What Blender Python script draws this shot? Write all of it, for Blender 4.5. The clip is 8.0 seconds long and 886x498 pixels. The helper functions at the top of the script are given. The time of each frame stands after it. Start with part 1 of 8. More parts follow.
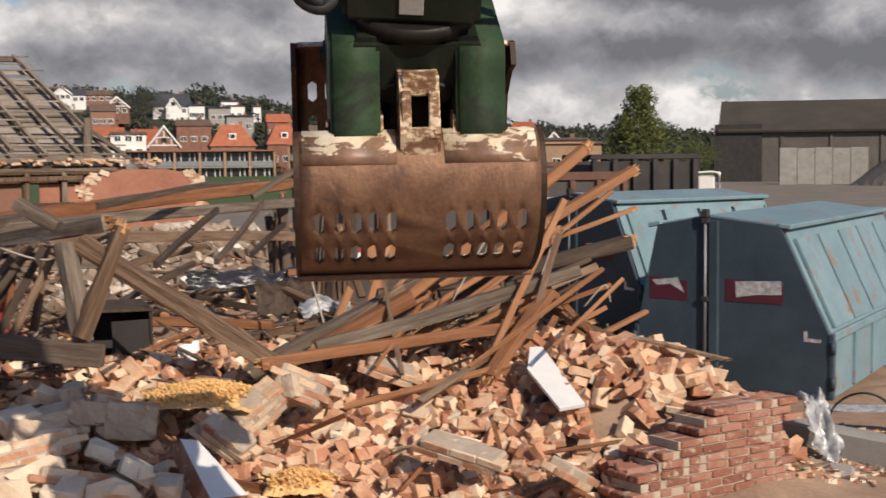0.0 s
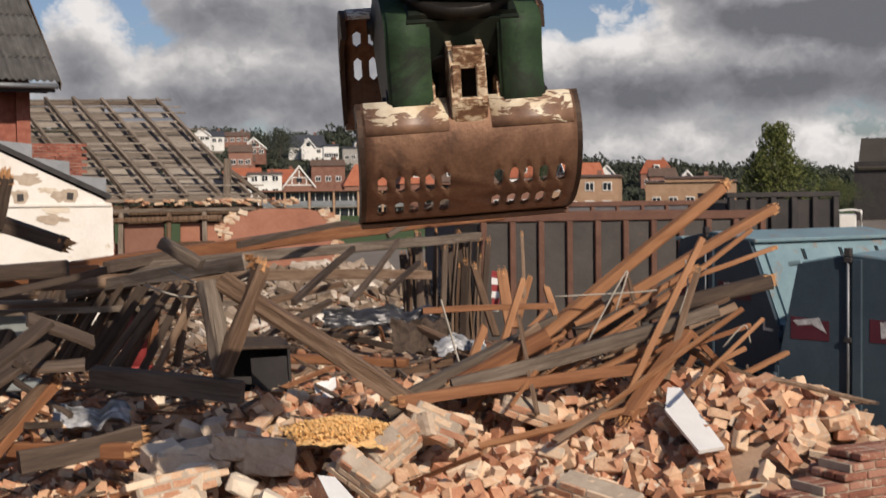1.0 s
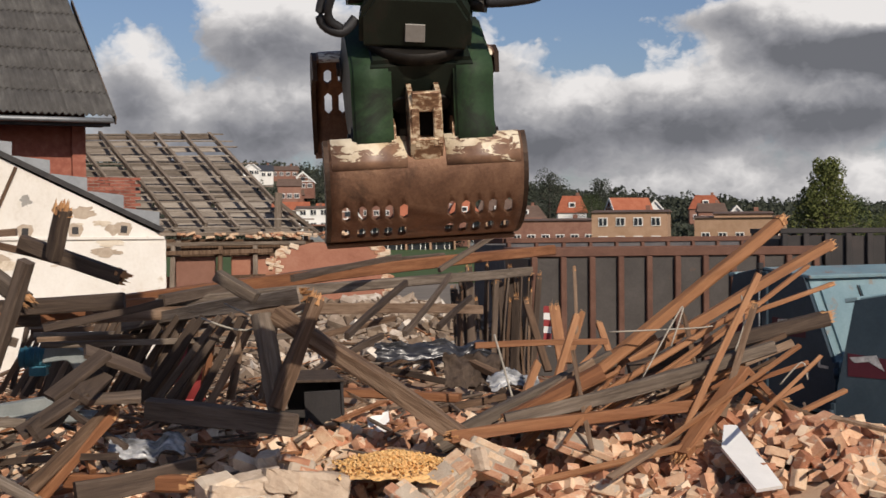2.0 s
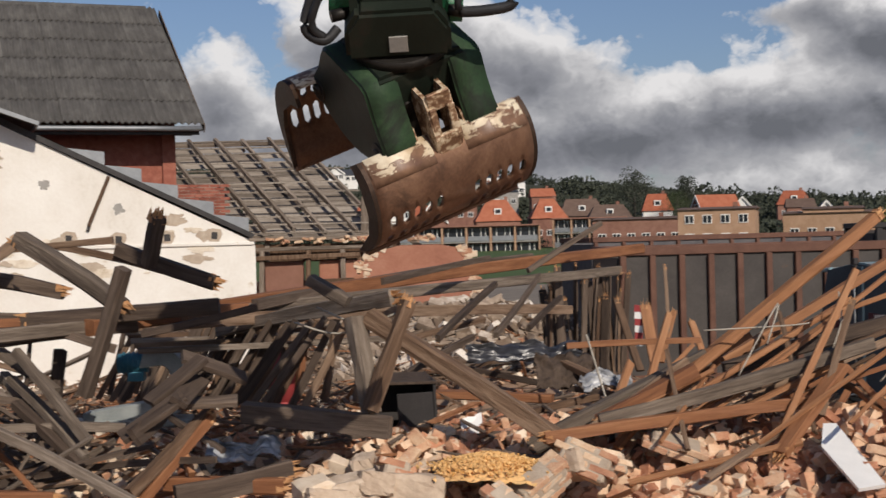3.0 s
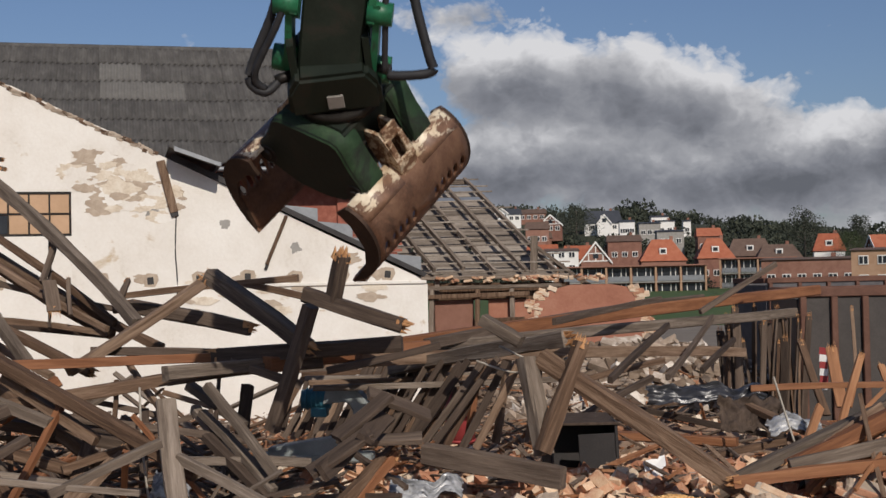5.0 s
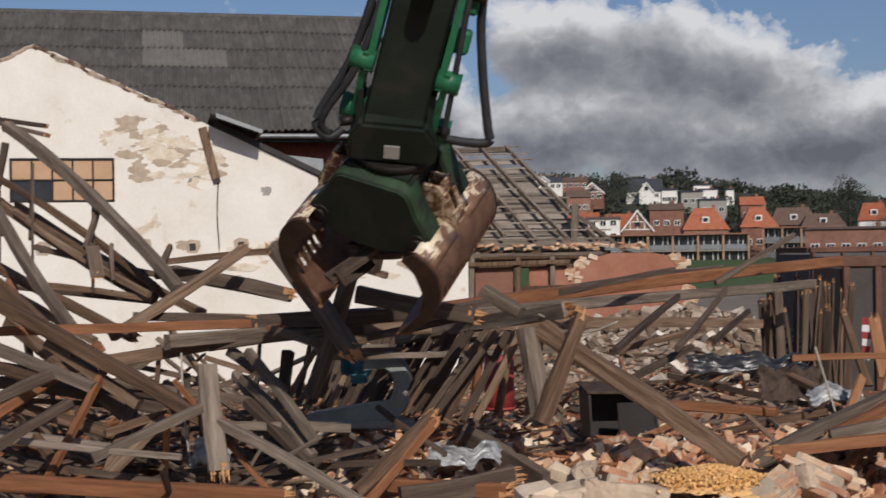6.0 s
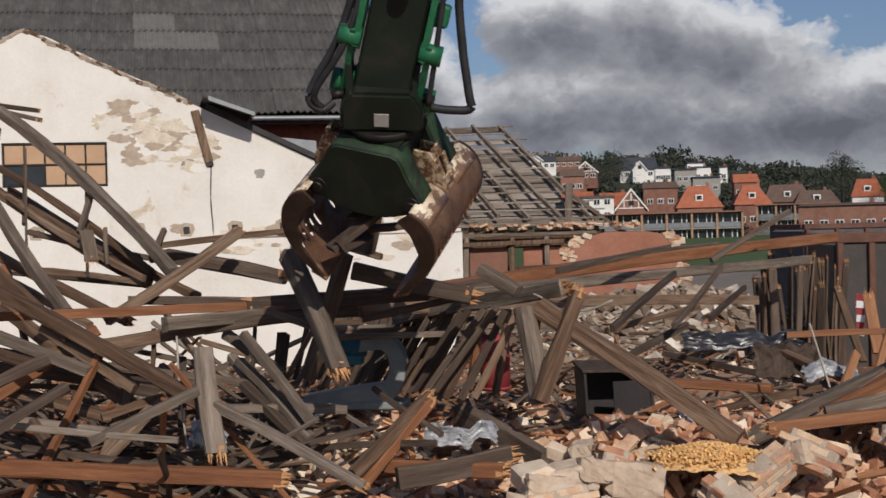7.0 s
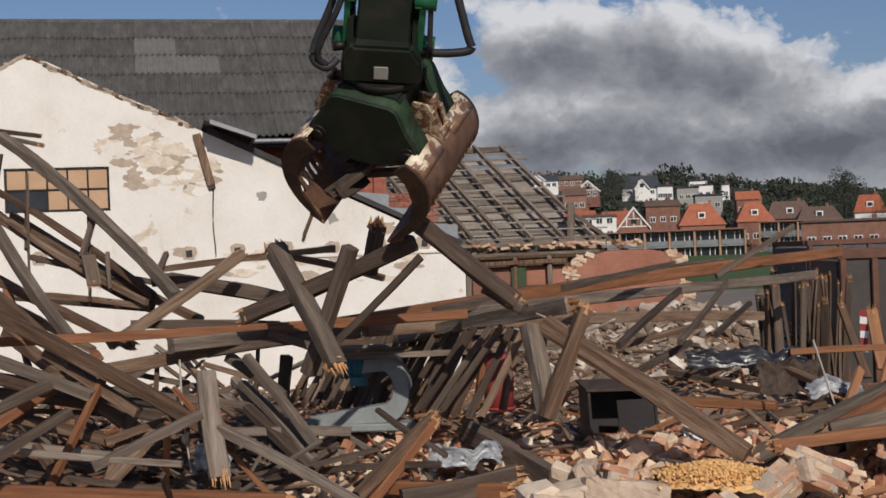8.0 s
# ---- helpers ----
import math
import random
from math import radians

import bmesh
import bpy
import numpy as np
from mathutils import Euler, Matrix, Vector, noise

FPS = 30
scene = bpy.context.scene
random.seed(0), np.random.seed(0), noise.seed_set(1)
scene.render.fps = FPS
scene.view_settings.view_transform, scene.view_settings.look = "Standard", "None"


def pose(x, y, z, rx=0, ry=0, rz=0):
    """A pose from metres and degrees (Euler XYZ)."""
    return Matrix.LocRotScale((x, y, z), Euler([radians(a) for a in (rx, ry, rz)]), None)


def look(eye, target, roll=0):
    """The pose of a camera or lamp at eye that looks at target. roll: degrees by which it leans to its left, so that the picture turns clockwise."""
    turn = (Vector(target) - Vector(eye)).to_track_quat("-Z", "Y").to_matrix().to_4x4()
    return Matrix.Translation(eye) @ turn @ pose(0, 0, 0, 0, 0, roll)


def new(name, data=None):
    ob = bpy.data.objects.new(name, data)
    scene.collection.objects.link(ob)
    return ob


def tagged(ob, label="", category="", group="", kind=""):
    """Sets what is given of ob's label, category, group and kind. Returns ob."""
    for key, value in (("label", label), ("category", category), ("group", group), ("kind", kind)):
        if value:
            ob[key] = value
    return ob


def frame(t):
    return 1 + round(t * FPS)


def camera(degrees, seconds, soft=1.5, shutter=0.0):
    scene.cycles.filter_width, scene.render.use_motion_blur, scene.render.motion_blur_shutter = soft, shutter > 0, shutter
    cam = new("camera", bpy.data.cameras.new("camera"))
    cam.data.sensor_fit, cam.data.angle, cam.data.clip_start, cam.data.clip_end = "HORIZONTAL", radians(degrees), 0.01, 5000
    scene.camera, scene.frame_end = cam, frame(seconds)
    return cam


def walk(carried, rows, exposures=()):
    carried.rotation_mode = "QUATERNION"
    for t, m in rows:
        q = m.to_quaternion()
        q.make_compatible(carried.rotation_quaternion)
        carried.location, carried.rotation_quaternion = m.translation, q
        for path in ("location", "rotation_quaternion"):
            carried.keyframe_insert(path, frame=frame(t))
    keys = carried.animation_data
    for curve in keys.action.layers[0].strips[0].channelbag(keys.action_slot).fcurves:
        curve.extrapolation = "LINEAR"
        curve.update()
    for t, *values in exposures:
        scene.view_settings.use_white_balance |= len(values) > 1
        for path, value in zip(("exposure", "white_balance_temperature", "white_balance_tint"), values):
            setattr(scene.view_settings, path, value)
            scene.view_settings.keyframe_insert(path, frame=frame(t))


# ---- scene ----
cam = camera(37.0, 8.0, soft=1.5, shutter=0.4)
PATH = [
    (0, pose(-0.001, -0.000, 2.9, 90, 0, -0.000) @ pose(0, 0, 0, -3.915, 0, 0) @ pose(0, 0, 0, 0, 0, -0.510)),
    (0.5, pose(-0.017, -0.000, 2.9, 90, 0, 3.052) @ pose(0, 0, 0, -3.387, 0, 0) @ pose(0, 0, 0, 0, 0, -1.757)),
    (1, pose(-0.041, -0.001, 2.9, 90, 0, 5.656) @ pose(0, 0, 0, -2.178, 0, 0) @ pose(0, 0, 0, 0, 0, -0.685)),
    (1.2, pose(-0.053, -0.001, 2.9, 90, 0, 5.909) @ pose(0, 0, 0, -1.249, 0, 0) @ pose(0, 0, 0, 0, 0, -0.778)),
    (2.3, pose(-0.125, -0.007, 2.9, 90, 0, 8.538) @ pose(0, 0, 0, -0.657, 0, 0) @ pose(0, 0, 0, 0, 0, -0.357)),
    (2.5, pose(-0.136, -0.008, 2.9, 90, 0, 9.141) @ pose(0, 0, 0, -0.730, 0, 0) @ pose(0, 0, 0, 0, 0, -0.474)),
    (3, pose(-0.160, -0.011, 2.9, 90, 0, 11.338) @ pose(0, 0, 0, -0.546, 0, 0) @ pose(0, 0, 0, 0, 0, -1.479)),
    (3.5, pose(-0.234, -0.023, 2.9, 90, 0, 13.624) @ pose(0, 0, 0, -0.561, 0, 0) @ pose(0, 0, 0, 0, 0, -3.129)),
    (4, pose(-0.304, -0.039, 2.9, 90, 0, 16.369) @ pose(0, 0, 0, 0.565, 0, 0) @ pose(0, 0, 0, 0, 0, -2.532)),
    (4.5, pose(-0.344, -0.050, 2.9, 90, 0, 17.955) @ pose(0, 0, 0, 1.100, 0, 0) @ pose(0, 0, 0, 0, 0, -2.144)),
    (4.7, pose(-0.345, -0.051, 2.9, 90, 0, 18.052) @ pose(0, 0, 0, 1.386, 0, 0) @ pose(0, 0, 0, 0, 0, -1.468)),
    (5.8, pose(-0.336, -0.048, 2.9, 90, 0, 19.17) @ pose(0, 0, 0, 0.44, 0, 0) @ pose(0, 0, 0, 0, 0, -0.95)),
    (6, pose(-0.334, -0.047, 2.9, 90, 0, 20.120) @ pose(0, 0, 0, -0.047, 0, 0) @ pose(0, 0, 0, 0, 0, -0.917)),
    (6.5, pose(-0.338, -0.048, 2.9, 90, 0, 21.571) @ pose(0, 0, 0, -0.564, 0, 0) @ pose(0, 0, 0, 0, 0, -1.119)),
    (7, pose(-0.335, -0.048, 2.9, 90, 0, 19.889) @ pose(0, 0, 0, -0.889, 0, 0) @ pose(0, 0, 0, 0, 0, -1.525)),
    (7.5, pose(-0.339, -0.049, 2.9, 90, 0, 19.302) @ pose(0, 0, 0, -0.878, 0, 0) @ pose(0, 0, 0, 0, 0, -1.900)),
    (8, pose(-0.326, -0.045, 2.9, 90, 0, 19.991) @ pose(0, 0, 0, 0.003, 0, 0) @ pose(0, 0, 0, 0, 0, -2.171)),
]
walk(cam, PATH, exposures=[(0.0, 0.18, 6700, 14), (0.5, 0.05, 6700, 14), (1.0, 0.0, 6680, 14), (2.5, -0.05, 6480, 13), (4.5, -0.24, 6260, 13), (8.0, -0.29, 6180, 13)])

# ---- light ----
SUN_TO = Vector((0.57, -0.79, 0.62)).normalized()
sun = new("sun", bpy.data.lights.new("sun", "SUN"))
sun.data.energy, sun.data.angle, sun.data.color = 4.1, radians(0.55), (1.0, 0.91, 0.77)
sun.matrix_world = look((0, 0, 60), Vector((0, 0, 60)) - SUN_TO)


class Nodes:
    """A small builder for node trees."""

    def __init__(self, tree):
        self.tree = tree
        tree.nodes.clear()

    def add(self, kind, **values):
        node = self.tree.nodes.new(kind)
        for key, value in values.items():
            node.inputs[key.replace("_", " ")].default_value = value
        return node

    def link(self, a, b):
        self.tree.links.new(a, b)

    def math(self, op, a, b=None, clamp=False):
        node = self.tree.nodes.new("ShaderNodeMath")
        node.operation, node.use_clamp = op, clamp
        for slot, value in zip(node.inputs, (a, b)):
            if value is None:
                continue
            if isinstance(value, (int, float)):
                slot.default_value = value
            else:
                self.link(value, slot)
        return node.outputs[0]

    def ramp(self, fac, stops, mode="LINEAR"):
        node = self.tree.nodes.new("ShaderNodeValToRGB")
        node.color_ramp.interpolation = mode
        el = node.color_ramp.elements
        while len(el) < len(stops):
            el.new(0.5)
        for e, (at, col) in zip(el, stops):
            e.position, e.color = at, (*col, 1) if len(col) == 3 else col
        self.link(fac, node.inputs[0])
        return node.outputs[0]

    def mix(self, fac, a, b):
        node = self.tree.nodes.new("ShaderNodeMix")
        node.data_type = "RGBA"
        for slot, value in ((node.inputs[0], fac), (node.inputs[6], a), (node.inputs[7], b)):
            if isinstance(value, (int, float)):
                slot.default_value = value
            elif isinstance(value, tuple):
                slot.default_value = (*value, 1)
            else:
                self.link(value, slot)
        return node.outputs[2]

    def noise(self, vector, scale, detail=5.0, rough=0.6, distortion=0.0):
        node = self.add("ShaderNodeTexNoise", Scale=scale, Detail=detail, Roughness=rough, Distortion=distortion)
        self.link(vector, node.inputs["Vector"])
        return node.outputs["Fac"]


def make_world():
    """A blue sky with a belt of broken cumulus above the horizon."""
    world = bpy.data.worlds.new("sky")
    scene.world = world
    world.use_nodes = True
    n = Nodes(world.node_tree)
    out = n.add("ShaderNodeOutputWorld")
    sky = n.add("ShaderNodeTexSky")
    sky.sky_type, sky.sun_disc = "NISHITA", False
    sky.sun_elevation = math.asin(SUN_TO.z)
    sky.sun_rotation = math.atan2(SUN_TO.x, SUN_TO.y)
    sky.air_density, sky.dust_density = 1.0, 1.2
    co = n.add("ShaderNodeTexCoord").outputs["Generated"]
    sep = n.add("ShaderNodeSeparateXYZ")
    n.link(co, sep.inputs[0])
    x, y, z = sep.outputs
    # heights and bearings as angles, so that the clouds keep their size near the horizon
    el = n.math("ARCSINE", z)
    az = n.math("ARCTAN2", x, y)
    com = n.add("ShaderNodeCombineXYZ")
    n.link(az, com.inputs[0])
    n.link(n.math("MULTIPLY", el, 1.3), com.inputs[1])
    com.inputs[2].default_value = 3.7
    v = com.outputs[0]
    big = n.noise(v, 8.0, 3.0, 0.5)
    def puffs(vec):
        """Rounded heaps with finer heaps on them."""
        vor = n.add("ShaderNodeTexVoronoi", Scale=17.0, Detail=3.0, Roughness=0.55, Lacunarity=2.3)
        vor.feature, vor.normalize = "F1", True
        wob = n.add("ShaderNodeVectorMath")
        wob.operation = "ADD"
        n.link(vec, wob.inputs[0])
        w = n.add("ShaderNodeTexNoise", Scale=34.0, Detail=4.0)
        n.link(vec, w.inputs["Vector"])
        sc = n.add("ShaderNodeVectorMath")
        sc.operation = "SCALE"
        sc.inputs["Scale"].default_value = 0.035
        n.link(w.outputs["Color"], sc.inputs[0])
        n.link(sc.outputs[0], wob.inputs[1])
        n.link(wob.outputs[0], vor.inputs["Vector"])
        heap = n.math("SUBTRACT", 0.85, n.math("MULTIPLY", vor.outputs["Distance"], 1.25))
        return n.math("ADD", n.math("MULTIPLY", heap, 0.80), n.math("MULTIPLY", n.noise(vec, 45.0, 4.0, 0.5), 0.20))

    fine = puffs(v)
    # cloud banks: a row of bearings and heights where the cover thickens
    bank = crest = None
    for b_az, b_el, r_az, r_el, k in CLOUDS:
        dx = n.math("DIVIDE", n.math("SUBTRACT", az, radians(b_az)), radians(r_az))
        dy = n.math("DIVIDE", n.math("SUBTRACT", el, radians(b_el)), radians(r_el))
        d = n.math("ADD", n.math("MULTIPLY", dx, dx), n.math("MULTIPLY", dy, dy))
        g = n.math("MULTIPLY", n.math("POWER", 2.718, n.math("MULTIPLY", d, -1.0)), k)
        top = n.math("MULTIPLY", g, n.math("MINIMUM", n.math("MAXIMUM", dy, -1.2), 1.2))
        bank = g if bank is None else n.math("ADD", bank, g)
        crest = top if crest is None else n.math("ADD", crest, top)
    low = n.math("MULTIPLY", n.math("POWER", 2.718, n.math("MULTIPLY", n.math("ABSOLUTE", el), -11.0)), 0.36)
    cover = n.math("ADD", n.math("ADD", n.math("MULTIPLY", big, 0.45), n.math("MULTIPLY", fine, 0.58)), n.math("ADD", bank, n.math("ADD", low, 0.03)))
    dens = n.ramp(cover, [(0.665, (0, 0, 0)), (0.70, (0.62, 0.62, 0.62)), (0.76, (1, 1, 1))])
    # the sunlit rims are white, the thick undersides grey
    up = n.add("ShaderNodeVectorMath")
    up.operation = "ADD"
    n.link(v, up.inputs[0])
    up.inputs[1].default_value = (0.014, 0.040, 0)
    above = n.noise(up.outputs[0], 8.0, 3.0, 0.5)
    above_fine = puffs(up.outputs[0])
    rim = n.math("SUBTRACT", n.math("ADD", n.math("MULTIPLY", big, 0.6), n.math("MULTIPLY", fine, 0.7)),
                 n.math("ADD", n.math("MULTIPLY", above, 0.6), n.math("MULTIPLY", above_fine, 0.7)))
    thick = n.ramp(cover, [(0.70, (0, 0, 0)), (1.0, (1, 1, 1))])
    lit = n.math("ADD", n.math("ADD", n.math("MULTIPLY", rim, 1.7), n.math("MULTIPLY", crest, 1.9)), n.math("SUBTRACT", 0.76, n.math("MULTIPLY", thick, 0.42)), clamp=True)
    col = n.ramp(lit, [(0.0, (0.19, 0.20, 0.22)), (0.30, (0.32, 0.33, 0.355)), (0.60, (0.52, 0.525, 0.535)), (0.95, (1.02, 1.01, 0.98))])
    bg_sky = n.add("ShaderNodeBackground", Strength=0.075)
    deep = n.add("ShaderNodeVectorMath")
    deep.operation = "MULTIPLY"
    n.link(sky.outputs[0], deep.inputs[0])
    deep.inputs[1].default_value = (0.80, 0.87, 1.03)
    n.link(deep.outputs[0], bg_sky.inputs[0])
    bg_cloud = n.add("ShaderNodeBackground", Strength=0.80)
    n.link(col, bg_cloud.inputs[0])
    mixer = n.add("ShaderNodeMixShader")
    n.link(dens, mixer.inputs[0])
    n.link(bg_sky.outputs[0], mixer.inputs[1])
    n.link(bg_cloud.outputs[0], mixer.inputs[2])
    n.link(mixer.outputs[0], out.inputs[0])


# bearing (to the right of +y), height, half widths, weight
CLOUDS = [(-15.6, 8.6, 2.4, 1.5, 0.33), (-11.8, 8.3, 2.8, 1.8, 0.33), (-7.6, 7.0, 2.8, 1.5, 0.30), (-15.5, 5.1, 3.2, 1.1, 0.26), (-8.5, 4.7, 6.0, 1.5, 0.28),
          (-20.8, 5.9, 1.5, 1.4, 0.30), (-19.0, 3.8, 3.0, 1.2, 0.20), (1.0, 5.3, 3.2, 1.1, 0.34), (4.8, 9.0, 3.2, 0.7, 0.24), (-3.5, 4.2, 3.0, 1.2, 0.22), (3.2, 4.6, 2.2, 1.3, 0.26),
          (8.2, 5.1, 2.0, 1.1, 0.28), (13.0, 8.0, 5.0, 1.5, 0.80), (12.0, 5.3, 5.0, 1.4, 0.34), (18.0, 5.4, 3.0, 2.0, 0.36), (9.0, 8.2, 3.5, 1.2, 0.60), (-16.5, 11.5, 3.0, 0.8, 0.14)]
make_world()

# ---- materials ----
def surface(name, stops, scale=6.0, rough=0.8, metal=0.0, bump=0.3, fine=60.0, stretch=(1, 1, 1), vary=0.0, island=0.0,
            spots=None, spot_scale=3.0, spot_at=0.55, spot_soft=0.06, spec=0.3, world=False):
    """A weathered surface: a colour ramp over coarse and fine noise, optional stains, and relief."""
    m = bpy.data.materials.new(name)
    m.use_nodes = True
    n = Nodes(m.node_tree)
    out = n.add("ShaderNodeOutputMaterial")
    bsdf = n.add("ShaderNodeBsdfPrincipled", Roughness=rough, Metallic=metal)
    bsdf.inputs["Specular IOR Level"].default_value = spec
    n.link(bsdf.outputs[0], out.inputs[0])
    if world:
        base = n.add("ShaderNodeNewGeometry").outputs["Position"]
    else:
        base = n.add("ShaderNodeTexCoord").outputs["Object"]
    info = n.add("ShaderNodeObjectInfo")
    mapping = n.add("ShaderNodeMapping")
    mapping.inputs["Scale"].default_value = stretch
    n.link(base, mapping.inputs[0])
    if not world:
        offset = n.add("ShaderNodeCombineXYZ")
        for i, k in enumerate((37.0, 91.0, 53.0)):
            n.link(n.math("MULTIPLY", info.outputs["Random"], k), offset.inputs[i])
        n.link(offset.outputs[0], mapping.inputs["Location"])
    v = mapping.outputs[0]
    coarse = n.noise(v, scale, 6.0, 0.62, 0.4)
    grain = n.noise(v, fine, 4.0, 0.6)
    fac = n.math("ADD", n.math("MULTIPLY", coarse, 0.72), n.math("MULTIPLY", grain, 0.28))
    if vary:
        fac = n.math("ADD", fac, n.math("MULTIPLY", n.math("SUBTRACT", info.outputs["Random"], 0.5), vary))
    if island:
        geo = n.add("ShaderNodeNewGeometry")
        fac = n.math("ADD", fac, n.math("MULTIPLY", n.math("SUBTRACT", geo.outputs["Random Per Island"], 0.5), island))
    col = n.ramp(fac, stops)
    if spots:
        st = n.noise(v, spot_scale, 8.0, 0.68, 0.6)
        mask = n.ramp(st, [(spot_at, (0, 0, 0)), (min(1.0, spot_at + spot_soft), (1, 1, 1))])
        col = n.mix(mask, col, spots)
    n.link(col, bsdf.inputs["Base Color"])
    n.link(n.math("ADD", rough - 0.12, n.math("MULTIPLY", coarse, 0.24), clamp=True), bsdf.inputs["Roughness"])
    b = n.add("ShaderNodeBump", Strength=bump, Distance=0.02)
    n.link(n.math("ADD", n.math("MULTIPLY", coarse, 0.6), n.math("MULTIPLY", grain, 0.4)), b.inputs["Height"])
    n.link(b.outputs[0], bsdf.inputs["Normal"])
    return m


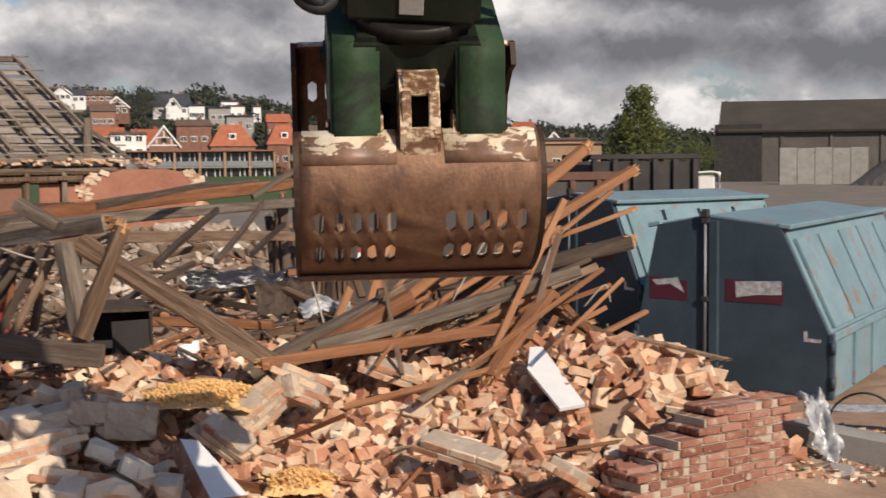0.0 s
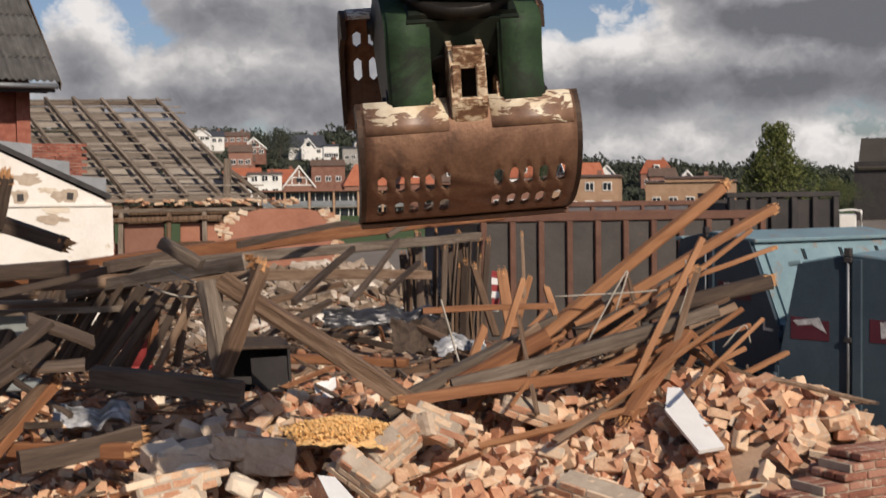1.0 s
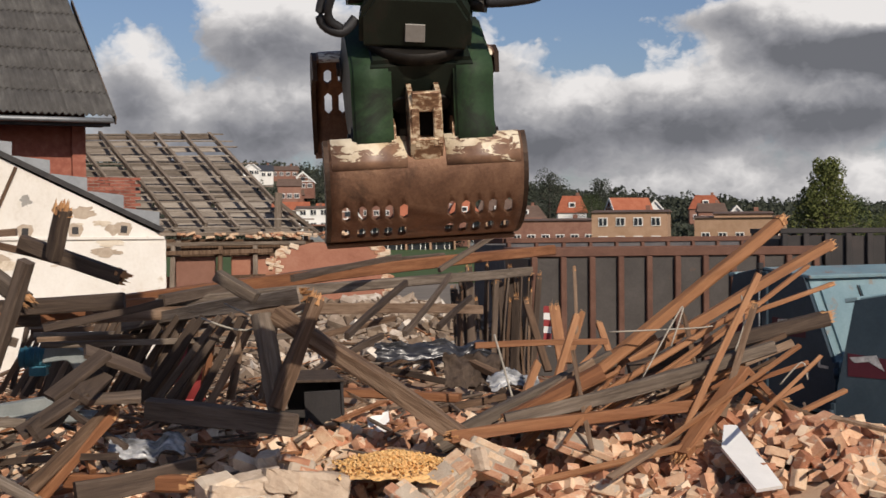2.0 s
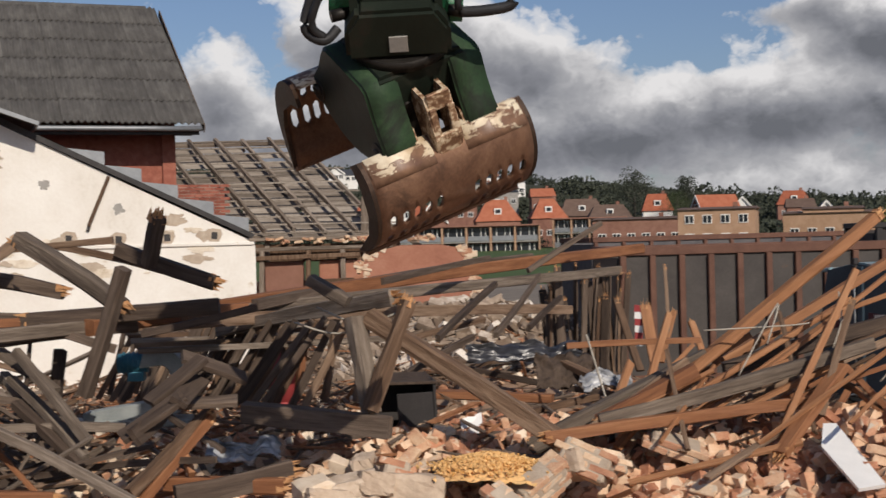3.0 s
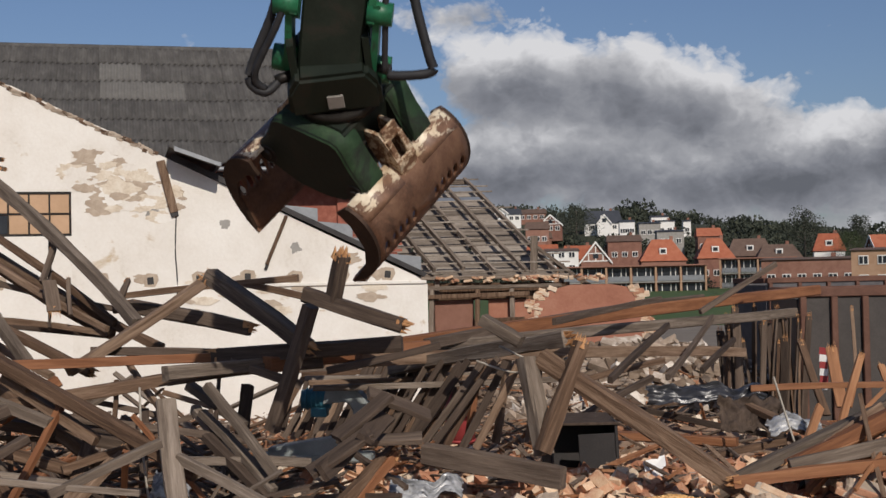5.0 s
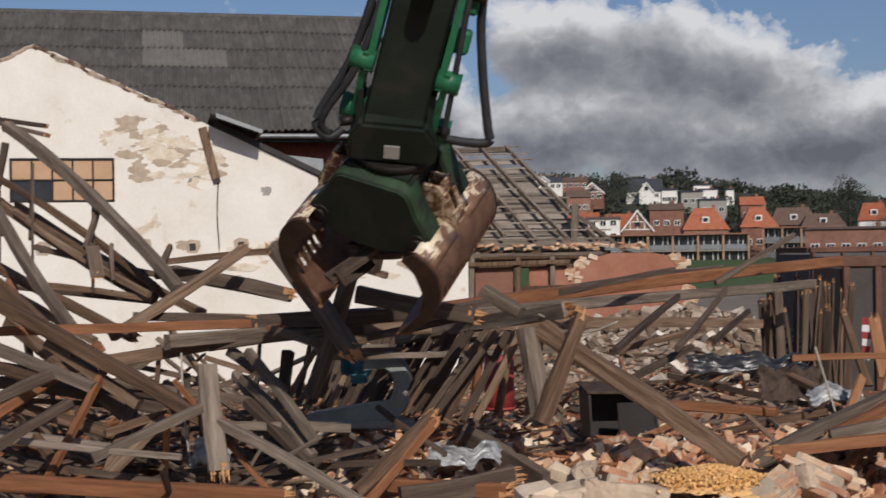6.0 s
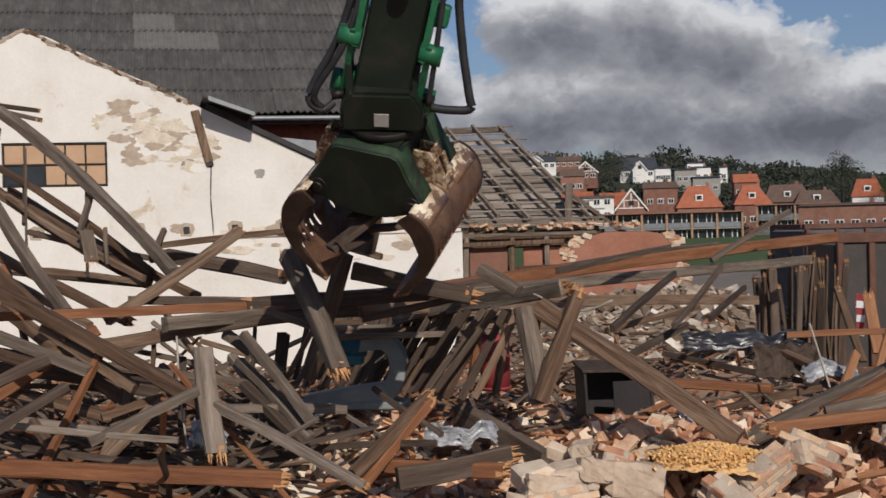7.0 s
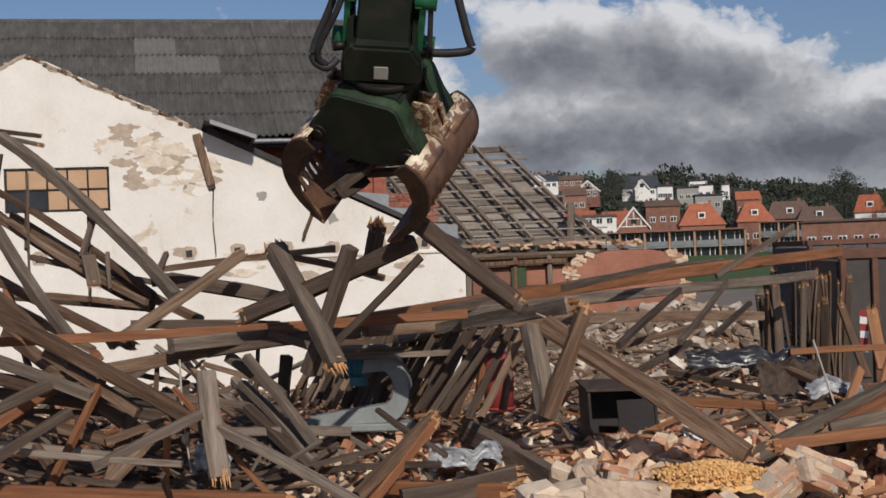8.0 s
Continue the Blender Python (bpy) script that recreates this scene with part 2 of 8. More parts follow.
WOOD = (14, 14, 1.2)
M = {
    "old_wood": surface("weathered_timber", [(0.25, (0.040, 0.022, 0.013)), (0.48, (0.12, 0.072, 0.044)), (0.72, (0.27, 0.185, 0.125))], 1.0, 0.85, bump=0.8, fine=5, stretch=WOOD, vary=0.25),
    "dark_wood": surface("soot_dark_timber", [(0.25, (0.030, 0.020, 0.015)), (0.5, (0.080, 0.056, 0.041)), (0.78, (0.185, 0.138, 0.104))], 1.0, 0.85, bump=0.5, fine=5, stretch=WOOD, vary=0.25),
    "orange_wood": surface("reddish_pine_timber", [(0.25, (0.10, 0.038, 0.016)), (0.5, (0.215, 0.09, 0.04)), (0.78, (0.34, 0.165, 0.08))], 1.0, 0.75, bump=0.35, fine=5, stretch=WOOD, vary=0.2),
    "fresh_wood": surface("freshly_sawn_pine", [(0.25, (0.16, 0.068, 0.03)), (0.5, (0.29, 0.135, 0.062)), (0.78, (0.44, 0.245, 0.13))], 1.0, 0.75, bump=0.3, fine=5, stretch=WOOD, vary=0.15),
    "grey_wood": surface("silvered_timber", [(0.25, (0.048, 0.035, 0.027)), (0.48, (0.14, 0.108, 0.082)), (0.74, (0.31, 0.255, 0.205))], 1.0, 0.88, bump=0.8, fine=5, stretch=WOOD, vary=0.2),
    "splinter": surface("broken_pine_end", [(0.3, (0.30, 0.125, 0.045)), (0.6, (0.54, 0.30, 0.14))], 8, 0.8, bump=0.6, fine=60),
    "brick": surface("mortar_stained_brick", [(0.2, (0.28, 0.115, 0.068)), (0.40, (0.45, 0.235, 0.14)), (0.58, (0.60, 0.42, 0.275)), (0.80, (0.75, 0.60, 0.44))], 5, 0.92, bump=0.6, fine=70, vary=0.42, spots=(0.55, 0.47, 0.37), spot_scale=7, spot_at=0.57),
    "brick_stuff": surface("broken_brick", [(0.15, (0.26, 0.105, 0.058)), (0.4, (0.49, 0.24, 0.14)), (0.62, (0.65, 0.42, 0.265)), (0.9, (0.77, 0.61, 0.45))], 5, 0.92, bump=0.6, fine=70, island=0.6, spots=(0.52, 0.45, 0.36), spot_scale=6, spot_at=0.58),
    "red_brick": surface("red_brick", [(0.25, (0.16, 0.05, 0.034)), (0.5, (0.27, 0.092, 0.062)), (0.78, (0.38, 0.165, 0.115))], 6, 0.9, bump=0.5, fine=70, vary=0.3, island=0.25),
    "stump_brick": surface("dusty_red_brick", [(0.2, (0.16, 0.060, 0.040)), (0.5, (0.27, 0.115, 0.076)), (0.8, (0.38, 0.21, 0.15))], 6, 0.92, bump=0.6, fine=60, vary=0.4, spots=(0.40, 0.31, 0.23), spot_scale=9, spot_at=0.56),
    "mortar": surface("lime_mortar", [(0.3, (0.32, 0.25, 0.185)), (0.7, (0.50, 0.415, 0.325))], 6, 0.95, bump=0.7, fine=50),
    "pale_stone": surface("plastered_masonry_lump", [(0.25, (0.44, 0.31, 0.21)), (0.5, (0.62, 0.48, 0.345)), (0.78, (0.75, 0.64, 0.50))], 5, 0.95, bump=0.8, fine=40, vary=0.3, island=0.3),
    "dusty_block": surface("dusty_grey_masonry", [(0.25, (0.34, 0.25, 0.18)), (0.5, (0.50, 0.39, 0.29)), (0.78, (0.64, 0.53, 0.42))], 4, 0.95, bump=0.8, fine=30, vary=0.2),
    "insulation": surface("yellow_insulation_crumbs", [(0.3, (0.60, 0.32, 0.10)), (0.7, (0.82, 0.53, 0.24))], 9, 0.95, bump=0.8, fine=60, island=0.3),
    "rubble": surface("dusty_rubble_ground", [(0.2, (0.12, 0.075, 0.05)), (0.45, (0.26, 0.17, 0.115)), (0.7, (0.40, 0.28, 0.195)), (0.9, (0.52, 0.40, 0.29))], 1.6, 0.95, bump=1.0, fine=22, world=True),
    "whitewash": surface("whitewashed_wall", [(0.2, (0.53, 0.475, 0.395)), (0.42, (0.675, 0.635, 0.57)), (0.7, (0.77, 0.745, 0.69))], 0.9, 0.9, bump=0.5, fine=14, spots=(0.50, 0.40, 0.28), spot_scale=1.1, spot_at=0.62, spot_soft=0.09),
    "bare_plaster": surface("bare_yellow_plaster", [(0.3, (0.42, 0.33, 0.235)), (0.5, (0.62, 0.54, 0.43)), (0.72, (0.73, 0.68, 0.585))], 3.5, 0.95, bump=0.7, fine=26),
    "fibre_roof": surface("lichen_grey_fibre_cement", [(0.25, (0.040, 0.038, 0.036)), (0.5, (0.078, 0.074, 0.07)), (0.78, (0.14, 0.135, 0.125))], 2.0, 0.92, bump=0.7, fine=28, vary=0.07, stretch=(2.2, 0.7, 1), spots=(0.19, 0.185, 0.165), spot_scale=9, spot_at=0.66),
    "pale_sheet": surface("newer_grey_fibre_cement", [(0.3, (0.10, 0.096, 0.09)), (0.7, (0.16, 0.153, 0.142))], 3, 0.9, bump=0.3, fine=30),
    "roof_board": surface("pale_weathered_roof_board", [(0.25, (0.12, 0.098, 0.078)), (0.5, (0.22, 0.184, 0.15)), (0.78, (0.36, 0.315, 0.265))], 1.2, 0.9, bump=0.4, fine=6, stretch=(1.2, 8, 8), vary=0.4),
    "grey_metal": surface("dull_zinc_sheet", [(0.3, (0.17, 0.18, 0.19)), (0.7, (0.29, 0.30, 0.31))], 3, 0.55, 0.6, bump=0.15, fine=40),
    "black_felt": surface("bitumen_edge_strip", [(0.3, (0.025, 0.024, 0.024)), (0.7, (0.065, 0.06, 0.058))], 4, 0.8, bump=0.4),
    # tan panes, their colour brightened to paint in the sun's reflection
    "tan_glass": surface("brown_glass_with_reflection", [(0.3, (0.40, 0.25, 0.14)), (0.7, (0.52, 0.34, 0.21))], 2, 0.45, bump=0.1),
    "dark_glass": surface("dark_window_glass", [(0.3, (0.012, 0.014, 0.017)), (0.7, (0.03, 0.034, 0.04))], 2, 0.15, bump=0.0, spec=0.6),
    "rust_steel": surface("rusted_grapple_steel", [(0.22, (0.055, 0.032, 0.022)), (0.45, (0.15, 0.08, 0.05)), (0.65, (0.24, 0.135, 0.082)), (0.85, (0.34, 0.22, 0.15))], 4.0, 0.55, 0.45, bump=0.35, fine=45, spots=(0.07, 0.042, 0.03), spot_scale=2.2, spot_at=0.58, spot_soft=0.12),
    "darker_rust": surface("very_dark_rust", [(0.25, (0.018, 0.012, 0.009)), (0.5, (0.045, 0.027, 0.018)), (0.8, (0.12, 0.07, 0.045))], 4.0, 0.6, 0.35, bump=0.35, fine=45),
    "pale_rubble": surface("pale_dusty_rubble", [(0.2, (0.13, 0.09, 0.062)), (0.45, (0.25, 0.19, 0.14)), (0.7, (0.40, 0.32, 0.25)), (0.9, (0.70, 0.64, 0.56))], 4, 0.95, bump=0.6, fine=40, island=0.7),
    "chipped": surface("chipped_pale_paint_over_rust", [(0.44, (0.15, 0.08, 0.045)), (0.50, (0.26, 0.15, 0.085)), (0.535, (0.50, 0.39, 0.26)), (0.72, (0.70, 0.60, 0.46))], 9, 0.45, 0.2, bump=0.4, fine=30, stretch=(1, 2, 2)),
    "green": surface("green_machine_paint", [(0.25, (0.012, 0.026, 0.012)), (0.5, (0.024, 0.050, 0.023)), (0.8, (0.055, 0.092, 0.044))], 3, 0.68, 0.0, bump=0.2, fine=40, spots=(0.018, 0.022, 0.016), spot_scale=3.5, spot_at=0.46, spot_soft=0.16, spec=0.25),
    "bright_green": surface("bright_green_machine_paint", [(0.25, (0.008, 0.060, 0.026)), (0.5, (0.016, 0.125, 0.055)), (0.8, (0.04, 0.20, 0.10))], 4, 0.45, 0.0, bump=0.15, fine=40, spots=(0.02, 0.024, 0.017), spot_scale=4, spot_at=0.56, spot_soft=0.1, spec=0.4),
    # grimy green with the shade on arm and grapple put into its colour
    "grimy_shaded_green": surface("grimy_green_paint_with_shade", [(0.25, (0.005, 0.008, 0.005)), (0.5, (0.009, 0.014, 0.009)), (0.8, (0.019, 0.026, 0.017))], 3, 0.55, 0.0, bump=0.2, fine=40, spots=(0.022, 0.018, 0.013), spot_scale=3, spot_at=0.55, spot_soft=0.15),
    "black_steel": surface("greasy_black_steel", [(0.3, (0.012, 0.011, 0.010)), (0.7, (0.04, 0.035, 0.03))], 5, 0.5, 0.5, bump=0.2),
    "rubber": surface("black_rubber_hose", [(0.3, (0.012, 0.012, 0.013)), (0.7, (0.035, 0.035, 0.037))], 5, 0.55, bump=0.1),
    "navy": surface("dark_navy_container_paint", [(0.25, (0.020, 0.033, 0.045)), (0.5, (0.033, 0.052, 0.068)), (0.8, (0.060, 0.082, 0.100))], 1.6, 0.55, 0.0, bump=0.15, fine=30, spots=(0.07, 0.05, 0.04), spot_scale=2.6, spot_at=0.70, spot_soft=0.05),
    "light_blue": surface("faded_light_blue_container_paint", [(0.25, (0.11, 0.18, 0.205)), (0.5, (0.165, 0.25, 0.28)), (0.8, (0.245, 0.33, 0.35))], 1.8, 0.6, 0.0, bump=0.15, fine=30, spots=(0.25, 0.135, 0.075), spot_scale=2.6, spot_at=0.56, spot_soft=0.12),
    "skip_panel": surface("grey_brown_skip_panel", [(0.25, (0.038, 0.033, 0.030)), (0.5, (0.064, 0.056, 0.051)), (0.8, (0.10, 0.088, 0.080))], 1.4, 0.7, 0.1, bump=0.2, fine=30, spots=(0.14, 0.075, 0.045), spot_scale=2.4, spot_at=0.64, spot_soft=0.08),
    "skip_rust": surface("rust_brown_skip_rib", [(0.25, (0.075, 0.036, 0.026)), (0.5, (0.13, 0.064, 0.044)), (0.8, (0.20, 0.11, 0.078))], 3, 0.75, 0.15, bump=0.3, fine=35),
    "skip_black": surface("black_skip_steel", [(0.25, (0.022, 0.02, 0.02)), (0.5, (0.04, 0.036, 0.035)), (0.8, (0.075, 0.06, 0.055))], 2, 0.65, 0.2, bump=0.2),
    "skip_blue": surface("faded_blue_graffiti_panel", [(0.3, (0.055, 0.052, 0.058)), (0.5, (0.09, 0.085, 0.09)), (0.7, (0.14, 0.125, 0.12))], 3, 0.7, bump=0.15),
    "white_board": surface("white_laminated_board", [(0.3, (0.70, 0.69, 0.66)), (0.7, (0.82, 0.81, 0.78))], 3, 0.5, bump=0.05, spots=(0.5, 0.42, 0.33), spot_scale=3, spot_at=0.68),
    "clear_sheet": surface("crumpled_grey_plastic", [(0.3, (0.14, 0.145, 0.155)), (0.5, (0.32, 0.325, 0.335)), (0.75, (0.66, 0.66, 0.66))], 4, 0.25, bump=0.9, fine=12, spec=0.6),
    "black_sheet": surface("black_plastic_sheet", [(0.3, (0.015, 0.015, 0.018)), (0.75, (0.06, 0.06, 0.066))], 4, 0.3, bump=0.9, fine=12, spec=0.6),
    "machine_grey": surface("grey_machine_casting", [(0.3, (0.17, 0.19, 0.19)), (0.7, (0.30, 0.32, 0.31))], 3, 0.55, bump=0.1),
    "motor_blue": surface("blue_motor_paint", [(0.3, (0.025, 0.11, 0.16)), (0.7, (0.06, 0.19, 0.25))], 4, 0.5, bump=0.15),
    "red_paint": surface("faded_red_paint", [(0.3, (0.24, 0.032, 0.034)), (0.7, (0.36, 0.06, 0.058))], 3, 0.5),
    "wire": surface("bare_pale_wire", [(0.3, (0.25, 0.22, 0.18)), (0.7, (0.45, 0.41, 0.34))], 3, 0.6),
    "concrete": surface("grey_concrete", [(0.25, (0.19, 0.18, 0.165)), (0.5, (0.29, 0.275, 0.25)), (0.8, (0.39, 0.37, 0.34))], 1.6, 0.92, bump=0.3, fine=30),
    "barn_sheet": surface("barn_grey_sheet_wall", [(0.25, (0.062, 0.055, 0.048)), (0.5, (0.105, 0.095, 0.084)), (0.8, (0.165, 0.15, 0.134))], 0.25, 0.85, bump=0.1, fine=4),
    "barn_roof": surface("barn_brown_roof_sheet", [(0.25, (0.040, 0.033, 0.025)), (0.5, (0.060, 0.051, 0.040)), (0.8, (0.088, 0.077, 0.062))], 0.3, 0.85, bump=0.1, fine=5),
    "gravel": surface("gravel_yard", [(0.25, (0.12, 0.098, 0.077)), (0.5, (0.19, 0.16, 0.128)), (0.8, (0.275, 0.237, 0.195))], 0.5, 0.95, bump=0.4, fine=12, world=True),
    "grass": surface("mown_grass", [(0.25, (0.035, 0.06, 0.016)), (0.5, (0.06, 0.095, 0.026)), (0.8, (0.095, 0.125, 0.04))], 0.4, 0.95, bump=0.5, fine=9, world=True),
    "leaf": surface("tree_leaves", [(0.2, (0.022, 0.034, 0.012)), (0.5, (0.045, 0.065, 0.022)), (0.8, (0.085, 0.105, 0.036))], 2.0, 0.8, bump=0.0, island=0.5),
    "leaf_light": surface("yellowish_tree_leaves", [(0.2, (0.045, 0.06, 0.015)), (0.5, (0.085, 0.10, 0.026)), (0.8, (0.14, 0.145, 0.045))], 2.0, 0.8, bump=0.0, island=0.5),
    "scrub": surface("hillside_scrub", [(0.25, (0.022, 0.026, 0.016)), (0.5, (0.042, 0.046, 0.028)), (0.8, (0.075, 0.072, 0.045))], 0.08, 0.95, bump=0.6, fine=1.2, world=True),
    "leaf_dark": surface("dark_woodland_leaves", [(0.2, (0.022, 0.028, 0.020)), (0.5, (0.042, 0.050, 0.036)), (0.8, (0.072, 0.078, 0.052))], 0.3, 0.9, bump=0.0, island=0.5),
    "bark": surface("grey_bark", [(0.3, (0.06, 0.05, 0.04)), (0.7, (0.13, 0.11, 0.09))], 5, 0.9, bump=0.6),
    "tile_red": surface("orange_red_roof_tiles", [(0.25, (0.24, 0.07, 0.035)), (0.5, (0.33, 0.105, 0.055)), (0.8, (0.42, 0.16, 0.09))], 0.9, 0.85, bump=0.3, fine=6, vary=0.2),
    "tile_dark": surface("dark_slate_tiles", [(0.25, (0.03, 0.034, 0.042)), (0.7, (0.065, 0.07, 0.082))], 0.9, 0.75, bump=0.2, fine=6),
    "tile_brown": surface("brown_roof_tiles", [(0.25, (0.09, 0.055, 0.04)), (0.7, (0.16, 0.11, 0.085))], 0.9, 0.85, bump=0.2, fine=6),
    "house_brick": surface("house_brick_wall", [(0.25, (0.15, 0.07, 0.05)), (0.5, (0.23, 0.115, 0.082)), (0.8, (0.31, 0.17, 0.125))], 0.8, 0.9, bump=0.2, fine=8, vary=0.25),
    "yellow_brick": surface("tan_brick_wall", [(0.25, (0.28, 0.17, 0.10)), (0.5, (0.37, 0.235, 0.15)), (0.8, (0.45, 0.30, 0.20))], 0.8, 0.9, bump=0.2, fine=8, vary=0.15),
    "render_white": surface("white_rendered_wall", [(0.3, (0.66, 0.64, 0.60)), (0.7, (0.78, 0.77, 0.73))], 0.5, 0.85, bump=0.1, fine=8),
    "red_render": surface("faded_red_rendered_wall", [(0.25, (0.24, 0.095, 0.06)), (0.5, (0.35, 0.155, 0.10)), (0.8, (0.45, 0.24, 0.165))], 1.2, 0.92, bump=0.3, fine=22, spots=(0.42, 0.32, 0.24), spot_scale=1.8, spot_at=0.66),
    "sticker": surface("maroon_sticker", [(0.3, (0.055, 0.012, 0.018)), (0.7, (0.09, 0.02, 0.03))], 3, 0.5),
    "silver": surface("silver_sticker_foil", [(0.35, (0.20, 0.20, 0.20)), (0.6, (0.60, 0.60, 0.60))], 14, 0.35, 0.3),
}


def worn_paint():
    """Cream paint flaking off rusty steel, thinner towards the lower edge of the plate."""
    m = bpy.data.materials.new("cream_paint_flaking_off_rust")
    m.use_nodes = True
    n = Nodes(m.node_tree)
    out = n.add("ShaderNodeOutputMaterial")
    bsdf = n.add("ShaderNodeBsdfPrincipled", Roughness=0.45)
    n.link(bsdf.outputs[0], out.inputs[0])
    co = n.add("ShaderNodeTexCoord").outputs["Object"]
    sep = n.add("ShaderNodeSeparateXYZ")
    n.link(co, sep.inputs[0])
    mapping = n.add("ShaderNodeMapping")
    mapping.inputs["Scale"].default_value = (1, 2.2, 2.2)
    n.link(co, mapping.inputs[0])
    flakes = n.noise(mapping.outputs[0], 9.0, 7.0, 0.66, 0.5)
    worn = n.math("ADD", flakes, n.math("MULTIPLY", n.math("ADD", sep.outputs[2], 0.025), 1.3))
    mask = n.ramp(worn, [(0.50, (0, 0, 0)), (0.53, (1, 1, 1))])
    rust = n.ramp(n.noise(co, 14.0), [(0.3, (0.13, 0.070, 0.044)), (0.7, (0.26, 0.15, 0.092))])
    cream = n.ramp(n.noise(co, 5.0), [(0.35, (0.46, 0.34, 0.21)), (0.6, (0.72, 0.63, 0.47))])
    n.link(n.mix(mask, rust, cream), bsdf.inputs["Base Color"])
    b = n.add("ShaderNodeBump", Strength=0.5, Distance=0.004)
    n.link(mask, b.inputs["Height"])
    n.link(b.outputs[0], bsdf.inputs["Normal"])
    return m


M["worn_paint"] = worn_paint()


# ---- building helpers ----
def mesh_of(name, bm, *mats):
    me = bpy.data.meshes.new(name)
    bm.normal_update()
    bm.to_mesh(me)
    bm.free()
    for m in mats:
        me.materials.append(M[m] if isinstance(m, str) else m)
    return me


def part(name, bm, material, parent=None, label="", at=None):
    """Links a bmesh as one mesh object, under a thing where one is given."""
    mats = material if isinstance(material, (tuple, list)) else (material,)
    ob = new(name, mesh_of(name, bm, *mats))
    if parent is not None:
        ob.parent = parent
    if at is not None:
        ob.matrix_basis = at
    if label:
        tagged(ob, label)
    return ob


def thing(name, at, label, category, group="", kind=""):
    ob = new(name)
    ob.empty_display_size = 0.2
    ob.matrix_basis = at
    return tagged(ob, label, category, group, kind)


def box_in(bm, size, m=None, bevel=0.0, mat=0):
    """Adds a box, centred unless m moves it, with bevelled edges."""
    made = bmesh.ops.create_cube(bm, size=1.0)["verts"]
    bmesh.ops.scale(bm, vec=size, verts=made)
    if bevel:
        edges = list({e for v in made for e in v.link_edges})
        res = bmesh.ops.bevel(bm, geom=edges, offset=bevel, segments=1, affect="EDGES")
        made = list({v for f in res["faces"] for v in f.verts})
    if m is not None:
        bmesh.ops.transform(bm, matrix=m, verts=made)
    if mat:
        for f in {f for v in made for f in v.link_faces}:
            f.material_index = mat
    return made


def box(size, m=None, bevel=0.0):
    bm = bmesh.new()
    box_in(bm, size, m, bevel)
    return bm


def rod_in(bm, a, b, r, n=8, r2=None, mat=0):
    a, b = Vector(a), Vector(b)
    d = b - a
    made = bmesh.ops.create_cone(bm, cap_ends=True, segments=n, radius1=r, radius2=r if r2 is None else r2, depth=d.length)["verts"]
    bmesh.ops.transform(bm, matrix=Matrix.Translation((a + b) / 2) @ d.to_track_quat("Z", "Y").to_matrix().to_4x4(), verts=made)
    for f in {f for v in made for f in v.link_faces}:
        f.smooth = len(f.verts) == 4
        f.material_index = mat
    return made


def rod(a, b, r, n=8, r2=None):
    bm = bmesh.new()
    rod_in(bm, a, b, r, n, r2)
    return bm


def slab(outline, thick, m=None):
    """A plate: a flat outline in x, z, made thick along +y."""
    bm = bmesh.new()
    front = [bm.verts.new((x, 0, z)) for x, z in outline]
    back = [bm.verts.new((x, thick, z)) for x, z in outline]
    bm.faces.new(front)
    bm.faces.new(back[::-1])
    k = len(front)
    for i in range(k):
        bm.faces.new((front[i], back[i], back[(i + 1) % k], front[(i + 1) % k]))
    bmesh.ops.recalc_face_normals(bm, faces=bm.faces)
    if m is not None:
        bmesh.ops.transform(bm, matrix=m, verts=bm.verts)
    return bm


def tube(points, r, n=6):
    """A bent round tube through the points."""
    bm = bmesh.new()
    pts = [Vector(p) for p in points]
    fine = []
    for i in range(len(pts) - 1):
        p0, p1, p2, p3 = pts[max(i - 1, 0)], pts[i], pts[i + 1], pts[min(i + 2, len(pts) - 1)]
        for k in range(5):
            t = k / 5
            fine.append(0.5 * ((2 * p1) + (p2 - p0) * t + (2 * p0 - 5 * p1 + 4 * p2 - p3) * t * t + (3 * p1 - p0 - 3 * p2 + p3) * t ** 3))
    fine.append(pts[-1])
    rings = []
    for i, p in enumerate(fine):
        d = (fine[min(i + 1, len(fine) - 1)] - fine[max(i - 1, 0)]).normalized()
        q = d.to_track_quat("Z", "Y")
        rings.append([bm.verts.new(p + q @ Vector((r * math.cos(6.2832 * k / n), r * math.sin(6.2832 * k / n), 0))) for k in range(n)])
    for a, b in zip(rings, rings[1:]):
        for k in range(n):
            bm.faces.new((a[k], a[(k + 1) % n], b[(k + 1) % n], b[k])).smooth = True
    bm.faces.new(rings[0][::-1])
    bm.faces.new(rings[-1])
    return bm


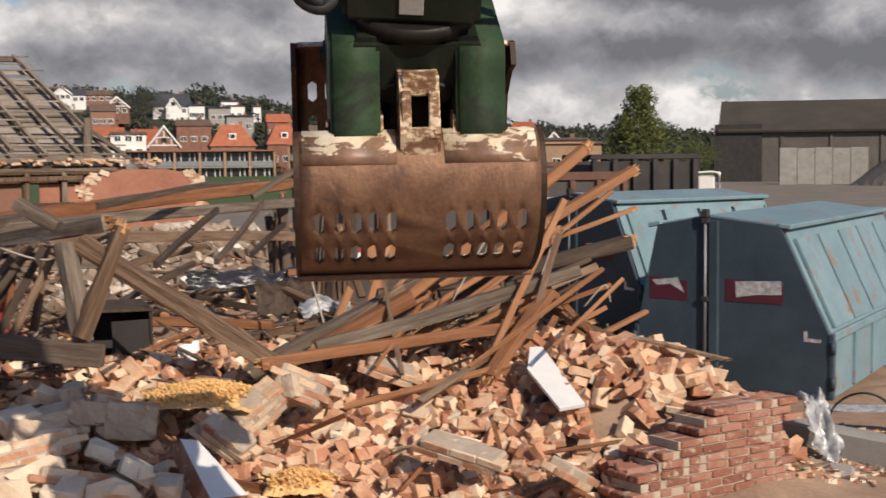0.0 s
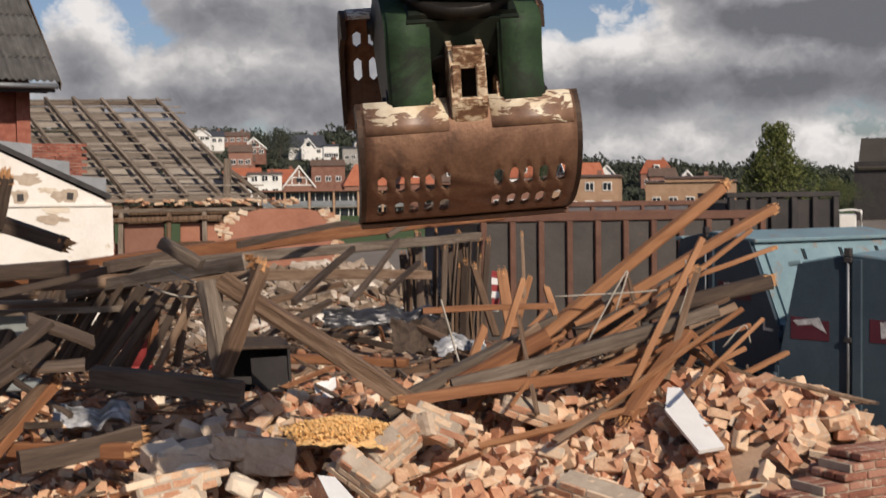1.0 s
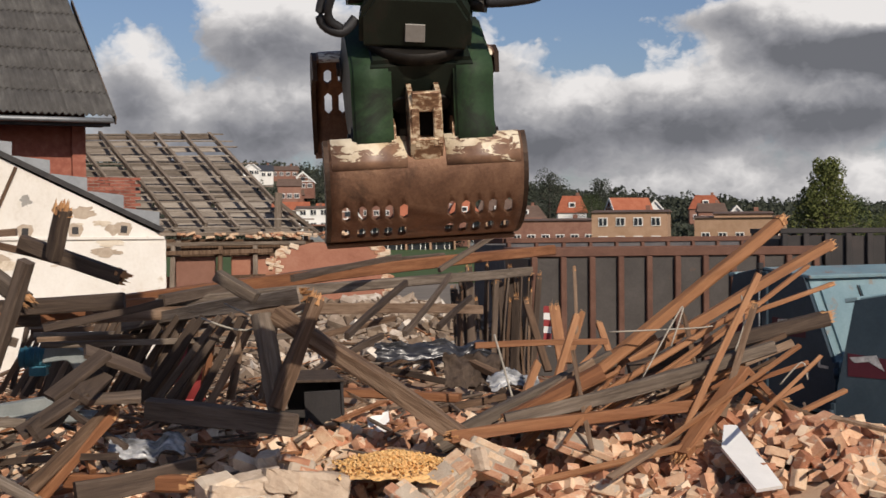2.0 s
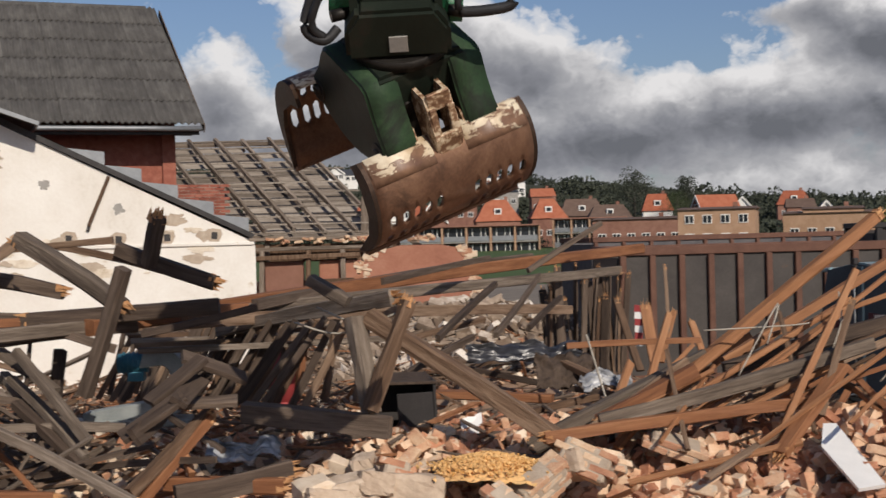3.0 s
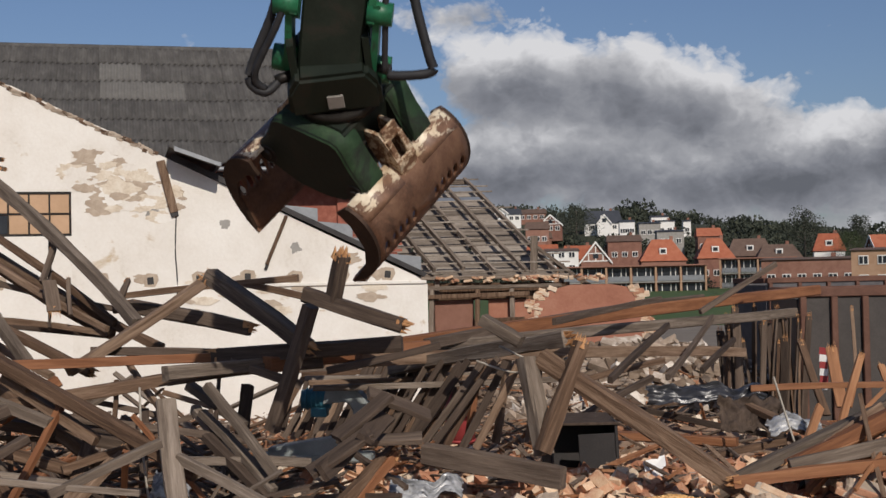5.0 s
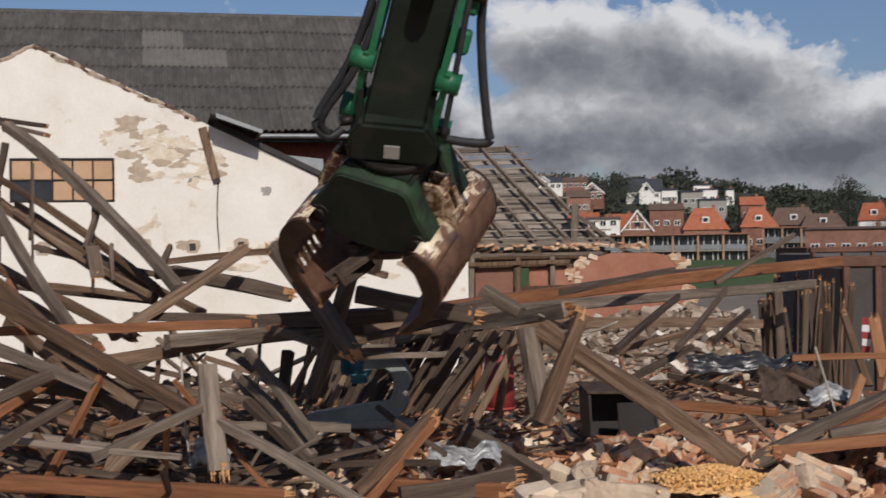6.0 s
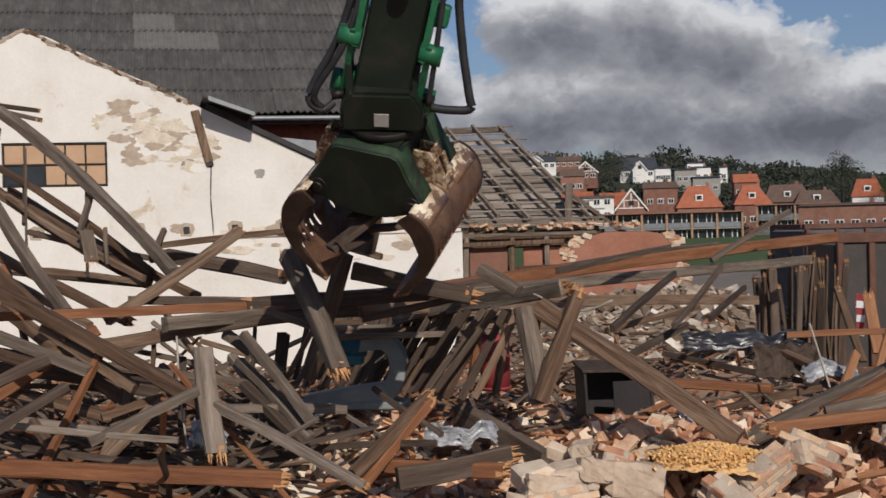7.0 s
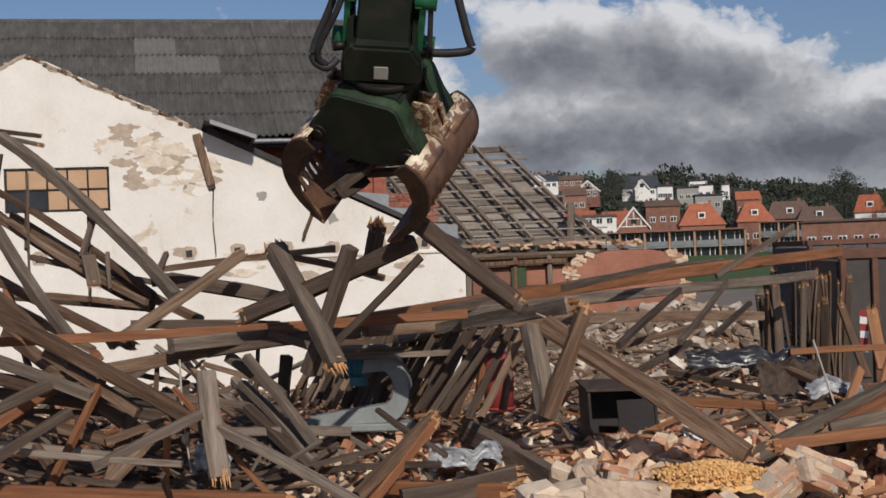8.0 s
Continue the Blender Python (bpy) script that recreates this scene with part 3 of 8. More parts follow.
def beam_bm(rng, a, b, w, h, bend=0.02, broken=(0, 1), roll=0.0):
    """A sawn timber from a to b: slightly bent, with worn edges, and splintered at the broken ends."""
    a, b = Vector(a), Vector(b)
    length = (b - a).length
    bm = bmesh.new()
    k = max(3, min(9, int(length / 0.5)))
    c = min(w, h) * 0.12
    sect = [(-w / 2 + c, -h / 2), (w / 2 - c, -h / 2), (w / 2, -h / 2 + c), (w / 2, h / 2 - c), (w / 2 - c, h / 2), (-w / 2 + c, h / 2), (-w / 2, h / 2 - c), (-w / 2, -h / 2 + c)]
    bx, by = rng.uniform(-1, 1) * bend * length, rng.uniform(-1, 1) * bend * length
    rings = []
    for i in range(k + 1):
        t = i / k
        s = 4 * t * (1 - t)
        j = 0.085 * min(w, h)
        rings.append([bm.verts.new((x + bx * s + rng.uniform(-j, j), y + by * s + rng.uniform(-j, j), t * length)) for x, y in sect])
    for p, q in zip(rings, rings[1:]):
        for i in range(8):
            bm.faces.new((p[i], p[(i + 1) % 8], q[(i + 1) % 8], q[i]))
    bm.faces.new(rings[0][::-1])
    bm.faces.new(rings[-1])
    for end in broken:
        z0, sign = (0.0, -1) if end == 0 else (length, 1)
        for _ in range(20):
            x, y = rng.uniform(-w * 0.42, w * 0.42), rng.uniform(-h * 0.42, h * 0.42)
            r = rng.uniform(0.09, 0.21) * min(w, h)
            l = rng.uniform(0.12, 0.80) * max(w, h)
            base = [bm.verts.new((x + r * dx, y + r * dy, z0 - sign * 0.06)) for dx, dy in ((-1, -1), (1, -1), (1, 1), (-1, 1))]
            tip = bm.verts.new((x + rng.uniform(-r, r), y + rng.uniform(-r, r), z0 + sign * l))
            for i in range(4):
                f = bm.faces.new((base[i], base[(i + 1) % 4], tip))
                f.material_index = 1
    bmesh.ops.recalc_face_normals(bm, faces=bm.faces)
    return bm


QUADS = ((0, 1, 3, 2), (4, 6, 7, 5), (0, 4, 5, 1), (2, 3, 7, 6), (0, 2, 6, 4), (1, 5, 7, 3))


def rough_boxes(poses, rng, jitter=0.1):
    """Vertices and faces of many small uneven blocks, one for each pose."""
    verts, faces = [], []
    for m in poses:
        base = len(verts)
        for sx in (-0.5, 0.5):
            for sy in (-0.5, 0.5):
                for sz in (-0.5, 0.5):
                    verts.append(m @ Vector((sx * rng.uniform(1 - 2 * jitter, 1 + jitter), sy * rng.uniform(1 - 2 * jitter, 1 + jitter), sz * rng.uniform(1 - jitter, 1 + jitter))))
        faces.extend([tuple(base + i for i in q) for q in QUADS])
    return verts, faces


def stuff(name, poses, rng, mat, label, category="", parent=None, jitter=0.1):
    me = bpy.data.meshes.new(name)
    verts, faces = rough_boxes(poses, rng, jitter)
    me.from_pydata(verts, [], faces)
    me.materials.append(M[mat])
    ob = new(name, me)
    if parent is not None:
        ob.parent = parent
    return tagged(ob, label, category, kind="stuff")


BEAM_RNG = random.Random(5)


def beam(a, b, w=0.14, h=0.16, mat="old_wood", broken=(1,), bend=0.018, roll=0.0, name="timber_beam", label="", group="fallen roof timbers"):
    """One loose timber, a thing of its own, lying from a to b."""
    a, b = Vector(a), Vector(b)
    if group == "fallen roof timbers":
        w, h = w * 0.84, h * 0.84
    if mat in ("fresh_wood", "orange_wood"):
        bend = bend * 0.45
    ob = new(name, mesh_of(name, beam_bm(BEAM_RNG, a, b, w, h, bend, broken), mat, "splinter"))
    ob.matrix_basis = Matrix.Translation(a) @ (b - a).to_track_quat("Z", "Y").to_matrix().to_4x4() @ pose(0, 0, 0, 0, 0, roll)
    return tagged(ob, label or LABELS[mat], "beam", group)


LABELS = {
    "old_wood": "weathered brown roof timber lying in the collapsed roof",
    "dark_wood": "dark sooty roof timber lying in the debris",
    "orange_wood": "reddish brown pine timber lying on the debris",
    "fresh_wood": "light orange pine timber sticking out of the debris",
    "grey_wood": "silver-grey weathered timber lying in the debris",
}

# ---- ground ----
def bump_at(x, y, cx, cy, rx, ry):
    return math.exp(-((x - cx) / rx) ** 2 - ((y - cy) / ry) ** 2)


def height(x, y):
    """The lie of the land: the debris field with its heaps, the flat yard, and the hill behind the town."""
    z = 0.0
    if y < 60:
        z += 0.82 * bump_at(x, y, -0.9, 12.9, 3.2, 2.1) + 0.55 * bump_at(x, y, 1.6, 12.2, 1.3, 1.8) + 0.45 * bump_at(x, y, -5.0, 12.6, 2.2, 2.2)
        z += 0.45 * bump_at(x, y, -2.8, 18.6, 2.0, 1.3) + 0.42 * bump_at(x, y, 1.9, 11.3, 0.9, 0.8) + 0.35 * bump_at(x, y, -8, 15, 4, 4) + 0.3 * bump_at(x, y, -3, 19, 5, 4) + 1.5 * bump_at(x, y, -5.2, 27.2, 3.4, 1.8) + 0.9 * bump_at(x, y, -9.5, 33.0, 5.0, 2.2)
        z += 0.10 * noise.noise(Vector((x * 0.9, y * 0.9, 0))) * bump_at(x, y, -3, 15, 9, 9) * 2
    if y > 250:
        t = min(1.0, max(0.0, (y - 285) / 170))
        rise = t * t * (3 - 2 * t)
        side = 1 / (1 + math.exp((x + 30) / 28))
        z += rise * (7.5 + 17.5 * side + 2.0 * noise.noise(Vector((x * 0.012, y * 0.01, 4))))
    return z


def make_ground():
    xs = [-2500, -1200, -700, -450] + [-320 + 16 * i for i in range(14)] + [-96, -80, -66, -54, -44, -36, -30, -25] + [-21 + 0.5 * i for i in range(60)] + \
         [9.5, 11, 13, 16, 20, 25, 31, 38, 46, 55, 66, 80, 96, 112, 128, 144, 160, 180, 200, 240, 320, 500, 900, 2500]
    ys = [-2500, -900, -300, -100, -40, -15, -6, 0, 3, 5] + [6 + 0.5 * i for i in range(49)] + [31, 33, 36, 40, 45, 51, 58, 66, 76, 90, 110, 135, 165, 200, 230, 250, 270] + \
         [285 + 14 * i for i in range(14)] + [500, 560, 650, 800, 1100, 1700, 4000]
    bm = bmesh.new()
    grid = [[bm.verts.new((x, y, height(x, y))) for x in xs] for y in ys]
    for j in range(len(ys) - 1):
        for i in range(len(xs) - 1):
            f = bm.faces.new((grid[j][i], grid[j][i + 1], grid[j + 1][i + 1], grid[j + 1][i]))
            cx, cy = (xs[i] + xs[i + 1]) / 2, (ys[j] + ys[j + 1]) / 2
            f.smooth = True
            f.material_index = 0 if (-40 < cx < 6 and -20 < cy < 36) else (1 if (cx > -2 + (cy - 33) * 0.02 and cy < 200) or cy < 80 else 2 if cy < 262 else 3)
    tagged(part("ground", bm, ("rubble", "gravel", "grass", "scrub")), "dusty rubble-strewn yard, gravel and rising green hill", "ground", kind="structure")


make_ground()

# ---- whitewashed gable wall and the building behind it ----
WALL = Matrix.Translation((-12.5, 25.1, 0)) @ pose(0, 0, 0, 0, 0, 32)  # x along the wall, -y towards the yard


def wall_piece(name, outline, y, thick, mat, parent, label=""):
    return part(name, slab(outline, thick, Matrix.Translation((0, y, 0))), mat, parent, label)


def make_gable_wall():
    wall = thing("wall_west", WALL, "whitewashed gable wall of a half demolished house", "wall", kind="structure")
    rng = random.Random(3)
    # the gable, built round the window opening
    x0, x1, z0, z1 = -6.03, -3.98, 3.94, 4.84
    left = [(-13.5, -0.2), (x0, -0.2), (x0, 6.86), (-7.4, 6.2), (-10, 4.9), (-13.5, 3.2)]
    wall_piece("masonry", left, 0, 0.36, "whitewash", wall)
    wall_piece("masonry", [(x0, -0.2), (x1, -0.2), (x1, z0), (x0, z0)], 0, 0.36, "whitewash", wall)
    top = [(x0, z1), (x1, z1), (x1, 6.42), (-4.6, 6.72), (-5.1, 6.97), (-5.52, 7.08), (-5.8, 6.99), (x0, 6.86)]
    wall_piece("masonry", top, 0, 0.36, "whitewash", wall)
    wall_piece("masonry", [(x1, -0.2), (3.38, -0.2), (3.38, 2.80), (3.15, 2.98), (1.2, 3.92), (-0.6, 4.82), (-1.95, 5.46), (-2.25, 5.60), (-3.1, 6.02), (x1, 6.42)], 0, 0.36, "whitewash", wall)
    # worn brick edge along the gable's slope
    for i in range(46):
        t = i / 45
        x = -5.5 + 3.2 * t
        z = 7.06 - 1.47 * t
        bm = box((rng.uniform(0.10, 0.2), 0.37, rng.uniform(0.05, 0.1)), pose(x, 0.17, z + rng.uniform(-0.02, 0.05), 0, rng.uniform(10, 35), 0), 0.008)
        part("edge_brick", bm, "mortar" if rng.random() < 0.6 else "old_wood", wall)
    for i in range(16):
        t = i / 15
        bm = box((0.2, 0.37, 0.07), pose(-5.6 - 1.9 * t, 0.17, 7.05 - 0.85 * t + rng.uniform(-0.02, 0.03), 0, rng.uniform(-30, -15), 0), 0.008)
        part("edge_brick", bm, "mortar", wall)
    # black roofing strip down the lower slope
    part("edge_strip", slab([(-2.0, 5.50), (3.30, 2.97), (3.36, 3.05), (-1.95, 5.60)], 0.5, Matrix.Translation((0, -0.08, 0))), "black_felt", wall, "black bitumen strip along the sloping wall top")
    # corner of the roof that reaches out over the lower wall
    corner = [(-2.05, 5.68), (-1.07, 5.33), (-1.07, 5.37), (-2.05, 5.72)]
    part("eaves_corner", slab(corner, 3.0, Matrix.Translation((0, -0.72, 0))), "fibre_roof", wall, "grey roof corner overhanging the wall")
    part("eaves_edge", slab([(-1.95, 5.60), (-1.04, 5.28), (-1.04, 5.36), (-1.95, 5.69)], 0.05, Matrix.Translation((0, -0.78, 0))), "grey_metal", wall, "pale zinc edge of the roof corner")
    part("eaves_edge", box((0.05, 2.9, 0.09), pose(-1.04, 0.7, 5.33), 0.01), "grey_metal", wall)
    # stepped zinc flashing above the strip
    for i in range(5):
        x = -0.4 + 0.75 * i
        z = 4.86 - 0.357 * i
        part("flashing", slab([(x, z - 0.22), (x + 0.74, z - 0.50), (x + 0.74, z - 0.02), (x, z + 0.06)], 0.02, Matrix.Translation((0, 0.42 - 0.004 * i, 0))), "grey_metal", wall, "stepped zinc flashing")
    # joist pockets: flat black plates on the wall paint the shade of the holes
    for i in range(9):
        x = -2.44 - 0.99 * 3 + 0.99 * i
        if x > 3.2:
            continue
        z = 3.0 + 0.02 * (i % 3)
        part("joist_pocket", box((0.13, 0.02, 0.15), pose(x, -0.004, z, 0, rng.uniform(-8, 8), 0), 0.004), "black_felt", wall, "black plate painting the shade of a joist pocket")
        part("pocket_rim", slab([(x - 0.16, z + 0.09), (x - 0.05, z + 0.16), (x + 0.14, z + 0.13), (x + 0.17, z + 0.02), (x + 0.09, z - 0.13), (x - 0.12, z - 0.12)], 0.012, Matrix.Translation((0, -0.006, 0))), "mortar", wall)
    # diagonal strut stubs in the plaster
    for x, z, l, ang, w in ((-2.07, 4.93, 1.1, 14, 0.17), (0.15, 3.8, 1.1, -23, 0.07)):
        part("strut", box((w, 0.09, l), pose(x, -0.03, z, 0, -ang, 0), 0.01), "old_wood", wall, "brown timber strut set in the plaster")
        part("strut_foot", box((w * 0.9, 0.05, 0.14), pose(x + math.sin(radians(ang)) * l / 2, -0.03, z - l / 2, 0, -ang, 0), 0.01), "black_felt", wall)
    # stains and fallen plaster
    spots = [(-0.9, 4.15, 0.12, 0.09, "concrete"), (-2.35, 4.35, 0.14, 0.1, "concrete"), (0.55, 3.62, 0.1, 0.12, "concrete"), (2.35, 3.05, 0.2, 0.13, "mortar"), (1.7, 3.4, 0.25, 0.12, "mortar"), (-2.6, 3.05, 0.2, 0.1, "mortar")]
    for _ in range(95):
        x, z = rng.gauss(-2.95, 0.55), rng.gauss(5.1, 0.38)
        if z > 6.6 - (x + 4.6) * 0.46 - 0.45 or (x < -3.75 and z < 5.0):
            continue
        r = rng.uniform(0.04, 0.30)
        spots.append((x, z, r * 1.25, r * 0.6, rng.choice(("bare_plaster", "bare_plaster", "mortar", "whitewash"))))
    for _ in range(26):
        x, z = rng.uniform(-1.8, 3.1), rng.uniform(2.3, 3.2)
        r = rng.uniform(0.04, 0.2)
        spots.append((x, z, r * 1.5, r * 0.5, rng.choice(("bare_plaster", "mortar", "bare_plaster"))))
    for k_spot, (x, z, rx, rz, mat) in enumerate(spots):
        pts = []
        for k in range(26):
            a = 6.2832 * k / 26
            r = 1 + 0.55 * noise.noise(Vector((x * 3 + math.cos(a) * 1.6, z * 3 + math.sin(a) * 1.6, 7))) + 0.4 * noise.noise(Vector((x * 5 + math.cos(a) * 5, z * 5 + math.sin(a) * 5, 3)))
            pts.append((x + rx * r * math.cos(a), z + rz * r * math.sin(a)))
        part("plaster_patch", slab(pts, 0.02, Matrix.Translation((0, -0.0015 - 0.00012 * k_spot, 0))), mat, wall, "patch of stained bare plaster")
    part("crack", tube([(-1.9, -0.002, 4.35), (-1.93, -0.002, 3.6), (-1.9, -0.002, 3.0), (-1.92, -0.002, 2.2)], 0.014, 4), "black_felt", wall)
    part("ledge", box((5.3, 0.05, 0.07), pose(0.7, -0.02, 2.86), 0.01), "whitewash", wall)
    # window
    win = thing("window_1", WALL, "steel-framed factory window with reflection painted into tan panes", "window", kind="structure")
    part("window_frame", box((2.05, 0.05, 0.05), pose(-5.005, 0.05, 4.815), 0.004), "black_steel", win)
    part("window_frame", box((2.05, 0.05, 0.05), pose(-5.005, 0.05, 3.965), 0.004), "black_steel", win)
    for i in range(6):
        part("glazing_bar", box((0.035, 0.05, 0.80), pose(-6.0 + 0.398 * i, 0.05, 4.39), 0.003), "black_steel", win)
    part("glazing_bar", box((2.0, 0.045, 0.03), pose(-5.005, 0.049, 4.39), 0.003), "black_steel", win)
    for i in range(5):
        for j in range(2):
            broken = (i, j) in ((0, 0), (1, 0))
            part("pane", box((0.36, 0.012, 0.37), pose(-5.80 + 0.398 * i, 0.05, 4.18 + 0.42 * j)), "dark_glass" if broken else "tan_glass", win, "dark glass pane" if broken else "")


make_gable_wall()


def corrugated(width, length, pitch=0.146, amp=0.032, t=0.01):
    """One fibre-cement sheet: waves across x, running along y."""
    bm = bmesh.new()
    k = int(width / pitch * 4)
    rows = []
    for y in (0, length):
        rows.append([bm.verts.new((width * i / k, y, amp * math.sin(6.2832 * (width * i / k) / pitch))) for i in range(k + 1)])
    for i in range(k):
        bm.faces.new((rows[0][i], rows[0][i + 1], rows[1][i + 1], rows[1][i])).smooth = True
    lip = [bm.verts.new(v.co + Vector((0, 0, -t * 2.5))) for v in rows[0]]
    for i in range(k):
        bm.faces.new((lip[i], lip[i + 1], rows[0][i + 1], rows[0][i]))
    return bm


BACK = Matrix.Translation((-10.97, 28.59, 0)) @ pose(0, 0, 0, 0, 0, 32)


def make_brick_building():
    house = thing("brick_warehouse", BACK, "red brick building under a grey corrugated fibre-cement roof", "building")
    part("wall", box((22, 0.3, 6.0), pose(-11.9, 1.15, 2.75)), "red_brick", house)
    part("wall", box((0.3, 10.4, 5.8), pose(-1.05, 6.1, 2.75)), "red_brick", house)
    # gable triangle under the verge
    part("gable", slab([(0.9, 5.6), (11.3, 5.6), (6.1, 9.0)], 0.3, pose(-0.9, 0, 0, 0, 0, 90)), "red_brick", house)
    part("eaves_board", box((22, 0.04, 0.2), pose(-11.5, 0.03, 5.44), 0.005), "black_felt", house, "dark eaves board")
    part("gutter", tube([(-22.5, -0.1, 5.47), (-11, -0.1, 5.47), (-0.45, -0.1, 5.47)], 0.06, 8), "grey_metal", house, "grey half-round gutter")
    part("soffit", box((22, 1.1, 0.03), pose(-11.5, 0.55, 5.42)), "dark_wood", house)
    # roof in rows of sheets, each lapping the one below
    slope = Vector((0, 6.1, 3.62))
    tilt = math.degrees(math.atan2(3.62, 6.1))
    rows, cols = 6, 22
    step = slope.length / rows
    sheet = mesh_of("roof_sheet", corrugated(1.03, step + 0.1), "fibre_roof")
    pale = mesh_of("roof_sheet", corrugated(1.03, step + 0.1), "pale_sheet")
    rng = random.Random(8)
    for j in range(rows):
        for i in range(cols):
            x = -1.45 - i * 1.02 + 0.16 * j * -0.12
            p = slope * (j / rows)
            ob = new("roof_sheet", pale if (i, j) in ((5, 3), (5, 4), (4, 3)) else sheet)
            ob.parent = house
            ob.matrix_basis = pose(x, p.y - 0.15, 5.60 + p.z + 0.012 * ((i * 7 + j * 3) % 3), tilt - 1.3, 0, rng.uniform(-0.35, 0.35))
    part("roof_back", box((23, 7.2, 0.05), pose(-12.2, 6.1 + 3.0, 9.13 - 1.8, -tilt, 0, 0)), "fibre_roof", house)
    part("ridge_cap", tube([(-23, 6.0, 9.17), (-12, 6.0, 9.2), (-0.75, 6.0, 9.17)], 0.1, 8), "fibre_roof", house, "grey ridge capping")
    part("verge_board", box((0.03, 7.1, 0.18), pose(-0.40, 2.95, 7.28, tilt, 0, 0), 0.004), "dark_wood", house, "dark verge board")
    # bonded brick face where the wall shows under the eaves
    bm = bmesh.new()
    for c in range(26):
        z = 2.35 + c * 0.075
        for k in range(14):
            x = -3.3 + k * 0.24 + (0.12 if c % 2 else 0) - 0.6
            box_in(bm, (0.228, 0.02, 0.064), pose(x + 0.9, 0.995 - 0.004 * rng.random(), z))
    tagged(part("brick_face", bm, "red_brick", house), "stretcher courses of red brick", kind="stuff")
    # a grey steel hatch and a lower pier at the corner
    part("pier", box((0.75, 0.5, 3.4), pose(-0.2, 0.3, 1.7), 0.01), "red_brick", house)
    part("hatch", box((0.62, 0.04, 0.5), pose(-0.55, -0.0, 3.15), 0.005), "grey_metal", house, "grey steel cover plate")


make_brick_building()


# ---- roof skeleton and brick ruin behind ----
def make_roof_skeleton():
    ruin = thing("stripped_roof", pose(-13.0, 40.5, 0, 0, 0, 9), "stripped roof of bare rafters and tiling battens over a brick ruin", "roof")
    rng = random.Random(21)
    ridge_z, eave_z = 6.0, 3.0
    # rafters lean towards the yard and slightly aside
    run = Vector((3.2, -4.6, eave_z - ridge_z))
    for i in range(12):
        a = Vector((0.0 - i * 0.86, 0, ridge_z + 0.14 + rng.uniform(-0.04, 0.04)))
        part("rafter", beam_bm(rng, a, a + run * rng.uniform(0.97, 1.03), 0.105, 0.13, 0.007, ()), "grey_wood", ruin, at=Matrix.Translation(a) @ run.to_track_quat("Z", "Y").to_matrix().to_4x4())
    for j in range(13):
        t = j / 12
        p = run * t
        x0 = -9.4 + rng.uniform(-0.4, 0.3)
        x1 = rng.uniform(0.05, 0.7) if j not in (5, 8) else -1.2
        a = p + Vector((x0, -0.06, ridge_z + 0.11))
        b = p + Vector((x1, -0.06, ridge_z + 0.11 + rng.uniform(-0.03, 0.03)))
        for s in range(2):
            q0, q1 = a.lerp(b, 0.5 * s), a.lerp(b, 0.5 * (s + 1) - (0.03 if s == 0 else 0))
            part("batten", beam_bm(rng, q0, q1, 0.06, 0.045, 0.003, ()), "roof_board", ruin, at=Matrix.Translation(q0) @ (q1 - q0).to_track_quat("Z", "Y").to_matrix().to_4x4())
    # boarding left on the rafters
    for j in range(18):
        t = (j + 0.5) / 18
        for s in range(6):
            if rng.random() < 0.04:
                continue
            p = run * t + Vector((-9.3 + s * 1.72 + rng.uniform(-0.12, 0.12), 0.12, ridge_z - 0.12 + rng.uniform(-0.03, 0.03)))
            bm = box((rng.uniform(1.6, 1.76), 0.30 + rng.uniform(0, 0.08), 0.02), Matrix.Translation(p) @ pose(0, 0, 0, 33, 0, rng.uniform(-1.5, 1.5)))
            part("board", bm, "roof_board", ruin)
    part("ridge_beam", beam_bm(rng, (-9.6, 0, 6), (0.15, 0, 6), 0.14, 0.14, 0.002, ()), "grey_wood", ruin, at=Matrix.Translation((-9.6, 0, 6.0)) @ Vector((1, 0, 0)).to_track_quat("Z", "Y").to_matrix().to_4x4())
    for x, y, z0, z1, w in ((2.55, -4.2, 1.2, 4.1, 0.2), (3.3, -3.7, 1.2, 3.3, 0.14), (-0.2, -4.6, 1.2, 3.0, 0.14)):
        part("post", box((w, w, z1 - z0), pose(x, y, (z0 + z1) / 2, 0, 2, 0), 0.012), "grey_wood", ruin)
    for a, b in (((2.5, -4.2, 3.9), (4.4, -4.4, 2.4)), ((2.4, -4.1, 3.0), (-1.2, -4.4, 3.0)), ((3.0, -4.0, 3.4), (4.9, -4.6, 2.2)), ((-9, -4.7, 2.85), (3.6, -4.7, 2.95)), ((-9, -4.9, 2.6), (3.4, -4.9, 2.68))):
        part("brace", beam_bm(rng, a, b, 0.1, 0.1, 0.004, ()), "grey_wood", ruin, at=Matrix.Translation(a) @ (Vector(b) - Vector(a)).to_track_quat("Z", "Y").to_matrix().to_4x4())
    # brick walls below: a low wall, red-plastered panels between brick piers, and timber posts
    part("wall", box((13, 0.3, 1.75), pose(-2.6, -4.5, 0.87)), "house_brick", ruin)
    part("wall", box((3.4, 0.3, 1.5), pose(-7.4, -4.6, 2.0)), "house_brick", ruin)
    for x, w, z0, z1, mat in ((-4.9, 1.6, 1.2, 2.35, "red_render"), (-3.1, 1.7, 1.7, 2.4, "red_render"), (-1.3, 1.5, 1.7, 2.35, "red_render"), (0.3, 1.1, 1.2, 2.3, "house_brick"), (1.9, 1.2, 1.6, 2.3, "red_render"), (3.3, 0.9, 1.2, 2.5, "house_brick")):
        part("wall_panel", box((w, 0.26, z1 - z0), pose(x, -4.6, (z0 + z1) / 2, 0, rng.uniform(-1, 1), 0), 0.02), mat, ruin, "remnant of brick wall with red plaster")
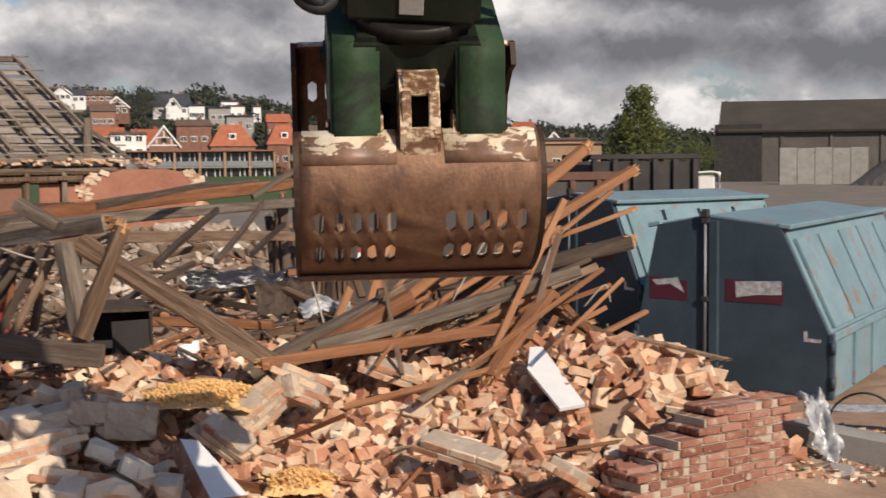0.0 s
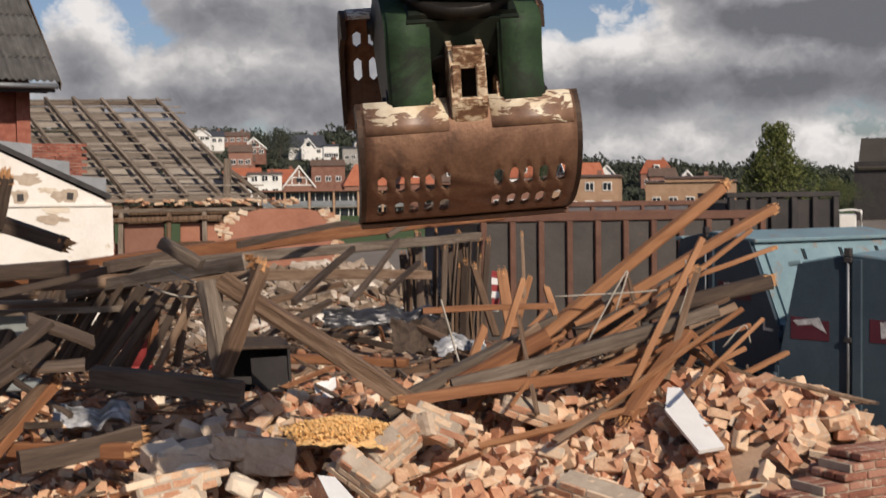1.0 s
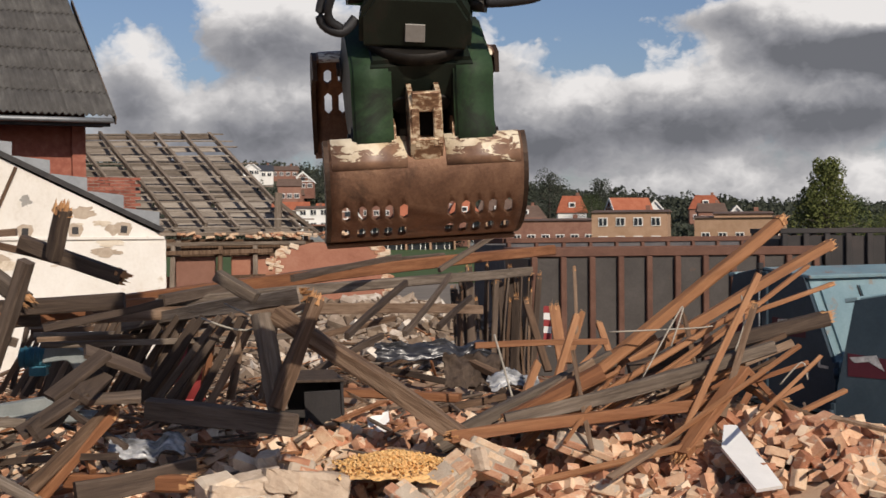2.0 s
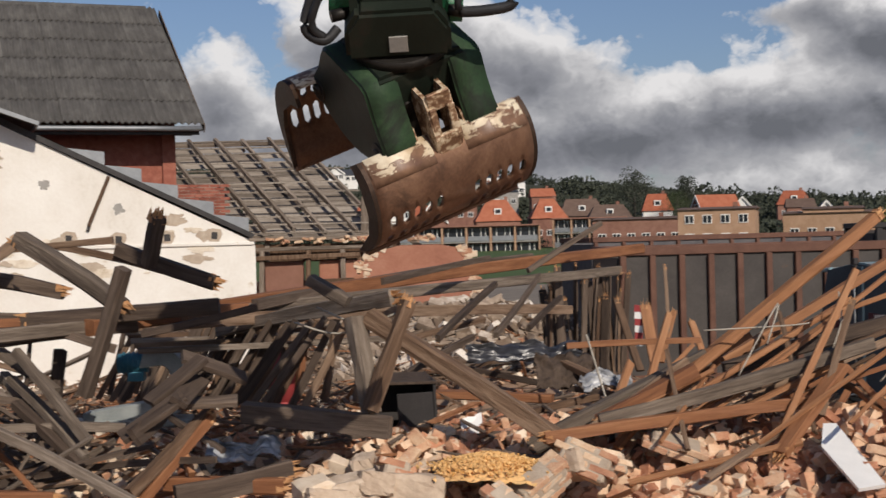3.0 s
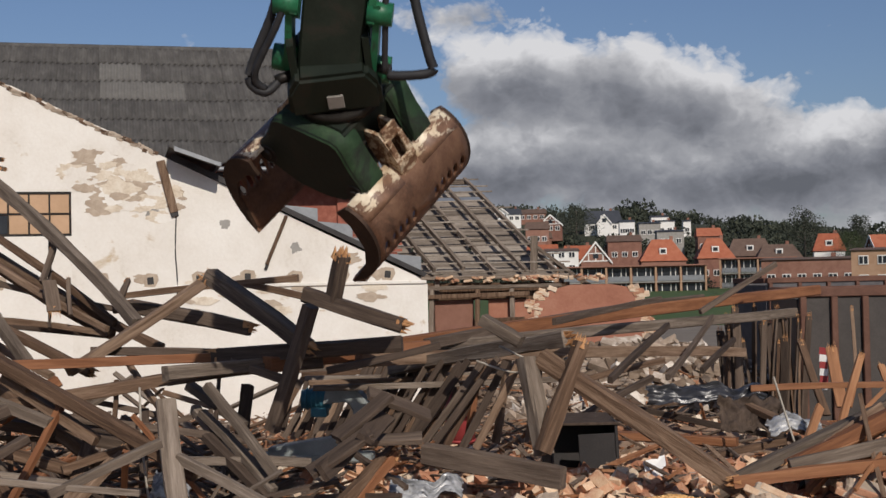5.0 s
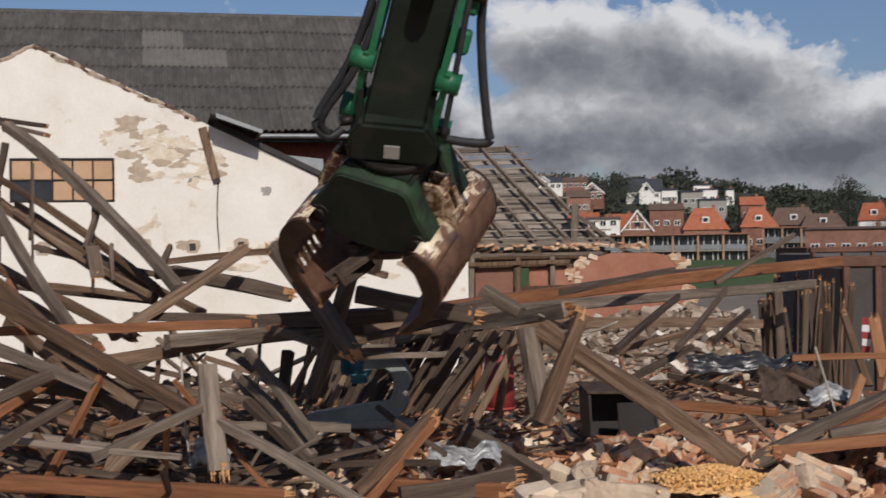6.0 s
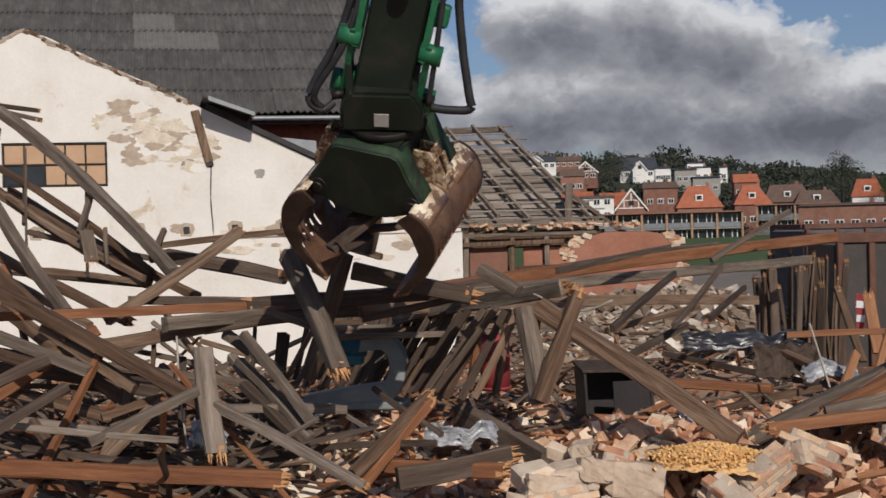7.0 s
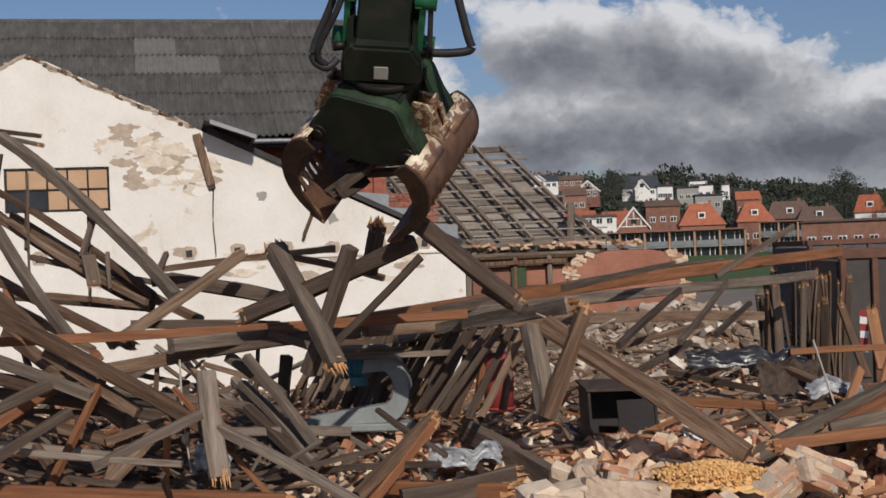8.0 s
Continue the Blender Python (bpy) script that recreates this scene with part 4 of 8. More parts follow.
    part("eaves_boards", box((10.2, 0.12, 0.5), pose(-1.5, -4.55, 2.56, 0, 0.5, 0), 0.01), "old_wood", ruin, "brown boards under the eaves")
    for i in range(9):
        x = -5.8 + 1.12 * i + rng.uniform(-0.15, 0.15)
        part("post", box((0.13, 0.13, 1.5), pose(x, -4.85, 1.95, 0, rng.uniform(-5, 5), 0), 0.01), "grey_wood" if i % 2 else "old_wood", ruin)
    for x, z, l in ((-4.2, 2.45, 4.0), (0.2, 2.42, 4.6), (2.4, 1.75, 2.6), (-2.0, 1.62, 3.0)):
        part("plate", box((l, 0.16, 0.12), pose(x, -4.92, z, 0, rng.uniform(-2, 2), 0), 0.01), "old_wood", ruin)
    for i in range(60):
        part("loose_brick", box((0.24, 0.12, 0.07), pose(rng.uniform(-4, 4.5), -4.75, 2.82 + rng.uniform(0, 0.12), rng.uniform(-20, 20), rng.uniform(-20, 20), rng.uniform(0, 180)), 0.006), "brick", ruin)


make_roof_skeleton()


def make_red_wall():
    wall = thing("red_rendered_wall", pose(-6.75, 29.3, 0, 0, 0, 9), "broken red-rendered brick wall with ragged pale ends", "wall")
    part("core", slab([(-1.15, 0), (1.42, 0), (1.45, 1.7), (1.35, 2.3), (1.15, 2.62), (0.6, 2.72), (-0.3, 2.72), (-0.75, 2.6), (-1.1, 2.42), (-1.2, 2.1)], 0.33), "red_render", wall)
    rng = random.Random(4)
    for side in (-1, 1):
        for i in range(40):
            z = rng.uniform(1.55, 2.68)
            edge = -1.15 + max(0, z - 2.35) * 1.2 if side < 0 else 1.45 - max(0, z - 2.2) * 0.7
            part("torn_brick", box((rng.uniform(0.1, 0.24), 0.36, rng.uniform(0.06, 0.11)), pose(edge + side * rng.uniform(-0.12, 0.12), 0.16, z, rng.uniform(-9, 9), rng.uniform(-25, 25), 0), 0.01), "brick" if rng.random() < 0.5 else "pale_stone", wall)


make_red_wall()


# ---- containers ----
def ribbed_skip(name, at, length, width, tall, panel, rib, label, n, rail=0.16):
    """An open ribbed steel skip: thin walls, upright ribs and a top rail."""
    skip = thing(name, at, label, "skip")
    for y, flip in ((0, -1), (width, 1)):
        part("side_panel", box((length, 0.05, tall - 0.3), pose(length / 2, y, 0.15 + (tall - 0.3) / 2)), panel, skip)
        part("top_rail", box((length + 0.06, 0.16, rail), pose(length / 2, y, tall - rail / 2), 0.012), rib, skip, "rust-brown top rail")
        part("bottom_rail", box((length, 0.14, 0.2), pose(length / 2, y, 0.2), 0.012), rib, skip)
        for i in range(n + 1):
            part("rib", box((0.11, 0.13, tall - rail - 0.3), pose(0.06 + (length - 0.12) * i / n, y + flip * 0.05, 0.3 + (tall - rail - 0.3) / 2), 0.012), rib, skip)
    for x in (0, length):
        part("end_panel", box((0.05, width - 0.1, tall - 0.35), pose(x, width / 2, 0.15 + (tall - 0.35) / 2)), panel, skip)
        part("end_rail", box((0.14, width - 0.17, rail), pose(x, width / 2, tall - rail / 2), 0.012), rib, skip)
    part("floor_plate", box((length - 0.1, width - 0.1, 0.05), pose(length / 2, width / 2, 0.12)), rib, skip)
    return skip


def skip_pose(a, b):
    a, b = Vector(a), Vector(b)
    return pose(a.x, a.y, 0, 0, 0, math.degrees(math.atan2(b.y - a.y, b.x - a.x)))


ribbed_skip("steel_skip", skip_pose((-1.75, 24.0), (3.46, 25.5)), 5.5, 2.3, 2.62, "skip_panel", "skip_rust", "large open steel skip with grey panels and rusty ribs", 10)
ribbed_skip("steel_skip", skip_pose((2.9, 25.9), (4.95, 26.2)), 2.15, 2.2, 2.95, "skip_black", "skip_black", "black open steel skip with upright ribs", 5, 0.1)
ribbed_skip("steel_skip", skip_pose((-3.4, 38.0), (6.0, 43.2)), 11.5, 2.3, 2.75, "skip_blue", "skip_rust", "long open skip with faded grey panels", 13, 0.14)


def blue_container(at, label, length=5.2, lift=0.0):
    """A roofed waste container: a six-sided front with two unequal doors, and panelled sloping sides."""
    c = thing("waste_container", at, label, "container")
    seam, low = -0.30, 0.12
    left, right = ((-1.16, 0.95), (-0.92, 2.10)), ((1.16, 0.86), (0.59, 2.10))
    outline = [(-1.16, low), left[0], left[1], (seam, 2.21), right[1], right[0], (1.16, low)]
    part("body", slab(outline, length, Matrix.Translation((0, 0.06, 0))), "light_blue", c)
    doors = ([(seam - 0.012, 0.18), (seam - 0.012, 2.19), (-0.905, 2.085), (-1.14, 0.95), (-1.14, 0.18)], [(seam + 0.012, 0.18), (seam + 0.012, 2.19), (0.575, 2.085), (1.14, 0.86), (1.14, 0.18)])
    for side, door in zip((-1, 1), doors):
        part("door", slab(door, 0.05), "navy", c, "dark navy steel door")
        part("hinge_post", box((0.06, 0.08, 0.75), pose(side * 1.17, 0.03, 0.5), 0.01), "navy", c)
        for z in (0.32, 0.72):
            part("hinge", rod((side * 1.19, 0.0, z - 0.07), (side * 1.19, 0.0, z + 0.07), 0.035), "navy", c)
    part("lock_bar", rod((seam, -0.035, 0.2), (seam, -0.035, 2.24), 0.017), "grey_metal", c, "upright locking bar")
    part("door_seam", box((0.12, 0.05, 1.98), pose(seam + 0.10, -0.015, 1.16), 0.012), "navy", c)
    for z in (0.28, 1.22, 2.14):
        part("bar_guide", box((0.09, 0.07, 0.06), pose(seam, -0.025, z), 0.008), "skip_black", c)
    part("top_latch", box((0.08, 0.09, 0.10), pose(seam, -0.02, 2.23), 0.01), "skip_black", c)
    part("hand_lever", rod((seam + 0.04, -0.05, 0.25), (seam - 0.25, -0.07, 0.18), 0.016), "grey_metal", c)
    # the two torn stickers
    for x, w, silver in ((-0.76, 0.46, [(-0.97, 1.42), (-0.65, 1.46), (-0.56, 1.28), (-0.74, 1.38), (-0.91, 1.36)]), (0.28, 0.68, [(0.06, 1.44), (0.60, 1.46), (0.60, 1.30), (0.30, 1.29), (0.07, 1.25)])):
        part("sticker", slab([(x - w / 2, 1.20), (x + w / 2, 1.19), (x + w / 2, 1.42), (x - w / 2, 1.47)], 0.004, Matrix.Translation((0, -0.006, 0))), "sticker", c, "torn maroon sticker")
        part("foil", slab(silver, 0.003, Matrix.Translation((0, -0.010, 0))), "silver", c, "crumpled silver foil patch")
    part("paint_scratch", slab([(0.86, 0.90), (0.90, 0.90), (0.90, 0.82), (1.06, 0.81), (1.05, 0.77), (0.86, 0.78)], 0.003, Matrix.Translation((0, -0.004, 0))), "silver", c)
    # the sloping sides: framed panels under a lipped roof
    for side, ((xb, zb), (xt, zt)) in ((-1, left), (1, right)):
        up = Vector((xt - xb, 0, zt - zb))
        out = Vector((up.z * side, 0, -up.x * side)).normalized()
        n = max(3, round(length))
        for i in range(n):
            y0 = 0.2 + i * (length - 0.2) / n
            y1 = y0 + (length - 0.2) / n - 0.08
            p = [Vector((xb, y, zb)) + up * t + out * 0.010 for t, y in ((0.05, y0), (0.05, y1), (0.86, y1), (0.86, y0))]
            bm = bmesh.new()
            lo = [bm.verts.new(v) for v in p]
            hi = [bm.verts.new(v + out * 0.035) for v in p]
            bm.faces.new(hi)
            for k in range(4):
                bm.faces.new((lo[k], lo[(k + 1) % 4], hi[(k + 1) % 4], hi[k]))
            bmesh.ops.recalc_face_normals(bm, faces=bm.faces)
            part("side_panel", bm, "light_blue", c, "faded light blue panel with rust")
            part("panel_gap", box((0.014, 0.035, up.length * 0.8), Matrix.Translation(Vector((xb, y1 + 0.04, zb)) + up * 0.46 + out * 0.02) @ up.to_track_quat("Z", "Y").to_matrix().to_4x4()), "skip_black", c)
        part("roof_lip", box((0.16, length + 0.08, 0.06), pose(xt + side * 0.03, length / 2 + 0.05, zt - 0.01, 0, side * 8, 0), 0.012), "light_blue", c)
        part("lower_rail", box((0.06, length, 0.10), pose(side * 1.18, length / 2 + 0.06, zb - 0.02), 0.01), "light_blue", c)
        part("skid", box((0.16, length, 0.14 + lift), pose(side * 0.6, length / 2, 0.07 - lift / 2), 0.01), "skip_black", c)
        for i in range(6):
            part("stay", box((0.05, 0.08, 0.66), pose(side * 1.175, 0.15 + i * (length - 0.3) / 5, 0.48), 0.008), "light_blue", c)
    return c


blue_container(pose(3.36, 15.42, 0.0, 0, 0, -30), "roofed light blue waste container with dark navy doors")
blue_container(pose(2.18, 20.4, 0.14, 0, 0, -52), "shorter light blue waste container behind the timber heap", 3.5, 0.14)


# ---- far barn and yard ----
def make_barn():
    barn = thing("storage_barn", pose(31.6, 149, 0, 0, 0, -14), "large grey sheet-clad storage barn with a brown roof", "barn")
    L, Wd = 46, 22
    # solid gable end, coloured black for the shade on this side
    part("end_wall", slab([(0, 0), (0, 5.8), (Wd * 0.42, 9.4), (Wd * 0.42, 9.4), (Wd, 5.8), (Wd, 0)], 0.3, pose(0.15, 0, 0, 0, 0, 90) @ pose(0, 0, 0)), "skip_black", barn, "gable end coloured dark for its shade")
    part("long_wall", box((L, 0.3, 5.8), pose(L / 2, 0.1, 2.9)), "barn_sheet", barn)
    # a solid black box paints the shade inside the bay
    part("open_bay", box((5.2, 0.2, 6.4), pose(1.6, -0.2, 3.2)), "skip_black", barn, "black box painting the shade of an open bay")
    part("back_wall", box((L, 0.3, 5.8), pose(L / 2, Wd, 2.9)), "barn_sheet", barn)
    part("roof_slope", slab([(-0.6, -0.15), (L, -0.15), (L, 0.1), (-0.6, 0.1)], 9.9, pose(0, -0.7, 5.6, 21.3, 0, 0)), "barn_roof", barn)
    part("roof_slope", slab([(-0.6, -0.15), (L, -0.15), (L, 0.1), (-0.6, 0.1)], 13.4, pose(0, 8.5, 9.2, -15.5, 0, 0)), "barn_roof", barn)
    for i in range(9):
        part("wall_rib", box((0.25, 0.2, 5.7), pose(1 + i * 5.3, -0.12, 2.85)), "barn_sheet", barn)
    part("roof_light", box((1.8, 0.6, 0.05), pose(20.0, 3.5, 7.5, 21.3, 0, 0)), "silver", barn)
    bay = thing("bunker_wall", pose(34.2, 132, 0, 0, 0, -12), "pale concrete panel bunker wall beside the barn", "wall")
    for i in range(5):
        part("panel", box((1.65, 0.3, 3.7 - 0.12 * (i % 2)), pose(0.2 + i * 1.7, 0, 1.8), 0.03), "concrete", bay)
    heap = bmesh.new()
    bmesh.ops.create_grid(heap, x_segments=24, y_segments=14, size=1)
    for v in heap.verts:
        r = max(0, 1 - math.hypot(v.co.x, v.co.y) * 1.02)
        v.co = Vector((v.co.x * 8, v.co.y * 5, -0.1 + 5.6 * r * (1 + 0.3 * noise.noise(Vector((v.co.x * 3, v.co.y * 3, 2))))))
    part_ob = part("gravel_heap", heap, "barn_sheet", at=pose(46.5, 126, 0))
    tagged(part_ob, "grey heap of gravel beside the barn wall", "gravel heap", kind="stuff")


make_barn()


# ---- the town on the hill ----
CLEAR = []  # houses: place, half width and the height up to which trees may hide them


def house(at, w, d, wall_h, roof_h, wall_mat, roof_mat, label, gable=True, hip=0.0, windows=3, storeys=1, white_gable=False):
    """A house: its long side or its gable to the front (-y), with a real roof, sills and panes."""
    h = thing("house", at, label, "house", "houses on the hillside")
    p = at.translation
    CLEAR.append((p.x, p.y, w / 2 + 0.6, p.z + min(1.6, wall_h * 0.4)))
    part("wall", box((w, d, wall_h + 2), pose(0, 0, (wall_h - 2) / 2)), wall_mat, h)
    bm = bmesh.new()
    o = 0.35
    if gable:  # the ridge runs away from the viewer
        pts = [(-w / 2 - o, wall_h - 0.2), (0, wall_h + roof_h), (w / 2 + o, wall_h - 0.2), (w / 2 + o, wall_h - 0.5), (0, wall_h + roof_h - 0.35), (-w / 2 - o, wall_h - 0.5)]
        part("roof", slab(pts, d + 2 * o, Matrix.Translation((0, -d / 2 - o, 0))), roof_mat, h)
        part("gable", slab([(-w / 2, wall_h), (w / 2, wall_h), (0, wall_h + roof_h - 0.35)], d, Matrix.Translation((0, -d / 2, 0))), wall_mat if not white_gable or wall_mat == "house_brick" else "render_white", h)
        if white_gable and wall_mat == "house_brick":
            for k in (-0.24, 0.0, 0.24):
                part("timber", box((0.2, 0.14, roof_h * (0.75 - 1.6 * abs(k))), pose(k * w, -d / 2 - 0.06, wall_h + roof_h * (0.375 - 0.8 * abs(k)))), "render_white", h)
            part("timber", box((w * 0.86, 0.14, 0.22), pose(0, -d / 2 - 0.07, wall_h + 0.1)), "render_white", h)
            part("timber", box((w * 0.5, 0.14, 0.2), pose(0, -d / 2 - 0.07, wall_h + roof_h * 0.4)), "render_white", h)
        if white_gable:
            for s in (-1, 1):
                part("bargeboard", slab([(0, wall_h + roof_h + 0.05), (s * (w / 2 + o), wall_h - 0.2), (s * (w / 2 + o), wall_h - 0.65), (0, wall_h + roof_h - 0.5)], 0.12, Matrix.Translation((0, -d / 2 - o - 0.14, 0))), "render_white", h)
    else:
        k = w / 2 * (1 - hip)
        a = [Vector((-w / 2 - o, -d / 2 - o, wall_h)), Vector((w / 2 + o, -d / 2 - o, wall_h)), Vector((w / 2 + o, d / 2 + o, wall_h)), Vector((-w / 2 - o, d / 2 + o, wall_h))]
        r = [Vector((-k, 0, wall_h + roof_h)), Vector((k, 0, wall_h + roof_h))]
        vs = [bm.verts.new(v) for v in a + r]
        for idx in ((0, 1, 5, 4), (1, 2, 5), (2, 3, 4, 5), (3, 0, 4), (3, 2, 1, 0)):
            bm.faces.new([vs[i] for i in idx])
        part("roof", bm, roof_mat, h)
        bm = None
        part("chimney", box((0.7, 0.7, 1.5), pose(w * 0.22, 0.3, wall_h + roof_h - 0.1), 0.03), "house_brick", h)
        if hip:
            part("dormer", box((1.5, 1.2, 1.3), pose(0, -d * 0.3, wall_h + roof_h * 0.45), 0.02), "render_white", h)
            part("dormer_pane", box((1.0, 0.08, 0.8), pose(0, -d * 0.3 - 0.62, wall_h + roof_h * 0.45)), "dark_glass", h)
    if bm is not None:
        bm.free()
    for s in range(storeys):
        for i in range(windows):
            x = (i - (windows - 1) / 2) * w / (windows + 0.3)
            z = 1.5 + s * 2.7
            if z > wall_h - 0.6:
                continue
            win = part("window", box((1.35, 0.12, 1.3), pose(x, -d / 2 - 0.05, z), 0.02), "render_white", h)
            part("pane", box((0.5, 0.06, 1.05), pose(x - 0.31, -d / 2 - 0.11, z)), "dark_glass", win)
            part("pane", box((0.5, 0.06, 1.05), pose(x + 0.31, -d / 2 - 0.11, z)), "dark_glass", win)
    if gable and roof_h > 2.5:
        part("window", box((1.1, 0.12, 1.1), pose(0, -d / 2 - 0.08, wall_h + roof_h * 0.28), 0.02), "dark_glass", h)
    return h


house(pose(-57.7, 274.9, 1.57, 0, 0, 14), 6.2, 9, 4.4, 4.2, "house_brick", "tile_red", "brick house with white-timbered gable and orange tiled roof", white_gable=True, windows=3)
house(pose(-61.9, 279.9, 2.01, 0, 0, 14), 7.0, 7, 4.6, 3.0, "house_brick", "tile_red", "brick house with an orange tiled roof", gable=False)
house(pose(-64.0, 270.9, 3.29, 0, 0, 14), 7, 6, 5.0, 0.6, "render_white", "tile_brown", "white and brick flat-fronted house", gable=False, windows=3, storeys=2)
house(pose(-69.9, 275.5, 2.75, 0, 0, 14), 8, 8, 4.2, 3.0, "house_brick", "tile_red", "brick house with an orange tiled roof", gable=False)
house(pose(-44.2, 278.8, 2.39, 0, 0, 14), 9.2, 8, 3.4, 4.6, "house_brick", "tile_red", "brick house under a steep orange hipped roof", gable=False, hip=0.55, windows=4)
house(pose(-35.0, 292.0, 1.65, 0, 0, 14), 7.6, 8, 4.6, 4.4, "house_brick", "tile_red", "brick house under a steep orange hipped roof", gable=False, hip=0.6, windows=3)
house(pose(-28.6, 304.3, 3.20, 0, 0, 10), 10, 8, 3.5, 4.0, "tile_brown", "tile_brown", "brown shingled house among trees", gable=False, hip=0.3)
house(pose(-21.7, 295.9, 3.05, 0, 0, 10), 9, 8, 3.0, 3.0, "tile_brown", "tile_brown", "brown shingled house among trees", gable=False, hip=0.3)
house(pose(-11.6, 309.3, 3.85, 0, 0, 5), 6.6, 7, 3.6, 4.0, "render_white", "tile_red", "white house with a steep orange roof", gable=False, hip=0.35, windows=2)
house(pose(1.5, 281.8, 3.76, 0, 0, -70), 7, 8, 3.0, 3.4, "house_brick", "tile_red", "brick house with an orange tiled roof", white_gable=True)
house(pose(8.5, 346.4, 5.79, 0, 0, 0), 4, 6, 3.0, 2.4, "render_white", "tile_dark", "small white gabled house on the hillside", white_gable=True)
house(pose(-87.7, 359.8, 14.91, 0, 0, 12), 6.4, 8, 2.6, 2.8, "house_brick", "tile_dark", "gabled brick house with white bargeboards", white_gable=True)
house(pose(-79.8, 393.3, 16.0, 0, 0, 14), 11, 8, 2.6, 4.0, "render_white", "tile_dark", "dark-roofed house with a white gable", gable=False, hip=0.1)
house(pose(-78.3, 387.5, 16.6, 0, 0, 14), 4.0, 6, 2.0, 2.6, "render_white", "tile_dark", "white gabled front of a hillside house", white_gable=True)
house(pose(-67.5, 365.7, 13.83, 0, 0, 14), 4.2, 5, 4.0, 0.6, "render_white", "tile_dark", "white cubic house on the hillside", gable=False, windows=3, storeys=2)
house(pose(-61.2, 383.2, 16.63, 0, 0, 14), 5, 6, 3.0, 0.5, "render_white", "tile_dark", "white modern house on the hillside", gable=False, windows=3)
house(pose(-58.9, 378.7, 14.13, 0, 0, 14), 5, 6, 4.0, 0.4, "render_white", "tile_dark", "white modern house on the hillside", gable=False, windows=2)
house(pose(-62.6, 373.4, 13.43, 0, 0, 14), 6, 6, 4.0, 0.5, "concrete", "tile_dark", "grey flat-roofed hillside house", gable=False, windows=3)
house(pose(-53.2, 349.1, 10.21, 0, 0, 14), 7, 6, 4.0, 0.5, "concrete", "tile_dark", "grey flat-roofed hillside house", gable=False, windows=3)
house(pose(-54.4, 390.4, 14.43, 0, 0, 14), 2.2, 4, 4.0, 0.4, "render_white", "tile_dark", "small white house on the hillside", gable=False, windows=1)
house(pose(-42.2, 341.9, 8.46, 0, 0, 14), 6, 6, 4.0, 2.2, "house_brick", "tile_red", "brick house on the hillside", gable=False)
house(pose(-59.2, 316.1, 6.48, 0, 0, 14), 8, 7, 4.6, 1.6, "house_brick", "tile_brown", "brown brick house on the hillside", gable=False, windows=3, storeys=2)
house(pose(-61.9, 317.4, 5.37, 0, 0, 14), 4, 6, 4.6, 2.6, "house_brick", "tile_brown", "brown brick house on the hillside", white_gable=False)
house(pose(-85.2, 334.5, 11.37, 0, 0, 14), 6, 6, 4.0, 2.0, "house_brick", "tile_brown", "brown brick house on the hillside", gable=False)
house(pose(19.8, 301.5, 4.26, 0, 0, 0), 6, 7, 3, 2.0, "house_brick", "tile_brown", "brown house among trees", gable=False)
house(pose(-112.8, 396.6, 20.60, 0, 0, 14), 5, 6, 2.6, 2.0, "render_white", "tile_dark", "white gabled house on the hillside", white_gable=True)
house(pose(-111.8, 406.6, 20.35, 0, 0, 14), 6, 6, 2.6, 2.0, "render_white", "tile_dark", "white gabled house on the hillside", gable=False)
house(pose(-107.7, 416.9, 20.90, 0, 0, 14), 9, 6, 2.6, 1.6, "house_brick", "tile_brown", "low brick house on the hillside", gable=False, windows=4)
house(pose(-85.2, 337.2, 9.12, 0, 0, 14), 6, 6, 4, 1.6, "house_brick", "tile_brown", "brown brick house on the hillside", gable=False)
house(pose(20.7, 337.7, 5.03, 0, 0, 0), 8, 7, 3.5, 3.5, "house_brick", "tile_red", "brick house with an orange tiled roof", gable=False, hip=0.4)
house(pose(25.7, 308.1, 3.23, 0, 0, 0), 4.5, 6, 3, 2.6, "render_white", "tile_dark", "small white gabled house on the hillside", white_gable=True)
house(pose(-11.0, 220.9, 0.49, 0, 0, -4), 15, 7, 4.4, 0.4, "house_brick", "tile_brown", "flat-roofed brown brick block", gable=False, windows=6)
house(pose(1.4, 198.5, 0.21, 0, 0, -6), 11, 7, 5.6, 0.4, "yellow_brick", "tile_brown", "flat-roofed tan brick building", gable=False, windows=4, storeys=2)
house(pose(18.8, 215.8, 0.63, 0, 0, -8), 14, 7, 4.4, 0.4, "yellow_brick", "tile_brown", "flat-roofed tan brick building", gable=False, windows=5)
house(pose(19.2, 216.1, 1.28, 0, 0, -6), 9, 7, 4.4, 0.4, "yellow_brick", "tile_brown", "flat-roofed tan brick building", gable=False, windows=4)
